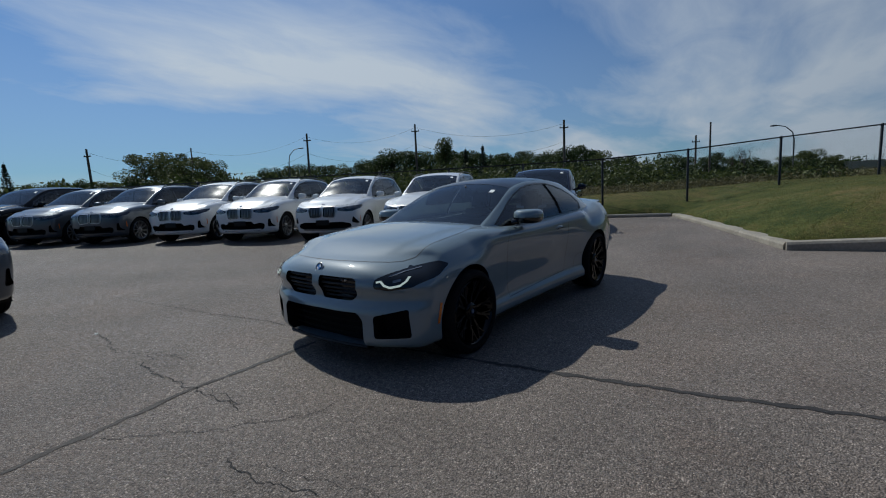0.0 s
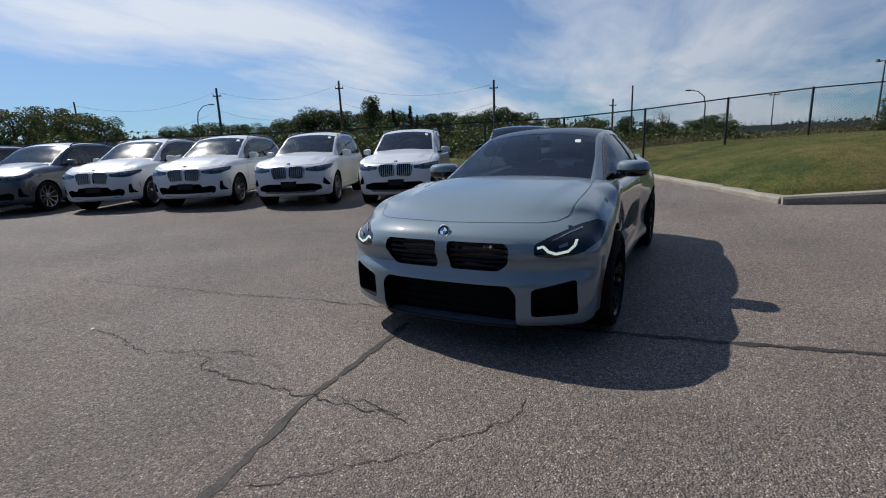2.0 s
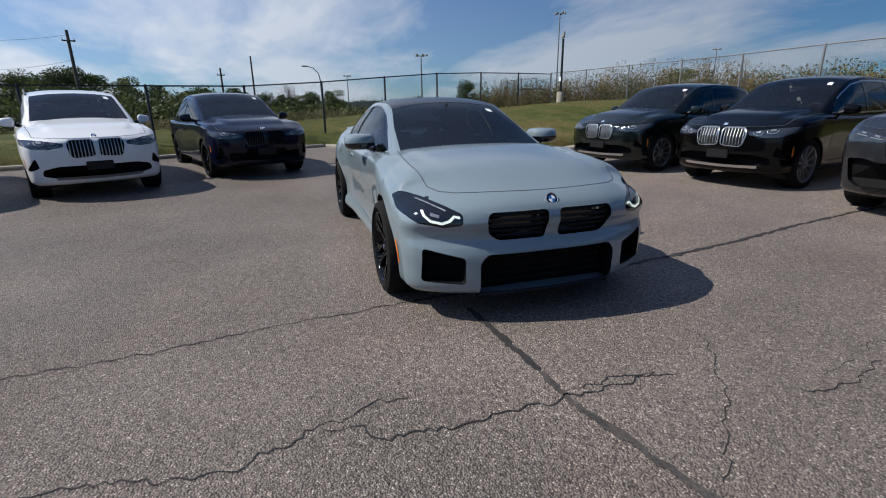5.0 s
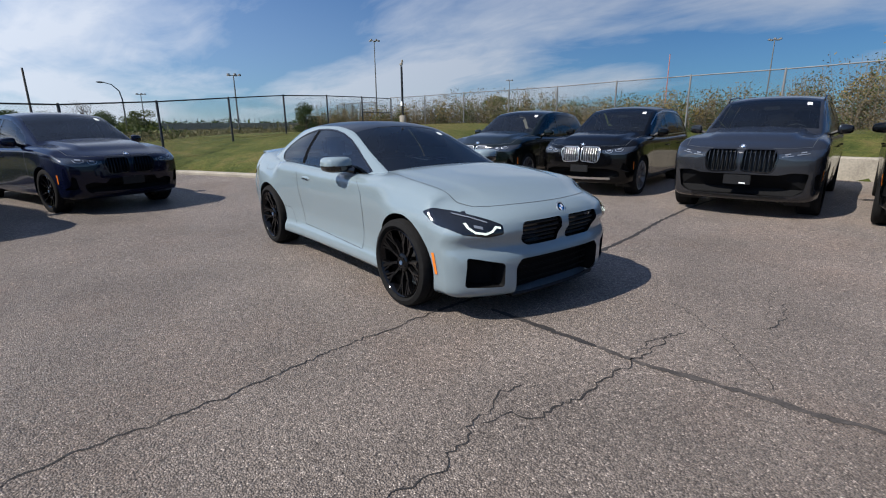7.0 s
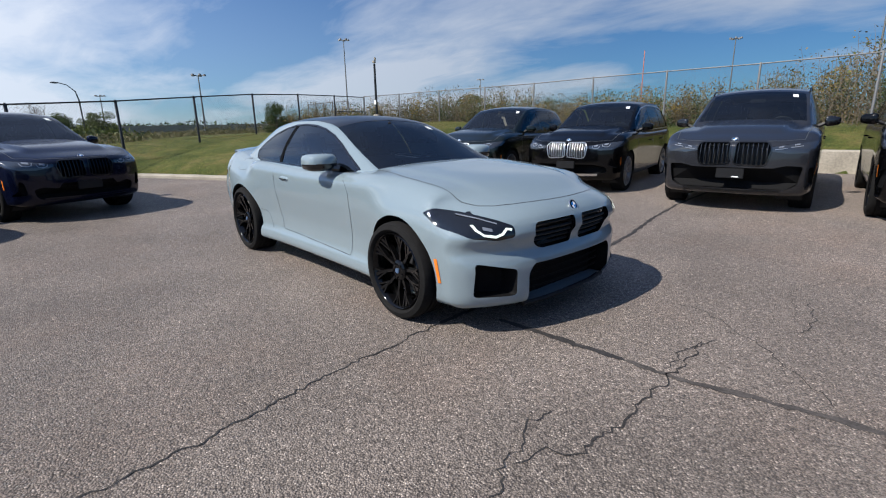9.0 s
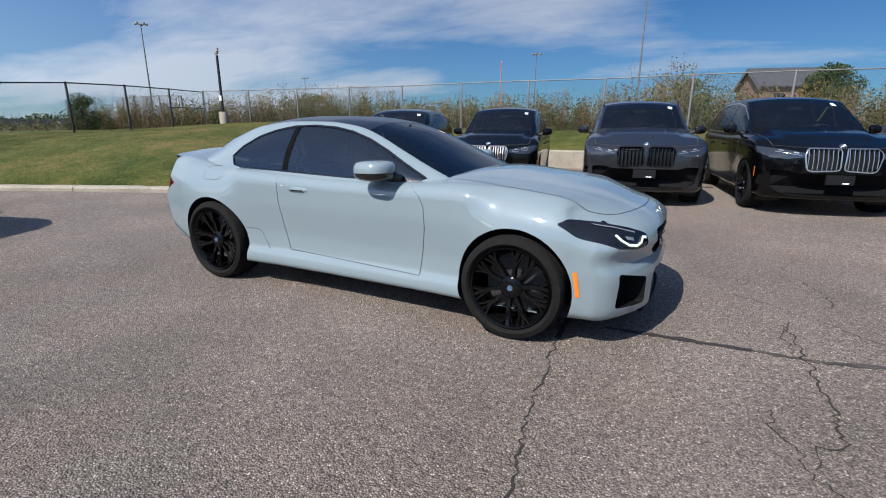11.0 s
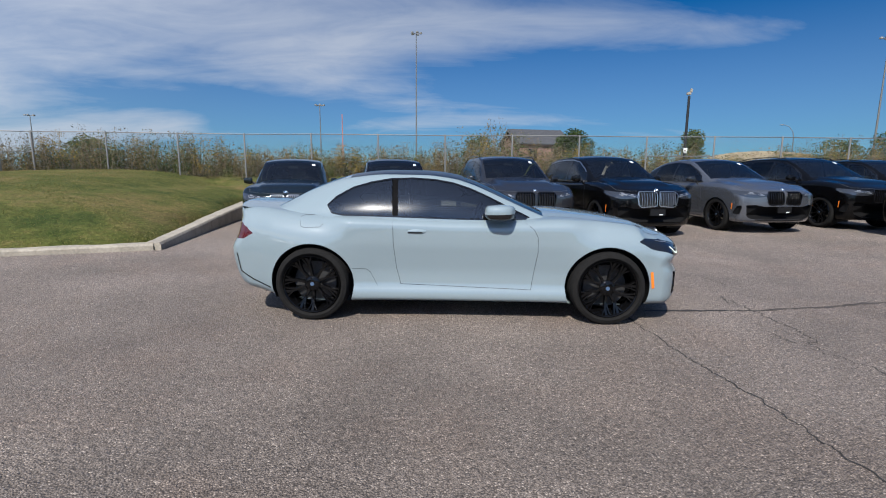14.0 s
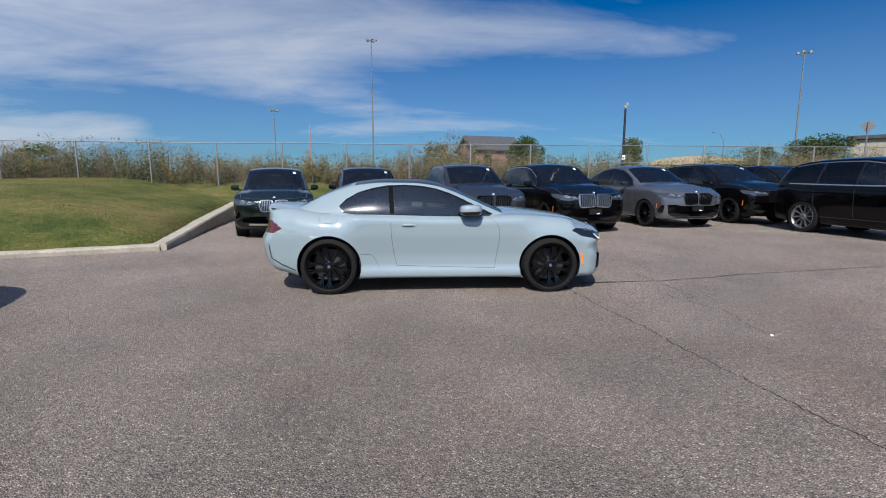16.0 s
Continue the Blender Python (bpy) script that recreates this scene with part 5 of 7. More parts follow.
# ---- the coupe in the middle ----
COUPE = dict(
    xf=2.20, xr=-2.33, base=2.747, tyre=0.275,
    deck=[(2.20, 0.79), (2.0, 0.853), (1.7, 0.922), (1.3, 0.98), (0.95, 1.008), (0.8, 1.0), (0.6, 0.965), (0.2, 0.93), (-1.4, 0.96), (-1.75, 1.05), (-2.05, 1.085), (-2.33, 1.10)],
    edge=[(2.20, 0.77), (2.0, 0.832), (1.8, 0.878), (1.55, 0.915), (1.3, 0.94), (0.95, 0.955), (0.6, 0.948), (0, 0.945), (-0.6, 0.965), (-1.2, 0.99), (-1.7, 1.02), (-2.05, 1.04), (-2.33, 1.04)],
    half=[(2.20, 0.905), (2.0, 0.91), (1.7, 0.915), (1.37, 0.91), (1.0, 0.89), (0.5, 0.88), (0, 0.88), (-0.6, 0.89), (-1.0, 0.915), (-1.37, 0.93), (-1.8, 0.915), (-2.1, 0.885), (-2.33, 0.86)],
    bottom=[(-2.4, 0.30), (-1.9, 0.22), (-1.2, 0.17), (1.4, 0.165), (1.9, 0.175), (2.3, 0.185)],
    nose=[(0.15, 0.03), (0.28, 0.0), (0.42, 0.0), (0.49, 0.012), (0.55, 0.042), (0.595, 0.032), (0.64, 0.004), (0.70, 0.014), (0.76, 0.05), (0.84, 0.11)], dome=0.009,
    ends=[(0, 0.955), (0.12, 0.975), (0.3, 0.985), (0.66, 0.998), (0.76, 0.99), (0.86, 0.955), (0.94, 0.905), (1, 0.85)],
    tail=[(0.2, 0.14), (0.45, 0.03), (0.65, 0.0), (0.8, 0.07), (0.95, 0.10), (1.08, 0.06)],
    section=[(0, 0.965), (0.05, 1.0), (0.15, 1.0), (0.195, 0.964), (0.35, 0.958), (0.55, 0.978), (0.72, 0.997), (0.88, 1.0), (0.96, 0.985), (1, 0.955)],
    top=[(0.86, 0.998), (0.62, 1.10), (0.38, 1.21), (0.13, 1.315), (-0.08, 1.375), (-0.36, 1.405), (-0.71, 1.408), (-1.06, 1.375), (-1.41, 1.27), (-1.72, 1.12), (-1.88, 1.04)],
    crown=0.05,
    belt_half=[(0.86, 0.70), (0.6, 0.76), (0.2, 0.80), (-0.6, 0.82), (-1.2, 0.80), (-1.6, 0.74), (-1.88, 0.66)],
    roof_half=[(0.86, 0.68), (0.5, 0.62), (0.1, 0.565), (-0.4, 0.55), (-1.0, 0.545), (-1.5, 0.56), (-1.88, 0.60)],
    cabin=(-1.88, 0.86), flare=(0.03, 0.04), nose_from=1.55, tail_from=-1.55, bow=(0.27, 0.20))
ICE = paint("ice_blue_grey_paint", (0.190, 0.240, 0.262), 0.0, 0.40, 1.0, 0.1)
ICE.node_tree.nodes["Principled BSDF"].inputs["Coat IOR"].default_value = 1.72


def coupe(m):
    sp = COUPE
    car = thing("sports_coupe", m, "pale ice blue-grey two-door sports coupe with black wheels and roof", "car")
    sh = Shape(sp)
    low, up = sh.lower(0.033), sh.upper(0.034)
    tl, tu = BVHTree.FromBMesh(low), BVHTree.FromBMesh(up)
    for xw, ra in ((sp["base"] / 2, 0.385), (-sp["base"] / 2, 0.39)):
        for side in (-1, 1):
            arch(car, tl, xw, ra, side, 0.55)
            cut_out(low, circle(xw, 0.34, ra, 48), (0, 2), side_sel(side, 0.5), take=False).free()
    fs = front_sel(1.35)
    # kidneys: two wide frameless openings with cross bars
    for side in (-1, 1):
        shape = rounded([(side * y, z) for y, z in [(0.045, 0.535), (0.038, 0.715), (0.415, 0.712), (0.437, 0.66), (0.415, 0.575), (0.36, 0.535)]], 0.03, 3)
        cut_out(low, shape, (1, 2), fs, take=False).free()
        bm = bmesh.new()
        back = lip(bm, tl, shape, 0, 1, 0.10, (-1, 0, 0))
        if len(back) > 2:
            bm.faces.new(back)
        gr = part("grille", bm, GLOSS_BLACK, car, "frameless black kidney grille with cross bars")
        for k in range(5):
            z = 0.555 + 0.034 * k
            ys = [side * y / 100 for y in range(4, 44) if inside(shape, side * y / 100, z)]
            if len(ys) < 4:
                continue
            bm = bmesh.new()
            tube(bm, [surface(tl, y, z, 0, 1) - Vector((0.03, 0, 0)) for y in ys[::5]], 0.009, 6)
            part("grille_bar", bm, DARK_PLASTIC, gr)
        if side > 0:
            for k, (dy, w) in enumerate(((0, 0.014), (0.017, 0.016), (0.037, 0.018))):
                bm = bmesh.new()
                hit = surface(tl, 0.285 + dy, 0.69, 0, 1)
                box(bm, hit.x - 0.03, hit.x - 0.006, 0.285 + dy - w / 2, 0.285 + dy + w / 2, 0.683, 0.697, 0.002)
                part("model_badge", bm, (STEEL, RED_LENS, CHROME)[k], gr, "small badge of plain bars")
    # lower intake and the square side ducts
    ducts = [[(-0.47, 0.12), (-0.475, 0.40), (-0.43, 0.455), (0.43, 0.455), (0.475, 0.40), (0.47, 0.12)]]
    ducts += [[(s * 0.56, 0.265), (s * 0.56, 0.435), (s * 0.80, 0.49), (s * 0.81, 0.275)] for s in (-1, 1)]
    for k, shape in enumerate(ducts):
        shape = rounded(shape, 0.025, 3)
        cut_out(low, shape, (1, 2), front_sel(1.3), take=False).free()
        bm = bmesh.new()
        if k:
            back = lip(bm, tl, shape, 0, 1, 0.13, (-1, 0, 0))
            if len(back) > 2:
                bm.faces.new(back)
        else:
            # the low mouth is open below: two cheeks, a roof and a radiator wall
            xb = surface(tl, 0, 0.3, 0, 1).x - 0.20
            for s in (-1, 1):
                rim = [surface(tl, s * 0.472, z, 0, 1) for z in (0.19, 0.26, 0.33, 0.40)]
                vs = [[bm.verts.new(p) for p in rim], [bm.verts.new((xb, s * 0.472, p.z)) for p in rim]]
                for i in range(3):
                    bm.faces.new((vs[0][i], vs[0][i + 1], vs[1][i + 1], vs[1][i]))
            rim = [surface(tl, y, 0.452 if abs(y) < 0.44 else 0.41, 0, 1) for y in (-0.472, -0.43, -0.2, 0, 0.2, 0.43, 0.472)]
            vs = [[bm.verts.new(p) for p in rim], [bm.verts.new((xb, p.y, p.z)) for p in rim]]
            for i in range(6):
                bm.faces.new((vs[0][i], vs[0][i + 1], vs[1][i + 1], vs[1][i]))
            box(bm, xb - 0.02, xb, -0.5, 0.5, 0.16, 0.46)
            box(bm, xb, xb + 0.12, -0.47, 0.47, 0.165, 0.175)
        duct = part("air_intake", bm, INTAKE, car, "deep black air intake in the front bumper")
        if k == 0:
            for z in (0.26, 0.31, 0.36, 0.41):
                bm = bmesh.new()
                tube(bm, [surface(tl, y, z, 0, 1) - Vector((0.09, 0, 0)) for y in (-0.44, -0.2, 0, 0.2, 0.44)], 0.006, 6)
                part("intake_bar", bm, INTAKE, duct)
    bm = bmesh.new()
    tube(bm, [(surface(tl, y, 0.21, 0, 1).x - 0.02, y, 0.185) for y in (-0.47, -0.3, 0, 0.3, 0.47)], 0.013, 6)
    part("splitter", bm, DARK_PLASTIC, car, "black front splitter edge")
    # headlights
    for side in (-1, 1):
        shape = rounded([(side * y, z) for y, z in [(0.575, 0.64), (0.57, 0.705), (0.65, 0.745), (0.755, 0.785), (0.86, 0.805), (0.902, 0.775), (0.90, 0.70), (0.82, 0.645), (0.68, 0.625)]], 0.02, 3)
        lens = cut_out(low, shape, (1, 2), lambda f: f.calc_center_median().x > 1.2 and (f.normal.x > 0.05))
        wrap = cut_out(low, [(1.86, 0.785), (1.97, 0.80), (2.2, 0.80), (2.2, 0.65), (2.0, 0.65), (1.92, 0.70)], (0, 2), side_sel(side, 0.72))
        both = bpy.data.meshes.new("wrap")
        wrap.to_mesh(both); lens.from_mesh(both); wrap.free()
        bpy.data.meshes.remove(both)
        bmesh.ops.translate(lens, verts=lens.verts[:], vec=(-0.004, 0, 0))
        lamp = part("headlight", lens, COUPE_LENS, car, "slim headlight with a dark lens and hooked white running light", smooth=40)
        bm = bmesh.new()
        strip(bm, tl, [(side * 0.59, 0.685), (side * 0.62, 0.692), (side * 0.65, 0.664), (side * 0.69, 0.65), (side * 0.75, 0.661), (side * 0.780, 0.69), (side * 0.784, 0.72)], 0, 1, 0.015, 0.004)
        part("running_light", bm, LED, lamp, "hooked white running light")
        for pts, wide in (([(0.70, 0.688), (0.745, 0.70)], 0.018), ([(0.66, 0.722), (0.73, 0.752), (0.79, 0.772)], 0.008)):
            bm = bmesh.new()
            strip(bm, tl, [(side * y, z) for y, z in pts], 0, 1, wide, 0.004)
            part("projector", bm, LAMP_INNER, lamp)
    # glass
    dlo = [(-1.245, 1.075), (-1.20, 1.01), (-1.10, 0.992), (-0.69, 0.985), (0.0, 0.965), (0.60, 0.955), (0.66, 0.965), (0.45, 1.065), (0.28, 1.15), (0.11, 1.225), (-0.06, 1.28), (-0.24, 1.312), (-0.45, 1.325), (-0.66, 1.318), (-0.85, 1.285), (-1.02, 1.235), (-1.17, 1.15)]
    for side in (-1, 1):
        trim = cut_out(up, grow(dlo, 0.012), (0, 2), side_sel(side, 0.3))
        inner = cut_out(trim, dlo, (0, 2), lambda f: True)
        bmesh.ops.translate(trim, verts=trim.verts[:], vec=(0, side * 0.003, 0))
        part("window_trim", trim, GLOSS_BLACK, car, "gloss black window surround")
        quarter = cut_out(inner, [(-0.62, 0.90), (-0.66, 1.40), (-1.4, 1.40), (-1.4, 0.90)], (0, 2), lambda f: True)
        post = cut_out(inner, [(-0.58, 0.90), (-0.605, 1.40), (-0.7, 1.40), (-0.7, 0.90)], (0, 2), lambda f: True)
        post.free()
        post = bmesh.new()
        strip(post, tu, [(-0.598, 0.985), (-0.61, 1.15), (-0.622, 1.322)], 1, side, 0.05, 0.001)
        part("window_post", post, POST, car, smooth=60)
        for nm, g, mat in (("door_window", inner, SIDE_GLASS), ("quarter_window", quarter, SIDE_GLASS)):
            bmesh.ops.translate(g, verts=g.verts[:], vec=(0, -side * 0.004, 0))
            ob = part(nm, g, mat, car, smooth=60)
    wsh = [(0.80, -0.64), (0.84, -0.3), (0.85, 0), (0.84, 0.3), (0.80, 0.64), (0.42, 0.60), (0.06, 0.535), (0.03, 0.25), (0.02, 0), (0.03, -0.25), (0.06, -0.535), (0.42, -0.60)]
    g = cut_out(up, wsh, (0, 1), lambda f: f.normal.z > 0.2)
    part("windscreen", g, CLEAR, car, "tinted windscreen with the dark cabin behind", smooth=60)
    rw = rounded([(-1.14, -0.46), (-1.14, 0.46), (-1.74, 0.54), (-1.74, -0.54)], 0.06, 3)
    g = cut_out(up, rw, (0, 1), lambda f: f.normal.z > 0.2)
    part("rear_window", g, CLEAR, car, smooth=60)
    roof = cut_out(up, [(0.10, -0.535), (0.085, 0), (0.10, 0.535), (-0.4, 0.525), (-1.08, 0.51), (-1.10, 0), (-1.08, -0.51), (-0.4, -0.525)], (0, 1), lambda f: f.normal.z > 0.2)
    bmesh.ops.translate(roof, verts=roof.verts[:], vec=(0, 0, 0.002))
    part("roof", roof, ROOF_CARBON, car, "dark carbon roof panel", smooth=60)
    st = bmesh.new()
    strip(st, tu, [(0.16, 0.40), (0.225, 0.405)], 2, 1, 0.05, 0.003)
    part("sticker", st, STICKER, car, "small white paper sticker inside the windscreen")
    # shut lines
    for side in (-1, 1):
        bm = bmesh.new()
        strip(bm, tl, [(-0.615, 0.93), (-0.61, 0.73), (-0.585, 0.50), (-0.545, 0.345), (0.0, 0.325), (0.675, 0.305), (0.73, 0.66), (0.725, 0.80), (0.69, 0.87), (0.62, 0.925)], 1, side, 0.0045)
        part("shut_line", bm, SEAM, car)
    for side in (-1, 1):
        bm = bmesh.new()
        strip(bm, tl, [(-1.0, 0.495), (-0.87, 0.49), (-0.83, 0.46), (-0.765, 0.33)], 1, side, 0.0035)
        part("skirt_crease", bm, SEAM, car)
    bm = bmesh.new()
    strip(bm, tl, [(-1.29, 0.88), (-1.44, 0.875), (-1.47, 0.89), (-1.48, 0.97), (-1.45, 0.985), (-1.29, 0.985), (-1.27, 0.96), (-1.27, 0.90), (-1.29, 0.88)], 1, -1, 0.003)
    part("fuel_flap", bm, SEAM, car, "outline of the fuel flap")
    bm = bmesh.new()
    edge_l = [(0.84, 0.67), (1.0, 0.695), (1.2, 0.712), (1.45, 0.722), (1.66, 0.715), (1.78, 0.695), (1.87, 0.645), (1.94, 0.56), (1.99, 0.44), (2.025, 0.3), (2.045, 0.15), (2.05, 0.0)]
    strip(bm, tl, [(x, y) for x, y in edge_l] + [(x, -y) for x, y in reversed(edge_l[:-1])], 2, 1, 0.0055)
    part("shut_line", bm, SEAM, car)
    # handles, mirrors, reflectors, sills
    for side in (-1, 1):
        hit = surface(tl, -0.40, 0.845, 1, side)
        bm = bmesh.new()
        bmesh.ops.create_uvsphere(bm, u_segments=16, v_segments=8, radius=1, matrix=Matrix.LocRotScale(hit - Vector((0, side * 0.012, 0)), None, (0.115, 0.022, 0.027)))
        h = part("door_handle", bm, ICE, car, smooth=60)
        bm = bmesh.new()
        box(bm, -0.475, -0.34, hit.y - 0.016 if side < 0 else hit.y + 0.004, hit.y - 0.004 if side < 0 else hit.y + 0.016, 0.838, 0.845, 0.002)
        part("handle_gap", bm, DARK_PLASTIC, h)
        # mirror: cap, black base and arm
        arm = bmesh.new()
        tube(arm, [(0.50, side * 0.80, 0.975), (0.44, side * 0.86, 0.99), (0.40, side * 0.90, 1.0)], [0.03, 0.024, 0.028], 8)
        mi = part("mirror", arm, GLOSS_BLACK, car, "wing mirror with a painted cap and black base", smooth=50)
        cap = bmesh.new()
        bmesh.ops.create_cube(cap, size=1, matrix=Matrix.LocRotScale((0.37, side * 0.905, 1.03), Euler((0, 0, radians(-8 * side))), (0.26, 0.24, 0.13)))
        bmesh.ops.subdivide_edges(cap, edges=cap.edges[:], cuts=4, use_grid_fill=True)
        c0 = Vector((0.37, side * 0.905, 1.03))
        for v in cap.verts:
            d = v.co - c0
            q = Vector((d.x / 0.15, d.y / 0.135, d.z / 0.072))
            f = (abs(q.x) ** 3 + abs(q.y) ** 5 + abs(q.z) ** 4) ** 0.25
            v.co = c0 + Vector((d.x, d.y, d.z)) / max(f, 0.2) * 0.95
            if v.co.x > 0.36:
                v.co.x = 0.36 + (v.co.x - 0.36) * (1 - 0.3 * abs(q.y))
        base = cut_out(cap, [(0.1, 0.90), (0.1, 1.012), (0.7, 1.03), (0.7, 0.90)], (0, 2), lambda f: True)
        part("mirror_cap", cap, ICE, mi, "painted mirror cap", smooth=60)
        part("mirror_base", base, GLOSS_BLACK, mi, smooth=60)
        bm = bmesh.new()
        strip(bm, tl, [(1.79, 0.345), (1.765, 0.50)], 1, side, 0.026, 0.004)
        part("side_reflector", bm, AMBER, car, "upright amber side reflector")
        bm = bmesh.new()
        strip(bm, tl, [(-0.97, 0.185), (0.0, 0.178), (0.97, 0.175)], 1, side, 0.02, 0.006)
        part("sill_edge", bm, GLOSS_BLACK, car, "thin black lip under the sill")
    # rear: lamps, spoiler, lower trim
    for side in (-1, 1):
        shape = rounded([(side * 0.50, 0.79), (side * 0.48, 0.89), (side * 0.80, 0.90), (side * 0.86, 0.87), (side * 0.86, 0.79), (side * 0.80, 0.765)], 0.025, 3)
        lens = cut_out(low, shape, (1, 2), lambda f: f.calc_center_median().x < -1.92 and f.normal.x < 0.05)
        wrap = cut_out(low, [(-1.93, 0.815), (-2.03, 0.76), (-2.4, 0.75), (-2.4, 0.905), (-2.06, 0.91)], (0, 2), side_sel(side, 0.6))
        both = bpy.data.meshes.new("wrap")
        wrap.to_mesh(both); lens.from_mesh(both); wrap.free()
        bpy.data.meshes.remove(both)
        lamp = part("tail_light", lens, RED_LENS, car, "dark red tail light", smooth=40)
    bm = bmesh.new()
    pts = [(-2.22 + 0.16 * (abs(y) / 0.72) ** 2, y, 1.075 - 0.03 * (abs(y) / 0.72) ** 3) for y in [-0.72 + 1.44 * k / 16 for k in range(17)]]
    prev = None
    for p in pts:
        row = [bm.verts.new((p[0] + 0.13, p[1], p[2] - 0.02)), bm.verts.new((p[0], p[1], p[2] + 0.008)), bm.verts.new((p[0] - 0.025, p[1], p[2] + 0.008)), bm.verts.new((p[0] + 0.0, p[1], p[2] - 0.02))]
        if prev:
            for i in range(3):
                bm.faces.new((prev[i], prev[i + 1], row[i + 1], row[i]))
        prev = row
    part("boot_spoiler", bm, ICE, car, "painted ducktail lip on the boot", smooth=50)
    for side in (-1, 1):
        bm = bmesh.new()
        strip(bm, tl, [(-2.10, 0.62), (-2.075, 0.45), (-1.95, 0.37), (-1.78, 0.30)], 1, side, 0.012, 0.003)
        part("bumper_seam", bm, DARK_PLASTIC, car)
    badge(car, Matrix.Translation(surface(tl, 0.0, 0.765, 0, 1)) @ pose(0.003, 0, 0, 0, 60, 0) @ pose(0, 0, 0, 0, 0, 90), 0.042)
    # the deck is opened under the cabin
    cut_out(low, [(0.66, -0.66), (0.66, 0.66), (-1.25, 0.68), (-1.25, -0.68)], (0, 1), lambda f: f.normal.z > 0.3 and f.calc_center_median().z > 0.7, take=False).free()
    # cabin: floor tub, dashboard, seats, steering wheel, mirror
    bm = bmesh.new()
    box(bm, -1.4, 0.8, -0.70, 0.70, 0.24, 0.30)
    for s in (-1, 1):
        box(bm, -1.4, 0.75, s * 0.69 if s > 0 else -0.74, 0.74 if s > 0 else -0.69, 0.3, 0.925)
    box(bm, -1.45, -1.40, -0.7, 0.7, 0.3, 0.93)
    box(bm, 0.72, 0.76, -0.7, 0.7, 0.3, 0.93)
    part("cabin_tub", bm, INTERIOR, car, "dark cabin lining")
    bm = bmesh.new()
    box(bm, 0.30, 0.78, -0.69, 0.69, 0.72, 0.93, 0.05)
    box(bm, 0.26, 0.36, -0.05, 0.55, 0.90, 1.0, 0.015)
    part("dashboard", bm, INTERIOR, car, smooth=40)
    for x, ys, back in ((-0.45, (-0.36, 0.36), 0.62), (-1.15, (-0.32, 0.32), 0.42)):
        for y in ys:
            bm = bmesh.new()
            box(bm, x - 0.05, x + 0.45, y - 0.24, y + 0.24, 0.34, 0.50, 0.06)
            n0 = len(bm.verts)
            box(bm, x - 0.16, x - 0.02, y - 0.24, y + 0.24, 0.42, 0.42 + back, 0.06)
            box(bm, x - 0.22, x - 0.10, y - 0.13, y + 0.13, 0.42 + back - 0.02, 0.42 + back + 0.2, 0.045)
            bm.verts.ensure_lookup_table()
            for v in bm.verts[n0:]:
                v.co.x -= (v.co.z - 0.42) * 0.22
            part("seat", bm, INTERIOR, car, "black bucket seat", smooth=40)
    bm = bmesh.new()
    q = pose(0.17, 0.36, 0.88, 0, -62, 0)
    rings = []
    for k in range(28):
        a = 2 * math.pi * k / 28
        c = Vector((0.175 * math.cos(a), 0.175 * math.sin(a), 0))
        rings.append([bm.verts.new(q @ (c * (1 + 0.017 / 0.175 * math.cos(b)) + Vector((0, 0, 0.017 * math.sin(b))))) for b in [2 * math.pi * j / 8 for j in range(8)]])
    for k in range(28):
        a, b = rings[k], rings[(k + 1) % 28]
        for j in range(8):
            bm.faces.new((a[j], a[(j + 1) % 8], b[(j + 1) % 8], b[j]))
    for a in (0.4, math.pi - 0.4 + math.pi, math.pi):
        tube(bm, [q @ Vector((0, 0, 0)), q @ Vector((0.17 * math.cos(a), 0.17 * math.sin(a), 0))], 0.02, 6)
    part("steering_wheel", bm, INTERIOR, car, smooth=50)
    bm = bmesh.new()
    box(bm, 0.02, 0.07, -0.13, 0.13, 1.22, 1.29, 0.02)
    tube(bm, [(0.05, 0, 1.29), (0.10, 0, 1.335)], 0.012, 6)
    part("inner_mirror", bm, INTERIOR, car, smooth=40)
    bm = bmesh.new()
    box(bm, -1.95, 1.85, -0.6, 0.6, 0.19, 0.24)
    part("underbody", bm, DARK_PLASTIC, car)
    part("body", low, ICE, car, smooth=42)
    part("cabin", up, ICE, car, smooth=42)
    add_wheels(car, sp, 0.340, 0.345, "sport", BLACK_RIM, 0.815)
    return car


coupe(pose(0.0, 0.095, 0))

# ---- parked cars ----
WHITE = paint("white_paint", (0.72, 0.73, 0.73), 0.0, 0.35)
GREY_BLUE = paint("blue_grey_paint", (0.085, 0.10, 0.12), 0.5, 0.35)
GRAPHITE = paint("graphite_paint", (0.023, 0.024, 0.028), 0.3, 0.24, 0.6, 0.3)
BLACK_PAINT = paint("black_paint", (0.002, 0.002, 0.0023), 0.0, 0.14, 0.3, 0.12)
NAVY = paint("navy_paint", (0.003, 0.0045, 0.016), 0.1, 0.16, 0.45, 0.15)
DEEP_GREEN = paint("deep_green_paint", (0.004, 0.007, 0.0055), 0.2, 0.18, 0.5)
BRUSHED = paint("matt_grey_paint", (0.125, 0.135, 0.155), 0.65, 0.27)


def at(front_x, front_y, heading, spec):
    """Where a car stands whose nose is at that place."""
    h = radians(heading)
    x, y = front_x - spec["xf"] * math.cos(h), front_y - spec["xf"] * math.sin(h)
    return pose(x, y, lot_z(front_x, front_y), 0, 0, heading)


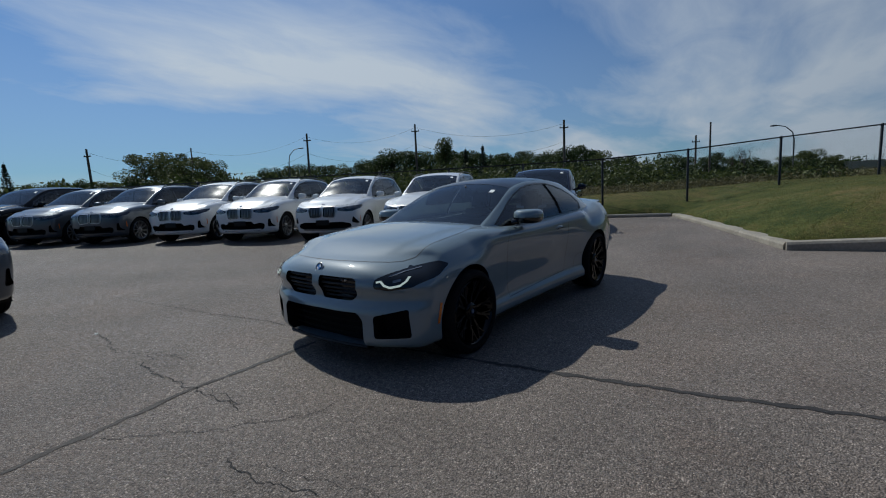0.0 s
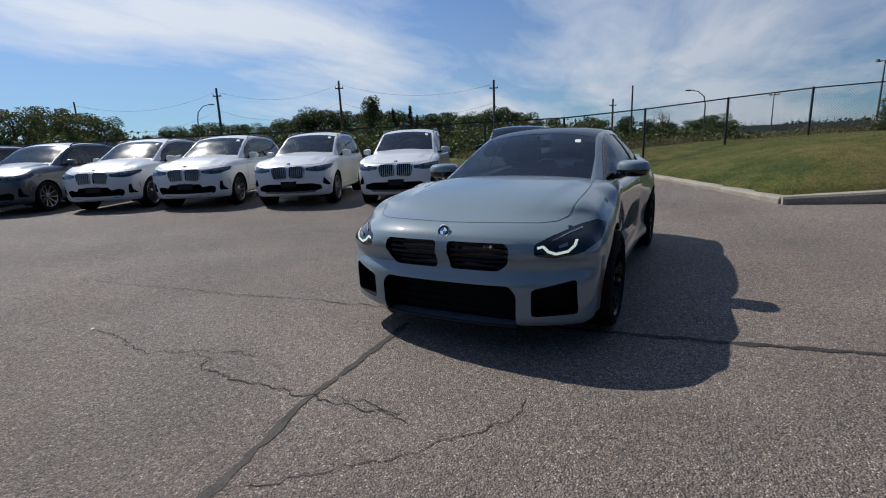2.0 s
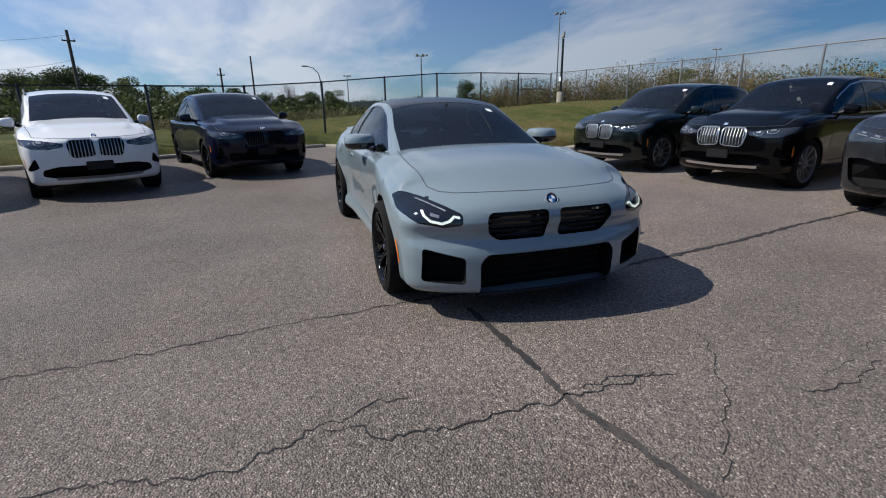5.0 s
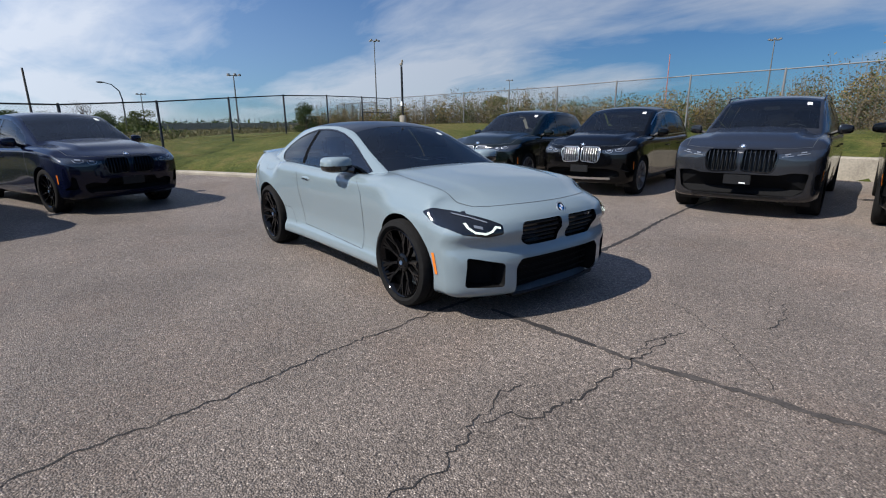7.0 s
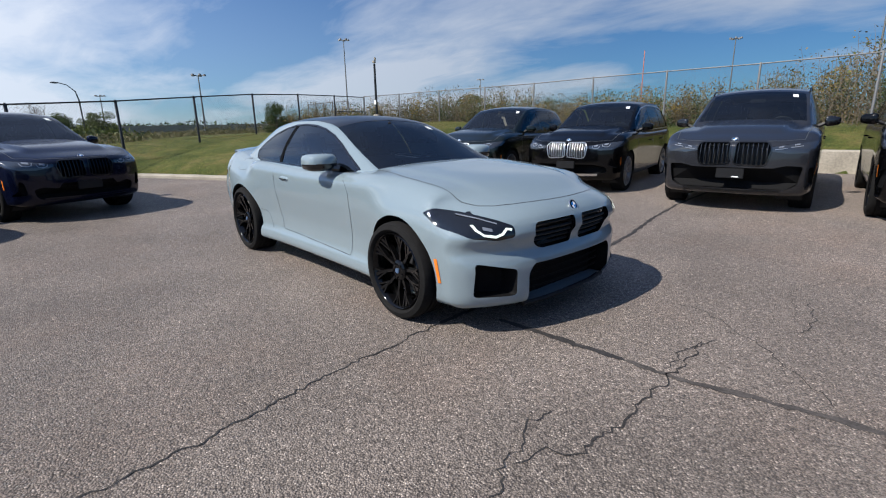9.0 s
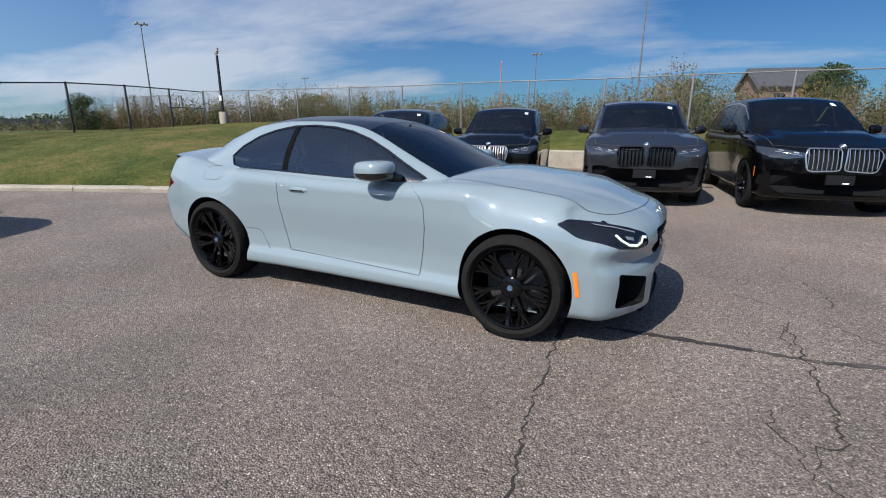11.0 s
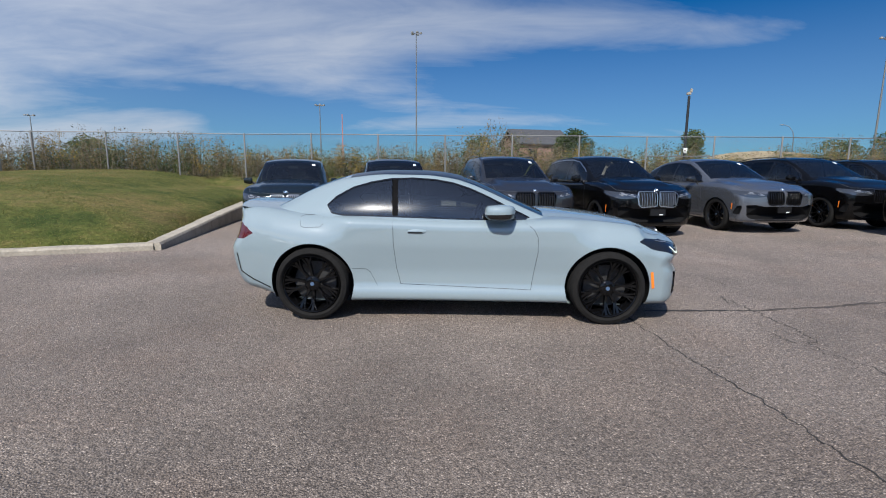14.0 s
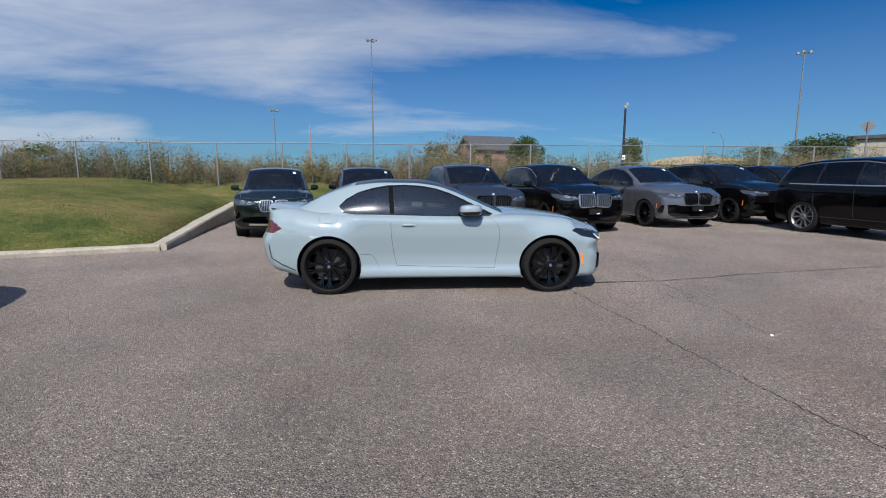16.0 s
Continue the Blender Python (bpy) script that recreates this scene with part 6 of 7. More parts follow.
X3, X5 = suv_spec(), suv_spec(4.94, 2.0, 1.765, 2.975, tyre=0.275)
X7 = suv_spec(5.15, 2.0, 1.81, 3.105, tyre=0.285)
X3W = suv_spec(4.60, 1.82, 1.63, 2.80)
X1 = suv_spec(4.50, 1.845, 1.64, 2.692)
X4 = suv_spec(4.75, 1.92, 1.62, 2.864, coupe=True)
X6 = suv_spec(4.96, 2.0, 1.70, 2.972, coupe=True, tyre=0.275)
ROW = "cars parked along the west kerb"
sport_white = suv(X3W, at(-2.02, -8.52, 27, X3W), WHITE, "white sport utility car with black bumper insert", ROW, rails=STEEL)
copy_thing(sport_white, at(-1.17, -10.52, 28, X3W))
plain_white = suv(X3W, at(-2.93, -6.33, 26, X3W), WHITE, "white sport utility car with silver roof rails", ROW, sport=False, skid=STEEL, rails=STEEL)
copy_thing(plain_white, at(-3.78, -4.12, 23, X3W))
grey = suv(X3W, at(0.02, -12.75, 29, X3W), GREY_BLUE, "dark blue-grey sport utility car with silver wheels", ROW, rails=GLOSS_BLACK)
copy_thing(grey, at(1.05, -14.85, 29, X3W))
black_row = suv(X5, at(2.1, -17.1, 30, X5), BLACK_PAINT, "black sport utility car at the row's end", ROW, kidney=(0.03, 0.42, 0.635, 0.925))
suv(X4, at(-5.12, -1.78, 20, X4), NAVY, "dark navy coupe-backed sport utility car with black grille", ROW, grille=GLOSS_BLACK, rim=BLACK_RIM, style="five", kidney=(0.03, 0.385, 0.65, 0.91))
ROW2 = "cars parked along the north kerb"
suv(X1, at(-3.5, 4.4, -76, X1), DEEP_GREEN, "very dark green compact sport utility car with chrome grille", ROW2, sport=False, skid=CHROME, kidney=(0.03, 0.33, 0.65, 0.90))
suv(X3, at(-1.2, 4.98, -78, X3), BLACK_PAINT, "black sport utility car with bright silver kidney grille", ROW2, sport=False, skid=CHROME, trim=CHROME)
suv(X5, at(1.60, 4.82, -80, X5), GRAPHITE, "graphite grey large sport utility car with black grille", ROW2, grille=GLOSS_BLACK, rim=BLACK_RIM, style="five", kidney=(0.03, 0.43, 0.635, 0.925), rails=GLOSS_BLACK, mirrors=GLOSS_BLACK)
chrome_black = suv(X5, at(4.12, 4.9, -80, X5), BLACK_PAINT, "black large sport utility car with wide chrome grille", ROW2, rim=BLACK_RIM, style="five", kidney=(0.03, 0.43, 0.635, 0.925), trim=CHROME)
suv(X6, at(7.15, 5.6, -80, X6), BRUSHED, "matt grey coupe-backed sport utility car with black grilles", ROW2, grille=GLOSS_BLACK, rim=BLACK_RIM, style="five", kidney=(0.03, 0.41, 0.64, 0.915), mirrors=GLOSS_BLACK)
all_black = suv(X5, at(10.1, 6.4, -82, X5), BLACK_PAINT, "black large sport utility car with black wheels", ROW2, grille=GLOSS_BLACK, rim=BLACK_RIM, style="five", kidney=(0.03, 0.43, 0.635, 0.925), rails=GLOSS_BLACK)
tagged(copy_thing(all_black, at(13.4, 8.0, -82, X5)), "black large sport utility car parked behind another")
side_black = suv(X7, pose(10.50, 3.36, 0.07, 0, 0, -82), BLACK_PAINT, "black three-row sport utility car with silver wheels standing in the lane", "", kidney=(0.03, 0.43, 0.635, 0.925), trim=CHROME)
tagged(copy_thing(grey, at(3.98, -3.87, 100, X3W)), "blue-grey sport utility car standing alone in the lot")

# ---- fences ----
def fence(name, label, path, spacing, height, mat, wire_mat, post_r, wire_r, phase=0.0, level=None, braced=()):
    """A chain-link fence along a path on the slope: posts, top rail and netting."""
    root = thing(name, pose(0, 0, 0), label, "fence")
    pts = [Vector(p) for p in path]
    cum = [0.0]
    for a, b in zip(pts, pts[1:]):
        cum.append(cum[-1] + (b - a).length)

    def along(s):
        for k in range(len(pts) - 1):
            if s <= cum[k + 1] or k == len(pts) - 2:
                return pts[k].lerp(pts[k + 1], (s - cum[k]) / (cum[k + 1] - cum[k]))
    total = cum[-1]
    # heights follow the ground, smoothed
    top = lambda s: np.mean([hill(*along(min(max(s + d, 0), total))[:2]) for d in (-3, -1.5, 0, 1.5, 3)]) + height(along(s))
    if level:
        top = lambda s: level + 0.012 * math.sin(s * 1.7)
    stations = [phase + spacing * k for k in range(int((total - phase) / spacing) + 1)]
    for s in stations:
        p = along(s)
        z0, z1 = hill(p.x, p.y) - 0.2, top(s)
        bm = bmesh.new()
        tube(bm, [(0, 0, z0), (0, 0, z1), (0, 0, z1 + 0.03)], [post_r, post_r, post_r * 0.5], 8)
        ob = part("post", bm, mat, root, smooth=50)
        ob.location = (p.x, p.y, 0)
    for a, b in zip(stations, stations[1:]):
        bm = bmesh.new()
        pa, pb = along(a), along(b)
        tube(bm, [(pa.x, pa.y, top(a) - 0.01), (pb.x, pb.y, top(b) - 0.01)], post_r * 0.62, 6)
        part("top_rail", bm, mat, root, smooth=50)
    for k in braced:
        a, b = stations[k], stations[k + 1]
        pa, pb = along(a), along(b)
        bm = bmesh.new()
        tube(bm, [(pa.x, pa.y, top(a) - 0.72), (pb.x, pb.y, top(b) - 0.72)], post_r * 0.62, 6)
        part("brace_rail", bm, mat, root, smooth=50)
    # netting: crossing wires, one joined piece
    verts, faces = [], []

    def wire(p, q, r):
        d = (q - p).normalized()
        u = d.orthogonal().normalized()
        w = d.cross(u)
        n0 = len(verts)
        for c in (p, q):
            for k in range(3):
                a = 2 * math.pi * k / 3
                verts.append(c + (u * math.cos(a) + w * math.sin(a)) * r)
        for k in range(3):
            faces.append((n0 + k, n0 + (k + 1) % 3, n0 + 3 + (k + 1) % 3, n0 + 3 + k))
    cell = 0.085
    for a, b in zip(stations, stations[1:]):
        pa, pb = along(a), along(b)
        h = 0.5 * (top(a) + top(b)) - 0.5 * (hill(pa.x, pa.y) + hill(pb.x, pb.y)) - 0.03
        span = b - a
        for lean in (-1, 1):
            s = a - h
            while s < b + h:
                t0, t1 = (s, s + lean * h)
                lo_s, hi_s = (t0, t1)
                # clip the slanting wire to this bay
                f0, f1 = 0.0, 1.0
                dx = hi_s - lo_s
                for lim, sign in ((a, 1), (b, -1)):
                    if dx != 0:
                        f = (lim - lo_s) / dx
                        if dx * sign > 0:
                            f0 = max(f0, f)
                        else:
                            f1 = min(f1, f)
                if f1 - f0 > 0.02:
                    ends = []
                    for f in (f0, f1):
                        ss = lo_s + dx * f
                        t = (ss - a) / span
                        p = pa.lerp(pb, t)
                        zb = hill(pa.x, pa.y) * (1 - t) + hill(pb.x, pb.y) * t + 0.02
                        zt = top(a) * (1 - t) + top(b) * t - 0.02
                        ends.append(Vector((p.x, p.y, zb + (zt - zb) * f)))
                    wire(ends[0], ends[1], wire_r)
                s += cell
    me = bpy.data.meshes.new("netting")
    me.from_pydata(verts, [], faces)
    me.materials.append(wire_mat)
    net = new("netting", me)
    net.parent = root
    tagged(net, "chain-link netting", kind="stuff")
    return root


fence("black_chain_fence", "black chain-link fence along the grass slope", [F0 - FDIR * 10.36, F0 + FDIR * 45.5], 2.59,
      lambda p: 1.52, BLACK_METAL, BLACK_METAL, 0.036, 0.0018, braced=(0,))
fence("grey_chain_fence", "galvanised grey chain-link fence before the thicket", [CORNER, Vector((-10.6, 12.8, 0)), Vector((4.0, 13.2, 0)), Vector((34.0, 13.9, 0))], 2.5,
      None, STEEL, STEEL, 0.03, 0.0017, level=2.76, braced=(0, 10))

_e = Vector((4.33, -2.78, 0))
_side = [_e + Vector((math.cos(radians(a)), math.sin(radians(a)), 0)) * d for a, d in ((153.1, 33.0), (150.4, 29.0), (147.4, 27.5))]
fence("grey_side_fence", "galvanised chain-link enclosure beyond the fence corner", _side, 1.35, lambda p: 2.62 - hill(p.x, p.y), STEEL, STEEL, 0.035, 0.0022)


# ---- lamps and poles ----
def lot_lamp(x, y, top, lean=0.0):
    z = hill(x, y)
    root = thing("lot_lamp", pose(x, y, z), "black steel lamp post on a white concrete base", "lamp post", "lamps of the lot")
    bm = bmesh.new()
    tube(bm, [(0, 0, -0.2), (0, 0, 0.5), (0, 0, 0.54)], [0.17, 0.17, 0.14], 16)
    part("base", bm, CONCRETE, root, "pale concrete base", smooth=50)
    bm = bmesh.new()
    tube(bm, [(0, 0, 0.54), (0, 0, top - z - 0.15)], [0.06, 0.05], 8)
    part("pole", bm, BLACK_METAL, root, smooth=50)
    bm = bmesh.new()
    box(bm, -0.10, 0.06, -0.06, 0.06, top - z - 0.12, top - z, 0.025)
    box(bm, 0.03, 0.11, -0.04, 0.04, top - z - 0.02, top - z + 0.14, 0.02)
    part("lamp_head", bm, CONCRETE, root, "pale lamp head", smooth=40)
    bm = bmesh.new()
    box(bm, -0.075, 0.075, -0.07, -0.055, 1.0, 1.2, 0.005)
    part("notice", bm, STICKER, root, "small white notice")
    return root


lot_lamp(-16.0, 11.05, 4.25)
lot_lamp(9.1, 14.9, 4.6)
EYE_A, EYE_C = Vector((4.47, 3.17, 0)), Vector((-0.32, -6.65, 0))


def off(eye, az, far):
    az += 2.3 if eye is EYE_A else 0.0
    return eye + Vector((math.cos(radians(az)), math.sin(radians(az)), 0)) * far


def mast(p, top, label="tall grey highway light mast"):
    """A tall lighting mast with a crown of floodlights."""
    z = hill(p.x, p.y) if abs(p.x) < 30 else 0.5
    root = thing("light_mast", pose(p.x, p.y, z), label, "light mast", "highway masts")
    bm = bmesh.new()
    tube(bm, [(0, 0, -0.5), (0, 0, top * 0.5), (0, 0, top - z)], [0.18, 0.13, 0.08], 8)
    part("pole", bm, STEEL, root, smooth=50)
    for k in range(5):
        a = 2 * math.pi * k / 5
        bm = bmesh.new()
        c, s = math.cos(a), math.sin(a)
        tube(bm, [(0, 0, top - z - 0.1), (c * 0.8, s * 0.8, top - z)], 0.05, 5)
        part("bracket", bm, STEEL, root)
        bm = bmesh.new()
        g = bmesh.ops.create_cone(bm, cap_ends=True, segments=8, radius1=0.30, radius2=0.2, depth=0.3, matrix=Matrix.Translation((c * 0.95, s * 0.95, top - z + 0.05)))
        part("floodlight", bm, STEEL, root)
    return root


for az, far, el in ((94.8, 105, 14.9), (105.6, 118, 7.2), (50.9, 105, 11.3)):
    mast(off(EYE_C, az, far), 1.4 + far * math.tan(radians(el)))
for az, far, el in ((148.7, 110, 8.9), (163.6, 93, 5.15), (133.6, 160, 4.7), (172.2, 150, 3.1)):
    mast(off(Vector((4.33, -2.78, 0)), az, far), 1.4 + far * math.tan(radians(el)))


def utility_pole(p, top, lean=0.0, arms=1):
    root = thing("utility_pole", pose(p.x, p.y, 0, 0, lean, 25), "weathered wooden utility pole with cross-arm", "utility pole", "utility poles")
    bm = bmesh.new()
    tube(bm, [(0, 0, -0.5), (0, 0, top)], [0.14, 0.09] if arms else [0.09, 0.06], 8)
    part("pole", bm, WOOD, root, smooth=50)
    for k in range(arms):
        bm = bmesh.new()
        box(bm, -0.05, 0.05, -0.38, 0.38, top - 0.72 - 0.9 * k, top - 0.63 - 0.9 * k)
        arm = part("cross_arm", bm, WOOD, root)
        for y in (-0.33, 0.33):
            bm = bmesh.new()
            tube(bm, [(0, y, top - 0.63 - 0.9 * k), (0, y, top - 0.5 - 0.9 * k)], [0.03, 0.02], 6)
            part("insulator", bm, STEEL, arm)
    return p, top


POLES = [utility_pole(off(EYE_A, az, far), 1.37 + far * math.tan(radians(el)), lean, arms) for az, far, el, lean, arms in (
    (251.4, 56, 4.8, 1, 1), (242.6, 54, 4.9, 0, 0), (230.8, 50, 6.3, -1, 1), (218.4, 48, 7.0, 0, 1), (201.3, 45, 6.5, 2, 1), (186.6, 42, 5.0, 0, 0), (187.9, 58, 3.8, 0, 1))]


def wires(a, b, drop, sag):
    bm = bmesh.new()
    pts = []
    for k in range(13):
        t = k / 12
        p = a[0].lerp(b[0], t)
        pts.append((p.x, p.y, (a[1] - drop) * (1 - t) + (b[1] - drop) * t - sag * 4 * t * (1 - t)))
    tube(bm, pts, 0.008, 4)
    tagged(part("power_line", bm, BLACK_METAL), "thin black power line strung between poles", "cable", "power lines")


for a, b in zip(POLES[:5], POLES[1:5]):
    wires(a, b, 0.3, 1.0)
    wires(a, b, 1.9, 1.2)


def street_lamp(p, top, yaw):
    root = thing("street_lamp", pose(p.x, p.y, 0, 0, 0, yaw), "grey street lamp with a curved arm", "street lamp", "street lamps")
    bm = bmesh.new()
    tube(bm, [(0, 0, -0.5), (0, 0, top * 0.75), (0.12, 0, top * 0.88), (0.55, 0, top * 0.97), (1.1, 0, top)], [0.07, 0.05, 0.04, 0.03, 0.03], 8)
    part("pole", bm, STEEL, root, smooth=60)
    bm = bmesh.new()
    bmesh.ops.create_uvsphere(bm, u_segments=12, v_segments=8, radius=1, matrix=Matrix.LocRotScale((1.25, 0, top - 0.02), None, (0.26, 0.1, 0.06)))
    part("lamp_head", bm, STEEL, root, smooth=60)


street_lamp(off(EYE_A, 232.9, 48), 1.37 + 48 * math.tan(radians(4.7)), 130)
street_lamp(off(EYE_A, 179.6, 42), 1.37 + 42 * math.tan(radians(4.1)), -70)
street_lamp(off(EYE_C, 56.8, 70), 1.4 + 70 * math.tan(radians(4.6)), 160)
bm = bmesh.new()
tube(bm, [(-4.9, 15.2, 0.8), (-4.9, 15.2, 3.75)], [0.022, 0.016], 6)
tagged(part("marker_pole", bm, material("faded_red_paint", (0.45, 0.16, 0.11), 0.7, 0, 10, 0.2)), "thin faded red marker pole behind the fence", "pole")

# ---- house and distant road ----
BRICK = material("red_brick", (0.22, 0.125, 0.10), 0.9, 0, 3, 0.3)
SHINGLE = material("dark_shingles", (0.05, 0.052, 0.058), 0.9, 0, 4, 0.4)
TRIM_WHITE = material("white_fascia", (0.7, 0.7, 0.68), 0.6, 0, 5, 0.1)


def house(p, yaw, eave, ridge, long, wide):
    root = thing("house", pose(p.x, p.y, 0, 0, 0, yaw), "brick house with a dark shingle gable roof", "house")
    bm = bmesh.new()
    l, w = long / 2, wide / 2
    v = [bm.verts.new(c) for c in ((-l, -w, 0), (l, -w, 0), (l, w, 0), (-l, w, 0), (-l, -w, eave), (l, -w, eave), (l, w, eave), (-l, w, eave), (-l, 0, ridge), (l, 0, ridge))]
    for f in ((0, 1, 5, 4), (2, 3, 7, 6), (1, 2, 6, 9, 5), (3, 0, 4, 8, 7)):
        bm.faces.new([v[i] for i in f])
    part("wall", bm, BRICK, root, "red brick wall with gables")
    for s in (-1, 1):
        bm = bmesh.new()
        a = Vector((-l - 0.3, 0, ridge + 0.08)); b = Vector((l + 0.3, 0, ridge + 0.08))
        c = Vector((l + 0.3, s * (w + 0.35), eave - 0.12)); d = Vector((-l - 0.3, s * (w + 0.35), eave - 0.12))
        extrude_poly(bm, [a, b, c, d], (0, 0, 0.12))
        bmesh.ops.recalc_face_normals(bm, faces=bm.faces[:])
        part("roof", bm, SHINGLE, root, "dark shingle roof slope")
        for x in (-l - 0.32, l + 0.30):
            bm = bmesh.new()
            extrude_poly(bm, [Vector((x, 0, ridge + 0.1)), Vector((x, 0, ridge - 0.12)), Vector((x, s * (w + 0.35), eave - 0.32)), Vector((x, s * (w + 0.35), eave - 0.1))], (0.05, 0, 0))
            part("fascia", bm, STEEL, root, "grey gable fascia")
    for x in (-l * 0.5, l * 0.5):
        bm = bmesh.new()
        box(bm, x - 0.5, x + 0.5, -w - 0.03, -w + 0.05, eave - 1.9, eave - 0.6)
        win = part("window", bm, DARK_GLASS, root)
        bm = bmesh.new()
        box(bm, x - 0.6, x + 0.6, -w - 0.08, -w - 0.02, eave - 2.0, eave - 1.9)
        part("sill", bm, TRIM_WHITE, win)


h0 = off(EYE_C, 81.3, 60)
house(h0, 14, 4.6, 6.2, 6.0, 6.5)


def roadside():
    # a low concrete parapet of the far road, and the brown hall roof beyond the thicket
    bm = bmesh.new()
    a, b = off(EYE_A, 180.0, 150), off(EYE_A, 150, 170)
    d = (b - a).normalized()
    n = 14
    root = thing("road_parapet", pose(0, 0, 0), "pale concrete parapet of a distant road", "parapet")
    for k in range(n):
        p, q = a.lerp(b, k / n), a.lerp(b, (k + 0.985) / n)
        bm = bmesh.new()
        w = Vector((-d.y, d.x, 0)) * 0.3
        extrude_poly(bm, [p - w, q - w, q + w, p + w], (0, 0, 2.3))
        part("panel", bm, CONCRETE, root)
    for k in range(60):
        p = a.lerp(b, (k + 0.5) / 60)
        bm = bmesh.new()
        tube(bm, [(p.x, p.y, 2.3), (p.x, p.y, 3.7)], 0.06, 5)
        part("rail_post", bm, STEEL, root)
    c = off(EYE_C, 59.2, 120)
    root = thing("hall", pose(c.x, c.y, 0, 0, 0, 330), "distant hall with a shallow curved tan roof", "building")
    bm = bmesh.new()
    prof = [(9 * math.cos(t), 4.0 + 1.7 * math.sin(t)) for t in [math.pi * k / 14 for k in range(15)]]
    vs = [[bm.verts.new((x, y, z)) for x, z in prof] for y in (-10, 10)]
    for k in range(14):
        bm.faces.new((vs[0][k], vs[0][k + 1], vs[1][k + 1], vs[1][k]))
    for y in (0, 1):
        bm.faces.new(vs[y])
    bmesh.ops.recalc_face_normals(bm, faces=bm.faces[:])
    part("roof", bm, material("tan_sheet_roof", (0.32, 0.26, 0.17), 0.6, 0, 1, 0.15), root, "curved tan roof", smooth=40)
    bm = bmesh.new()
    box(bm, -8.8, 8.8, -9.8, 9.8, 0, 4.1)
    part("wall", bm, CONCRETE, root)


roadside()
b0 = off(EYE_C, 42.2, 70)
bm = bmesh.new()
box(bm, -6, 6, -5, 5, 0, 5.2)
shed = thing("far_building", pose(b0.x, b0.y, 0, 0, 0, 40), "grey flat-roofed building beyond the thicket", "building")
part("wall", bm, CONCRETE, shed)
bm = bmesh.new()
box(bm, -6.3, 6.3, -5.3, 5.3, 5.2, 5.6, 0.05)
part("roof", bm, SHINGLE, shed, "dark flat roof edge")
sg = off(EYE_C, 45.8, 27)
root = thing("road_sign", pose(sg.x, sg.y, 0.8, 0, 0, 135), "diamond-shaped grey sign on a thin post, seen from behind", "sign")
bm = bmesh.new()
tube(bm, [(0, 0, -0.5), (0, 0, 2.9)], 0.03, 6)
part("post", bm, STEEL, root)
bm = bmesh.new()
box(bm, -0.19, 0.19, -0.01, 0.01, -0.19, 0.19)
pl = part("plate", bm, STEEL, root, "diamond sign plate")
pl.matrix_basis = pose(0, -0.04, 2.75, 0, 45, 0)


# ---- trees and thicket ----
def leaf_cloud(rnd, verts, faces, centre, radii, count, size, flat=0.5):
    """Many small bent leaf sprays through a lumpy volume."""
    for _ in range(count):
        while True:
            p = Vector((rnd.uniform(-1, 1), rnd.uniform(-1, 1), rnd.uniform(-1, 1)))
            if 0.25 < p.length < 1.0:
                break
        p = Vector(centre) + Vector((p.x * radii[0], p.y * radii[1], p.z * radii[2]))
        n = Vector((rnd.gauss(0, 1), rnd.gauss(0, 1), rnd.gauss(0.6, 1))).normalized()
        u = n.orthogonal().normalized()
        a = rnd.uniform(0, 6.28)
        w = n.cross(u)
        u, w = u * math.cos(a) + w * math.sin(a), w * math.cos(a) - u * math.sin(a)
        s = size * rnd.uniform(0.6, 1.35)
        n0 = len(verts)
        verts += [p - u * s, p + w * s * flat + n * s * 0.12, p + u * s, p - w * s * flat - n * s * 0.12]
        faces.append((n0, n0 + 1, n0 + 2, n0 + 3))


def from_lists(name, verts, faces, mat, parent=None):
    me = bpy.data.meshes.new(name)
    me.from_pydata([tuple(v) for v in verts], [], faces)
    me.materials.append(mat)
    ob = new(name, me)
    if parent:
        ob.parent = parent
    return ob


LEAF_A = leaf_material("summer_leaves", (0.022, 0.042, 0.012), (0.075, 0.105, 0.030))
LEAF_B = leaf_material("light_leaves", (0.04, 0.06, 0.018), (0.13, 0.15, 0.05))
LEAF_C = leaf_material("spruce_needles", (0.012, 0.026, 0.014), (0.035, 0.055, 0.028), 0.1)
LEAF_D = leaf_material("thicket_leaves", (0.055, 0.048, 0.022), (0.25, 0.185, 0.085), 0.35)
LEAF_E = leaf_material("goldenrod_plumes", (0.22, 0.145, 0.028), (0.38, 0.26, 0.05))
LEAF_F = leaf_material("green_bush_leaves", (0.03, 0.05, 0.014), (0.12, 0.14, 0.04))
STALK = material("dry_stalks", (0.17, 0.13, 0.085), 0.9, 0, 12, 0.35)


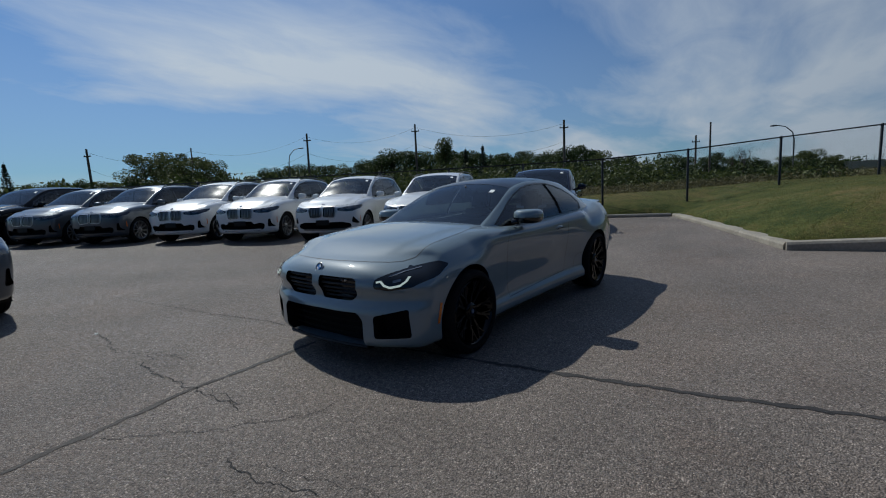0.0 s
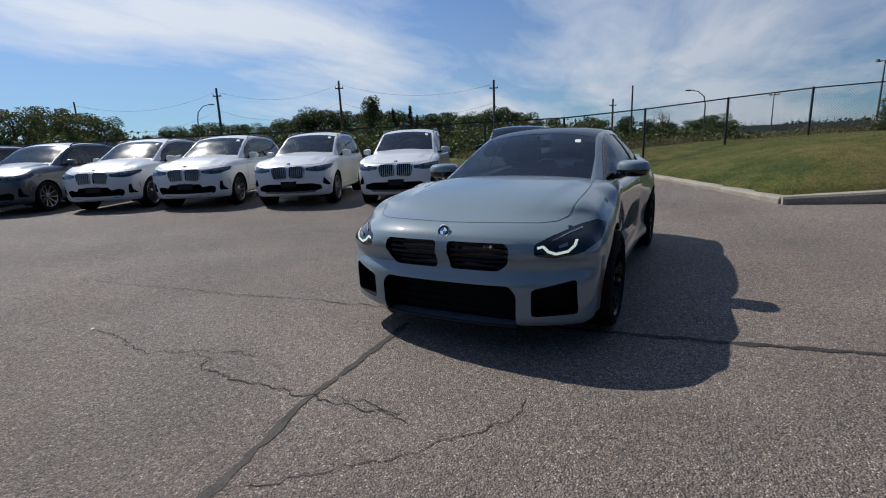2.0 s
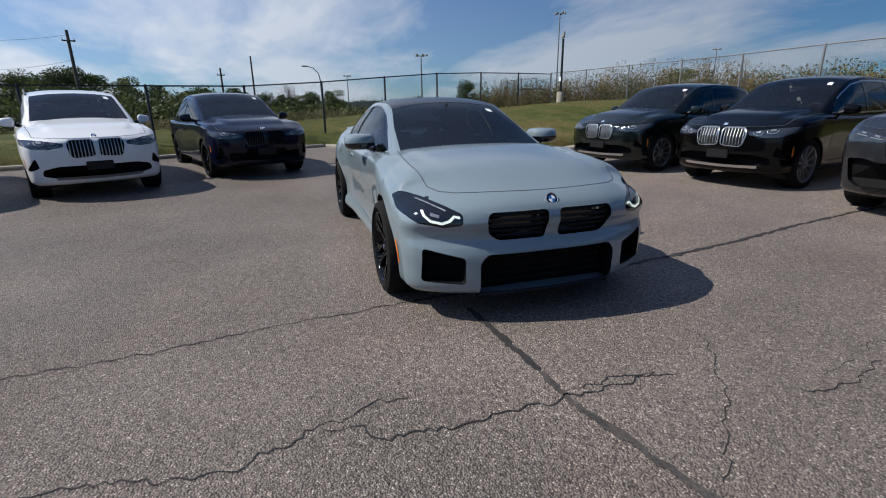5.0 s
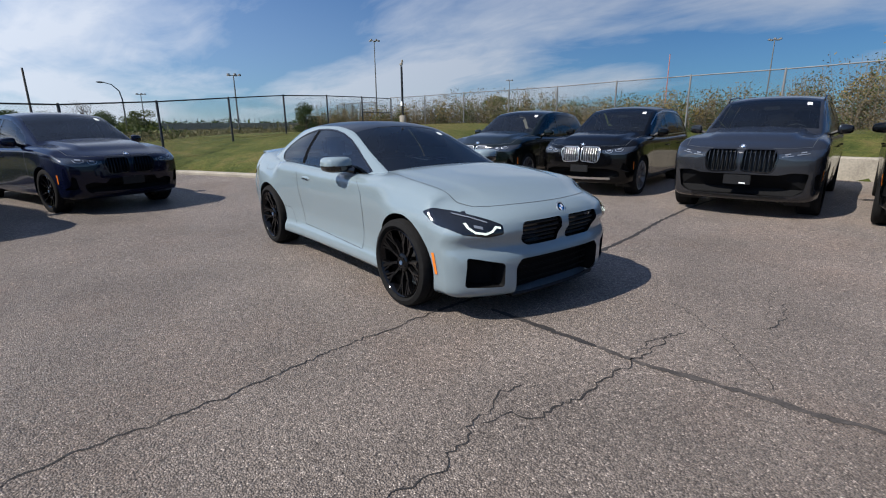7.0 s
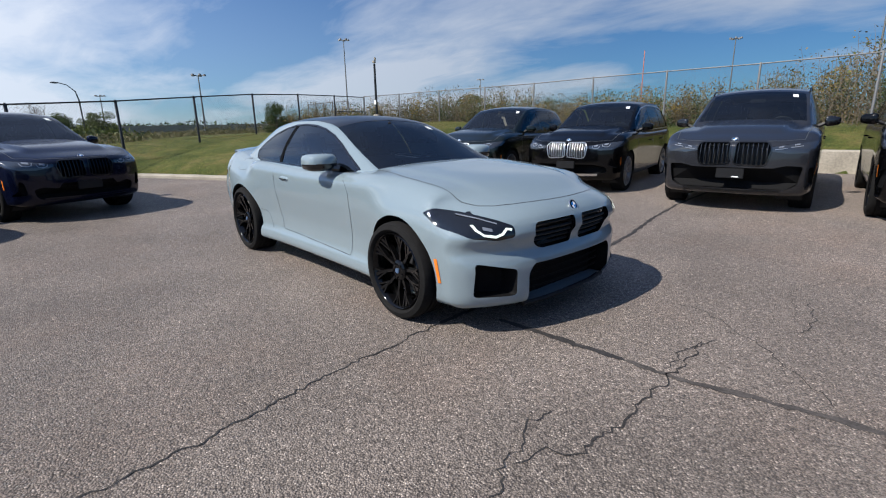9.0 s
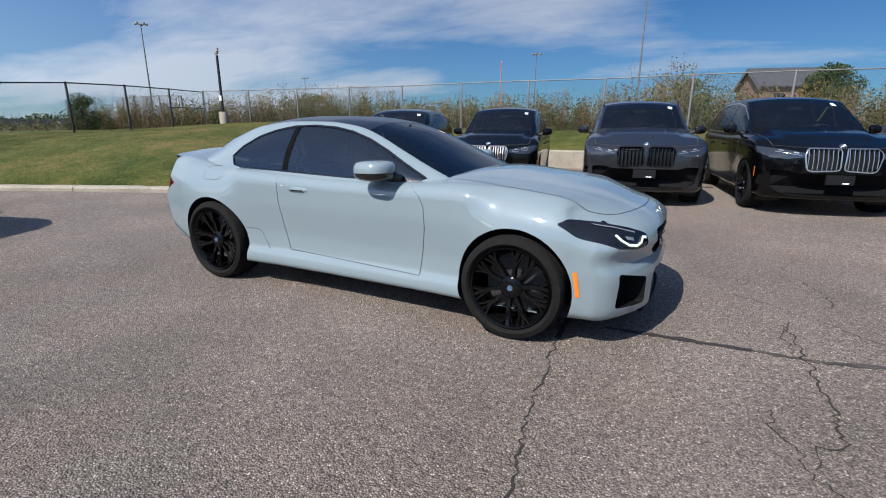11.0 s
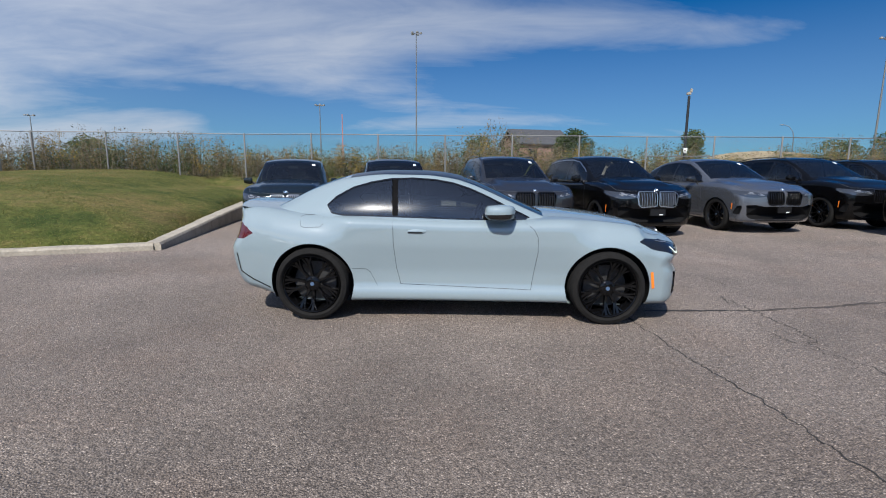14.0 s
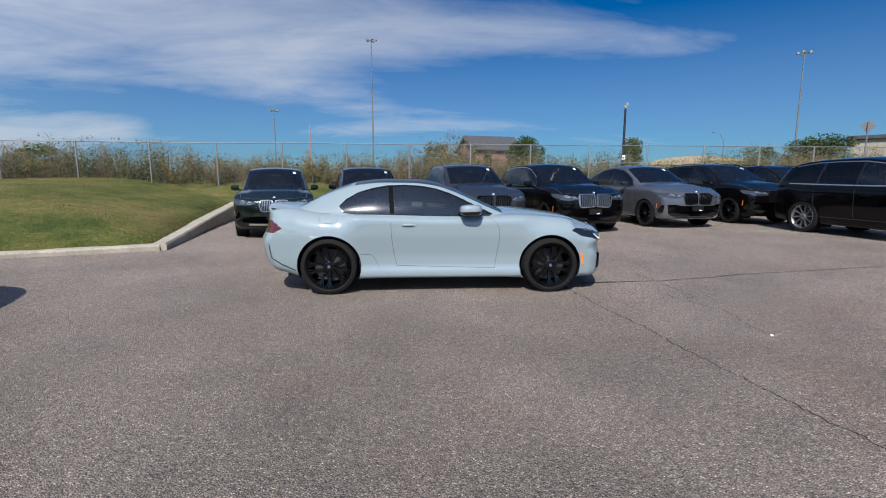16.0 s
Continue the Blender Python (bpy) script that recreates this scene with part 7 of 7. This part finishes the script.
def broadleaf(seed, mat, label, lumps=13, slim=1.0):
    """A tree 10 m high, of trunk, limbs and a lumpy crown."""
    rnd = random.Random(seed)
    root = thing("tree", pose(0, 0, 0), label, "tree", "distant trees")
    bm = bmesh.new()
    tube(bm, [(0, 0, -0.3), (0.05, 0, 2.0), (0.1, 0.05, 4.5), (0.0, 0.1, 7.5)], [0.26, 0.2, 0.14, 0.05], 7)
    verts, faces = [], []
    for k in range(lumps):
        z = 2.6 + 6.2 * (k + 0.5) / lumps + rnd.uniform(-0.5, 0.5)
        wide = slim * 3.1 * math.sin(math.pi * min(1, max(0.12, (z - 1.2) / 9.2))) ** 0.7
        a = k * 2.4 + rnd.uniform(-0.5, 0.5)
        r = wide * rnd.uniform(0.25, 0.75)
        c = (r * math.cos(a), r * math.sin(a), z)
        tube(bm, [(0.05, 0.03, z * 0.62), (c[0] * 0.5, c[1] * 0.5, z * 0.85), c], [0.08, 0.05, 0.02], 5)
        q = rnd.uniform(0.85, 1.3)
        leaf_cloud(rnd, verts, faces, c, (1.4 * q * slim ** 0.5, 1.4 * q * slim ** 0.5, 1.0 * q), 430, 0.15)
    part("trunk", bm, BARK, root, smooth=60)
    from_lists("crown", verts, faces, mat, root)
    return root


def spruce(seed):
    rnd = random.Random(seed)
    root = thing("tree", pose(0, 0, 0), "dark pointed spruce in the far tree line", "tree", "distant trees")
    bm = bmesh.new()
    tube(bm, [(0, 0, -0.3), (0, 0, 10)], [0.2, 0.02], 6)
    part("trunk", bm, BARK, root)
    verts, faces = [], []
    for k in range(26):
        z = 1.2 + 8.6 * k / 26
        r = 2.1 * (1 - z / 10.3)
        for j in range(9):
            a = j * 0.7 + k * 1.1 + rnd.uniform(-0.2, 0.2)
            rr = r * rnd.uniform(0.75, 1.1)
            leaf_cloud(rnd, verts, faces, (0.6 * rr * math.cos(a), 0.6 * rr * math.sin(a), z - 0.12 * rr), (0.45 * rr + 0.05, 0.45 * rr + 0.05, 0.16), 9, 0.15)
    from_lists("crown", verts, faces, LEAF_C, root)
    return root


def bare_tree(seed):
    rnd = random.Random(seed)
    root = thing("tree", pose(0, 0, 0), "leafless tree with fine grey branches", "tree", "distant trees")
    bm = bmesh.new()

    def grow_limb(p, d, length, r, depth):
        q = p + d * length
        tube(bm, [p, p.lerp(q, 0.5) + Vector((rnd.uniform(-1, 1), rnd.uniform(-1, 1), 0)) * length * 0.06, q], [r, r * 0.8, r * 0.6], 5 if depth < 3 else 3, False)
        if depth < 5:
            for _ in range(3 if depth < 4 else 2):
                e = (d + Vector((rnd.uniform(-0.75, 0.75), rnd.uniform(-0.75, 0.75), rnd.uniform(-0.1, 0.5)))).normalized()
                grow_limb(p.lerp(q, rnd.uniform(0.6, 1.0)), e, length * rnd.uniform(0.55, 0.78), r * 0.55, depth + 1)
    grow_limb(Vector((0, 0, -0.2)), Vector((0, 0, 1)), 3.2, 0.16, 0)
    part("trunk", bm, BARK, root)
    verts, faces = [], []
    leaf_cloud(rnd, verts, faces, (0, 0, 2.8), (2.4, 2.4, 1.6), 600, 0.16)
    from_lists("crown", verts, faces, LEAF_F, root)
    return root


def plant(proto, used, p, height, yaw, wide=1.0):
    """Stands a tree, copying the first of its kind."""
    h = height / 10.0
    m = Matrix.LocRotScale((p.x, p.y, p.z), Euler((0, 0, yaw)), (h * wide, h * wide, h))
    if proto not in used:
        used.add(proto)
        proto.matrix_basis = m
    else:
        ob = copy_thing(proto, Matrix.Identity(4))
        ob.matrix_basis = m


def far_trees():
    rnd = random.Random(5)
    used = set()
    kinds = [broadleaf(1, LEAF_A, "broad green tree in the far tree line"), broadleaf(2, LEAF_A, "dark green tree in the far tree line", 15), broadleaf(3, LEAF_B, "pale green tree in the far tree line", 12), broadleaf(4, LEAF_B, "slim pale tree in the far tree line", 13, 0.5)]
    pine, bare = spruce(6), bare_tree(7)
    line = curve([(172, 0.6), (176, 1.2), (178.5, 1.7), (182, 1.3), (186, 2.2), (189.5, 2.3), (192, 2.0), (195, 2.6), (197.5, 3.6), (200, 4.4), (203.7, 3.5), (207.6, 3.4), (212, 3.8), (216, 4.3), (219.4, 4.5), (223.4, 3.9), (227.4, 2.9), (231, 3.5), (235.4, 2.8), (239.3, 1.9), (240.2, 3.8), (242, 4.4), (245, 4.9), (247.2, 4.7), (248.2, 2.4), (251.4, 2.4), (257, 1.9), (275, 2.2)])
    az = 176.5
    while az < 275:
        far = rnd.uniform(46, 74)
        el = line(az) * rnd.uniform(0.86, 1.12)
        h = 1.0 + far * math.tan(radians(el)) + 0.4
        p = off(EYE_A, az, far) + Vector((0, 0, -0.2))
        if 239.8 < az < 247.6:
            k = kinds[3] if rnd.random() < 0.7 else kinds[2]
        else:
            k = kinds[rnd.choice((0, 0, 1, 1, 2))]
        plant(k, used, p, h, rnd.uniform(0, 6.28), rnd.uniform(0.95, 1.45))
        az += rnd.uniform(0.9, 1.6) * (1.0 if el > 2 else 1.3)
    for az, far, el in ((212.6, 50, 4.05), (210.6, 51, 4.35), (209.7, 56, 3.3), (257.5, 40, 3.6)):
        plant(pine, used, off(EYE_A, az, far), 1.4 + far * math.tan(radians(el)), az, 1.05)
    plant(kinds[3], used, off(EYE_A, 215.0, 48), 1.4 + 48 * math.tan(radians(5.6)), 1.0, 0.9)
    plant(bare, used, off(EYE_A, 183.6, 38), 1.4 + 38 * math.tan(radians(4.4)), 0.5, 1.2)
    plant(kinds[2], used, off(EYE_A, 178.4, 42), 1.4 + 42 * math.tan(radians(1.8)), 2.5, 1.3)
    # single trees beyond the fences
    e2 = Vector((4.33, -2.78, 0))
    for az, far, el, k, w in ((156.6, 29, 2.7, kinds[0], 0.95), (176.6, 60, 1.3, kinds[2], 1.6), (173.5, 60, 1.0, kinds[2], 1.5)):
        plant(k, used, off(e2, az, far) + Vector((0, 0, 0.3)), 1.1 + far * math.tan(radians(el)), az, w)
    for az, far, el, k, w in ((76.8, 40, 5.2, kinds[1], 0.95), (78.0, 42, 4.6, kinds[0], 0.9), (65.5, 34, 4.6, kinds[3], 1.1), (48.2, 40, 4.4, kinds[0], 1.5), (49.8, 42, 4.0, kinds[1], 1.5), (87.2, 36, 4.5, kinds[2], 1.0), (53.5, 45, 3.4, kinds[2], 1.2), (126, 40, 3.3, kinds[2], 1.5)):
        plant(k, used, off(EYE_C, az, far), 1.4 + far * math.tan(radians(el)), az, w)
    # low dark woods beyond the distant road, one joined mass
    verts, faces = [], []
    for k in range(260):
        az, far = rnd.uniform(140, 190), rnd.uniform(200, 240)
        p = off(Vector((4.33, -2.78, 0)), az, far)
        h = 3.0 + 2.2 * noise.noise((az * 0.35, 3.1, 0.0)) + rnd.uniform(-0.6, 0.8)
        leaf_cloud(rnd, verts, faces, (p.x, p.y, h * 0.5), (3.6, 3.6, h * 0.6), 46, 0.55)
    tagged(from_lists("far_woods", verts, faces, LEAF_A), "low dark woods beyond the distant road", "trees", kind="stuff")
    # undergrowth along the far tree line, one joined mass
    verts, faces = [], []
    for k in range(620):
        az = rnd.uniform(176, 278)
        far = rnd.uniform(36, 48)
        h = rnd.uniform(1.2, 2.6) * (1.0 if az > 190 else 0.6)
        p = off(EYE_A, az, far)
        leaf_cloud(rnd, verts, faces, (p.x, p.y, h * 0.5), (1.6, 1.6, h * 0.7), 90, 0.16)
    tagged(from_lists("undergrowth", verts, faces, LEAF_F), "green undergrowth at the foot of the far trees", "bushes", kind="stuff")
    verts, faces = [], []
    for k in range(900):
        az = rnd.uniform(146, 182)
        far = rnd.uniform(30, 120)
        p = off(EYE_A, az, far)
        leaf_cloud(rnd, verts, faces, (p.x, p.y, hill(p.x, p.y) + 0.22), (1.3, 1.3, 0.35), 34, 0.12, 0.2)
    for k in range(500):
        az = rnd.uniform(182, 205)
        far = rnd.uniform(26, 48)
        p = off(EYE_A, az, far)
        leaf_cloud(rnd, verts, faces, (p.x, p.y, hill(p.x, p.y) + 0.2), (1.3, 1.3, 0.3), 44, 0.10, 0.2)
    tagged(from_lists("rough_meadow", verts, faces, leaf_material("meadow_blades", (0.055, 0.06, 0.024), (0.19, 0.16, 0.08), 0.35)), "rough dry meadow beyond the fence", "weeds", kind="stuff")


def thicket():
    """Weeds and bushes behind the grey fence: stalks, leaves and yellow plumes, each kind one joined mass."""
    rnd = random.Random(11)
    leaf, lf, green, gf, gold, of = [], [], [], [], [], []
    stalk = bmesh.new()
    height = curve([(-24, 1.7), (-17, 1.45), (-14, 1.55), (-11, 1.5), (-9, 1.1), (-6, 1.15), (-3, 1.1), (0.2, 1.75), (1.6, 2.05), (3, 1.5), (6, 1.25), (9, 1.3), (11.5, 1.1), (14, 1.35), (17, 1.7), (20, 1.6), (36, 1.5)])
    n = 0
    x = -26.0
    while x < 36:
        for row in range(3):
            px = x + rnd.uniform(-0.3, 0.3)
            py = 13.0 + 0.023 * (px + 11) + (0.55 + row * 1.0) + rnd.uniform(-0.25, 0.35) + (0 if px > -11 else (px + 11) * 0.22)
            z0 = hill(px, py) - 0.05
            h = 1.04 * height(px) * rnd.uniform(0.55, 1.12) * (1.0 if row else 0.82)
            kind = rnd.random()
            for _ in range(rnd.randint(2, 4)):
                q = Vector((px + rnd.uniform(-0.25, 0.25), py + rnd.uniform(-0.25, 0.25), z0))
                lean = Vector((rnd.uniform(-0.22, 0.22), rnd.uniform(-0.22, 0.22), 1))
                hh = h * rnd.uniform(0.75, 1.1)
                tube(stalk, [q, q + lean * hh * 0.5, q + lean * hh + Vector((rnd.uniform(-0.08, 0.08), 0, 0))], [0.012, 0.008, 0.003], 3, False)
                for t in (0.12, 0.3, 0.48, 0.66, 0.9):
                    c = q + lean * hh * t
                    if kind < 0.30:
                        leaf_cloud(rnd, green, gf, c, (0.28, 0.28, 0.2), int(30 - 22 * t), 0.038)
                    elif kind < 0.82:
                        leaf_cloud(rnd, leaf, lf, c, (0.26, 0.26, 0.2), int(28 - 21 * t), 0.035)
                    else:
                        leaf_cloud(rnd, leaf, lf, c, (0.24, 0.24, 0.2), int(20 - 13 * t), 0.033)
                        if t > 0.5:
                            leaf_cloud(rnd, gold, of, c, (0.14, 0.14, 0.16), 18, 0.028)
        x += 0.18
    tagged(part("dry_stalks", stalk, STALK), "thin dry weed stalks behind the fence", "weeds", kind="stuff")
    tagged(from_lists("thicket", leaf, lf, LEAF_D), "olive and straw-brown weeds behind the fence", "bushes", kind="stuff")
    tagged(from_lists("green_bushes", green, gf, LEAF_F), "green bushes among the weeds", "bushes", kind="stuff")
    tagged(from_lists("goldenrod", gold, of, LEAF_E), "yellow goldenrod plumes among the weeds", "weeds", kind="stuff")


far_trees()
thicket()


def grass_blades():
    """Short mown blades over the near slope, one joined mass."""
    rnd = random.Random(21)
    verts, faces = [], []
    while len(faces) < 120000:
        x, y = rnd.uniform(-18.5, 16), rnd.uniform(-9, 13.2)
        g = lot_gap(x, y)
        if g < 0.22 or g > 9 or (y < -1.5 and x > -6):
            continue
        z = hill(x, y)
        h = rnd.uniform(0.010, 0.022) * (1.7 if g < 0.4 else 1.0)
        a = rnd.uniform(0, 6.28)
        w = rnd.uniform(0.004, 0.008)
        c, s = math.cos(a), math.sin(a)
        n0 = len(verts)
        lx, ly = rnd.uniform(-0.035, 0.035), rnd.uniform(-0.035, 0.035)
        verts += [(x - c * w, y - s * w, z - 0.01), (x + c * w, y + s * w, z - 0.01), (x + lx, y + ly, z + h)]
        faces.append((n0, n0 + 1, n0 + 2))
    tagged(from_lists("grass_blades", verts, faces, leaf_material("grass_blades", (0.09, 0.105, 0.028), (0.27, 0.225, 0.09), 0.5)), "short mown grass with dry blades", "grass", kind="stuff")


grass_blades()
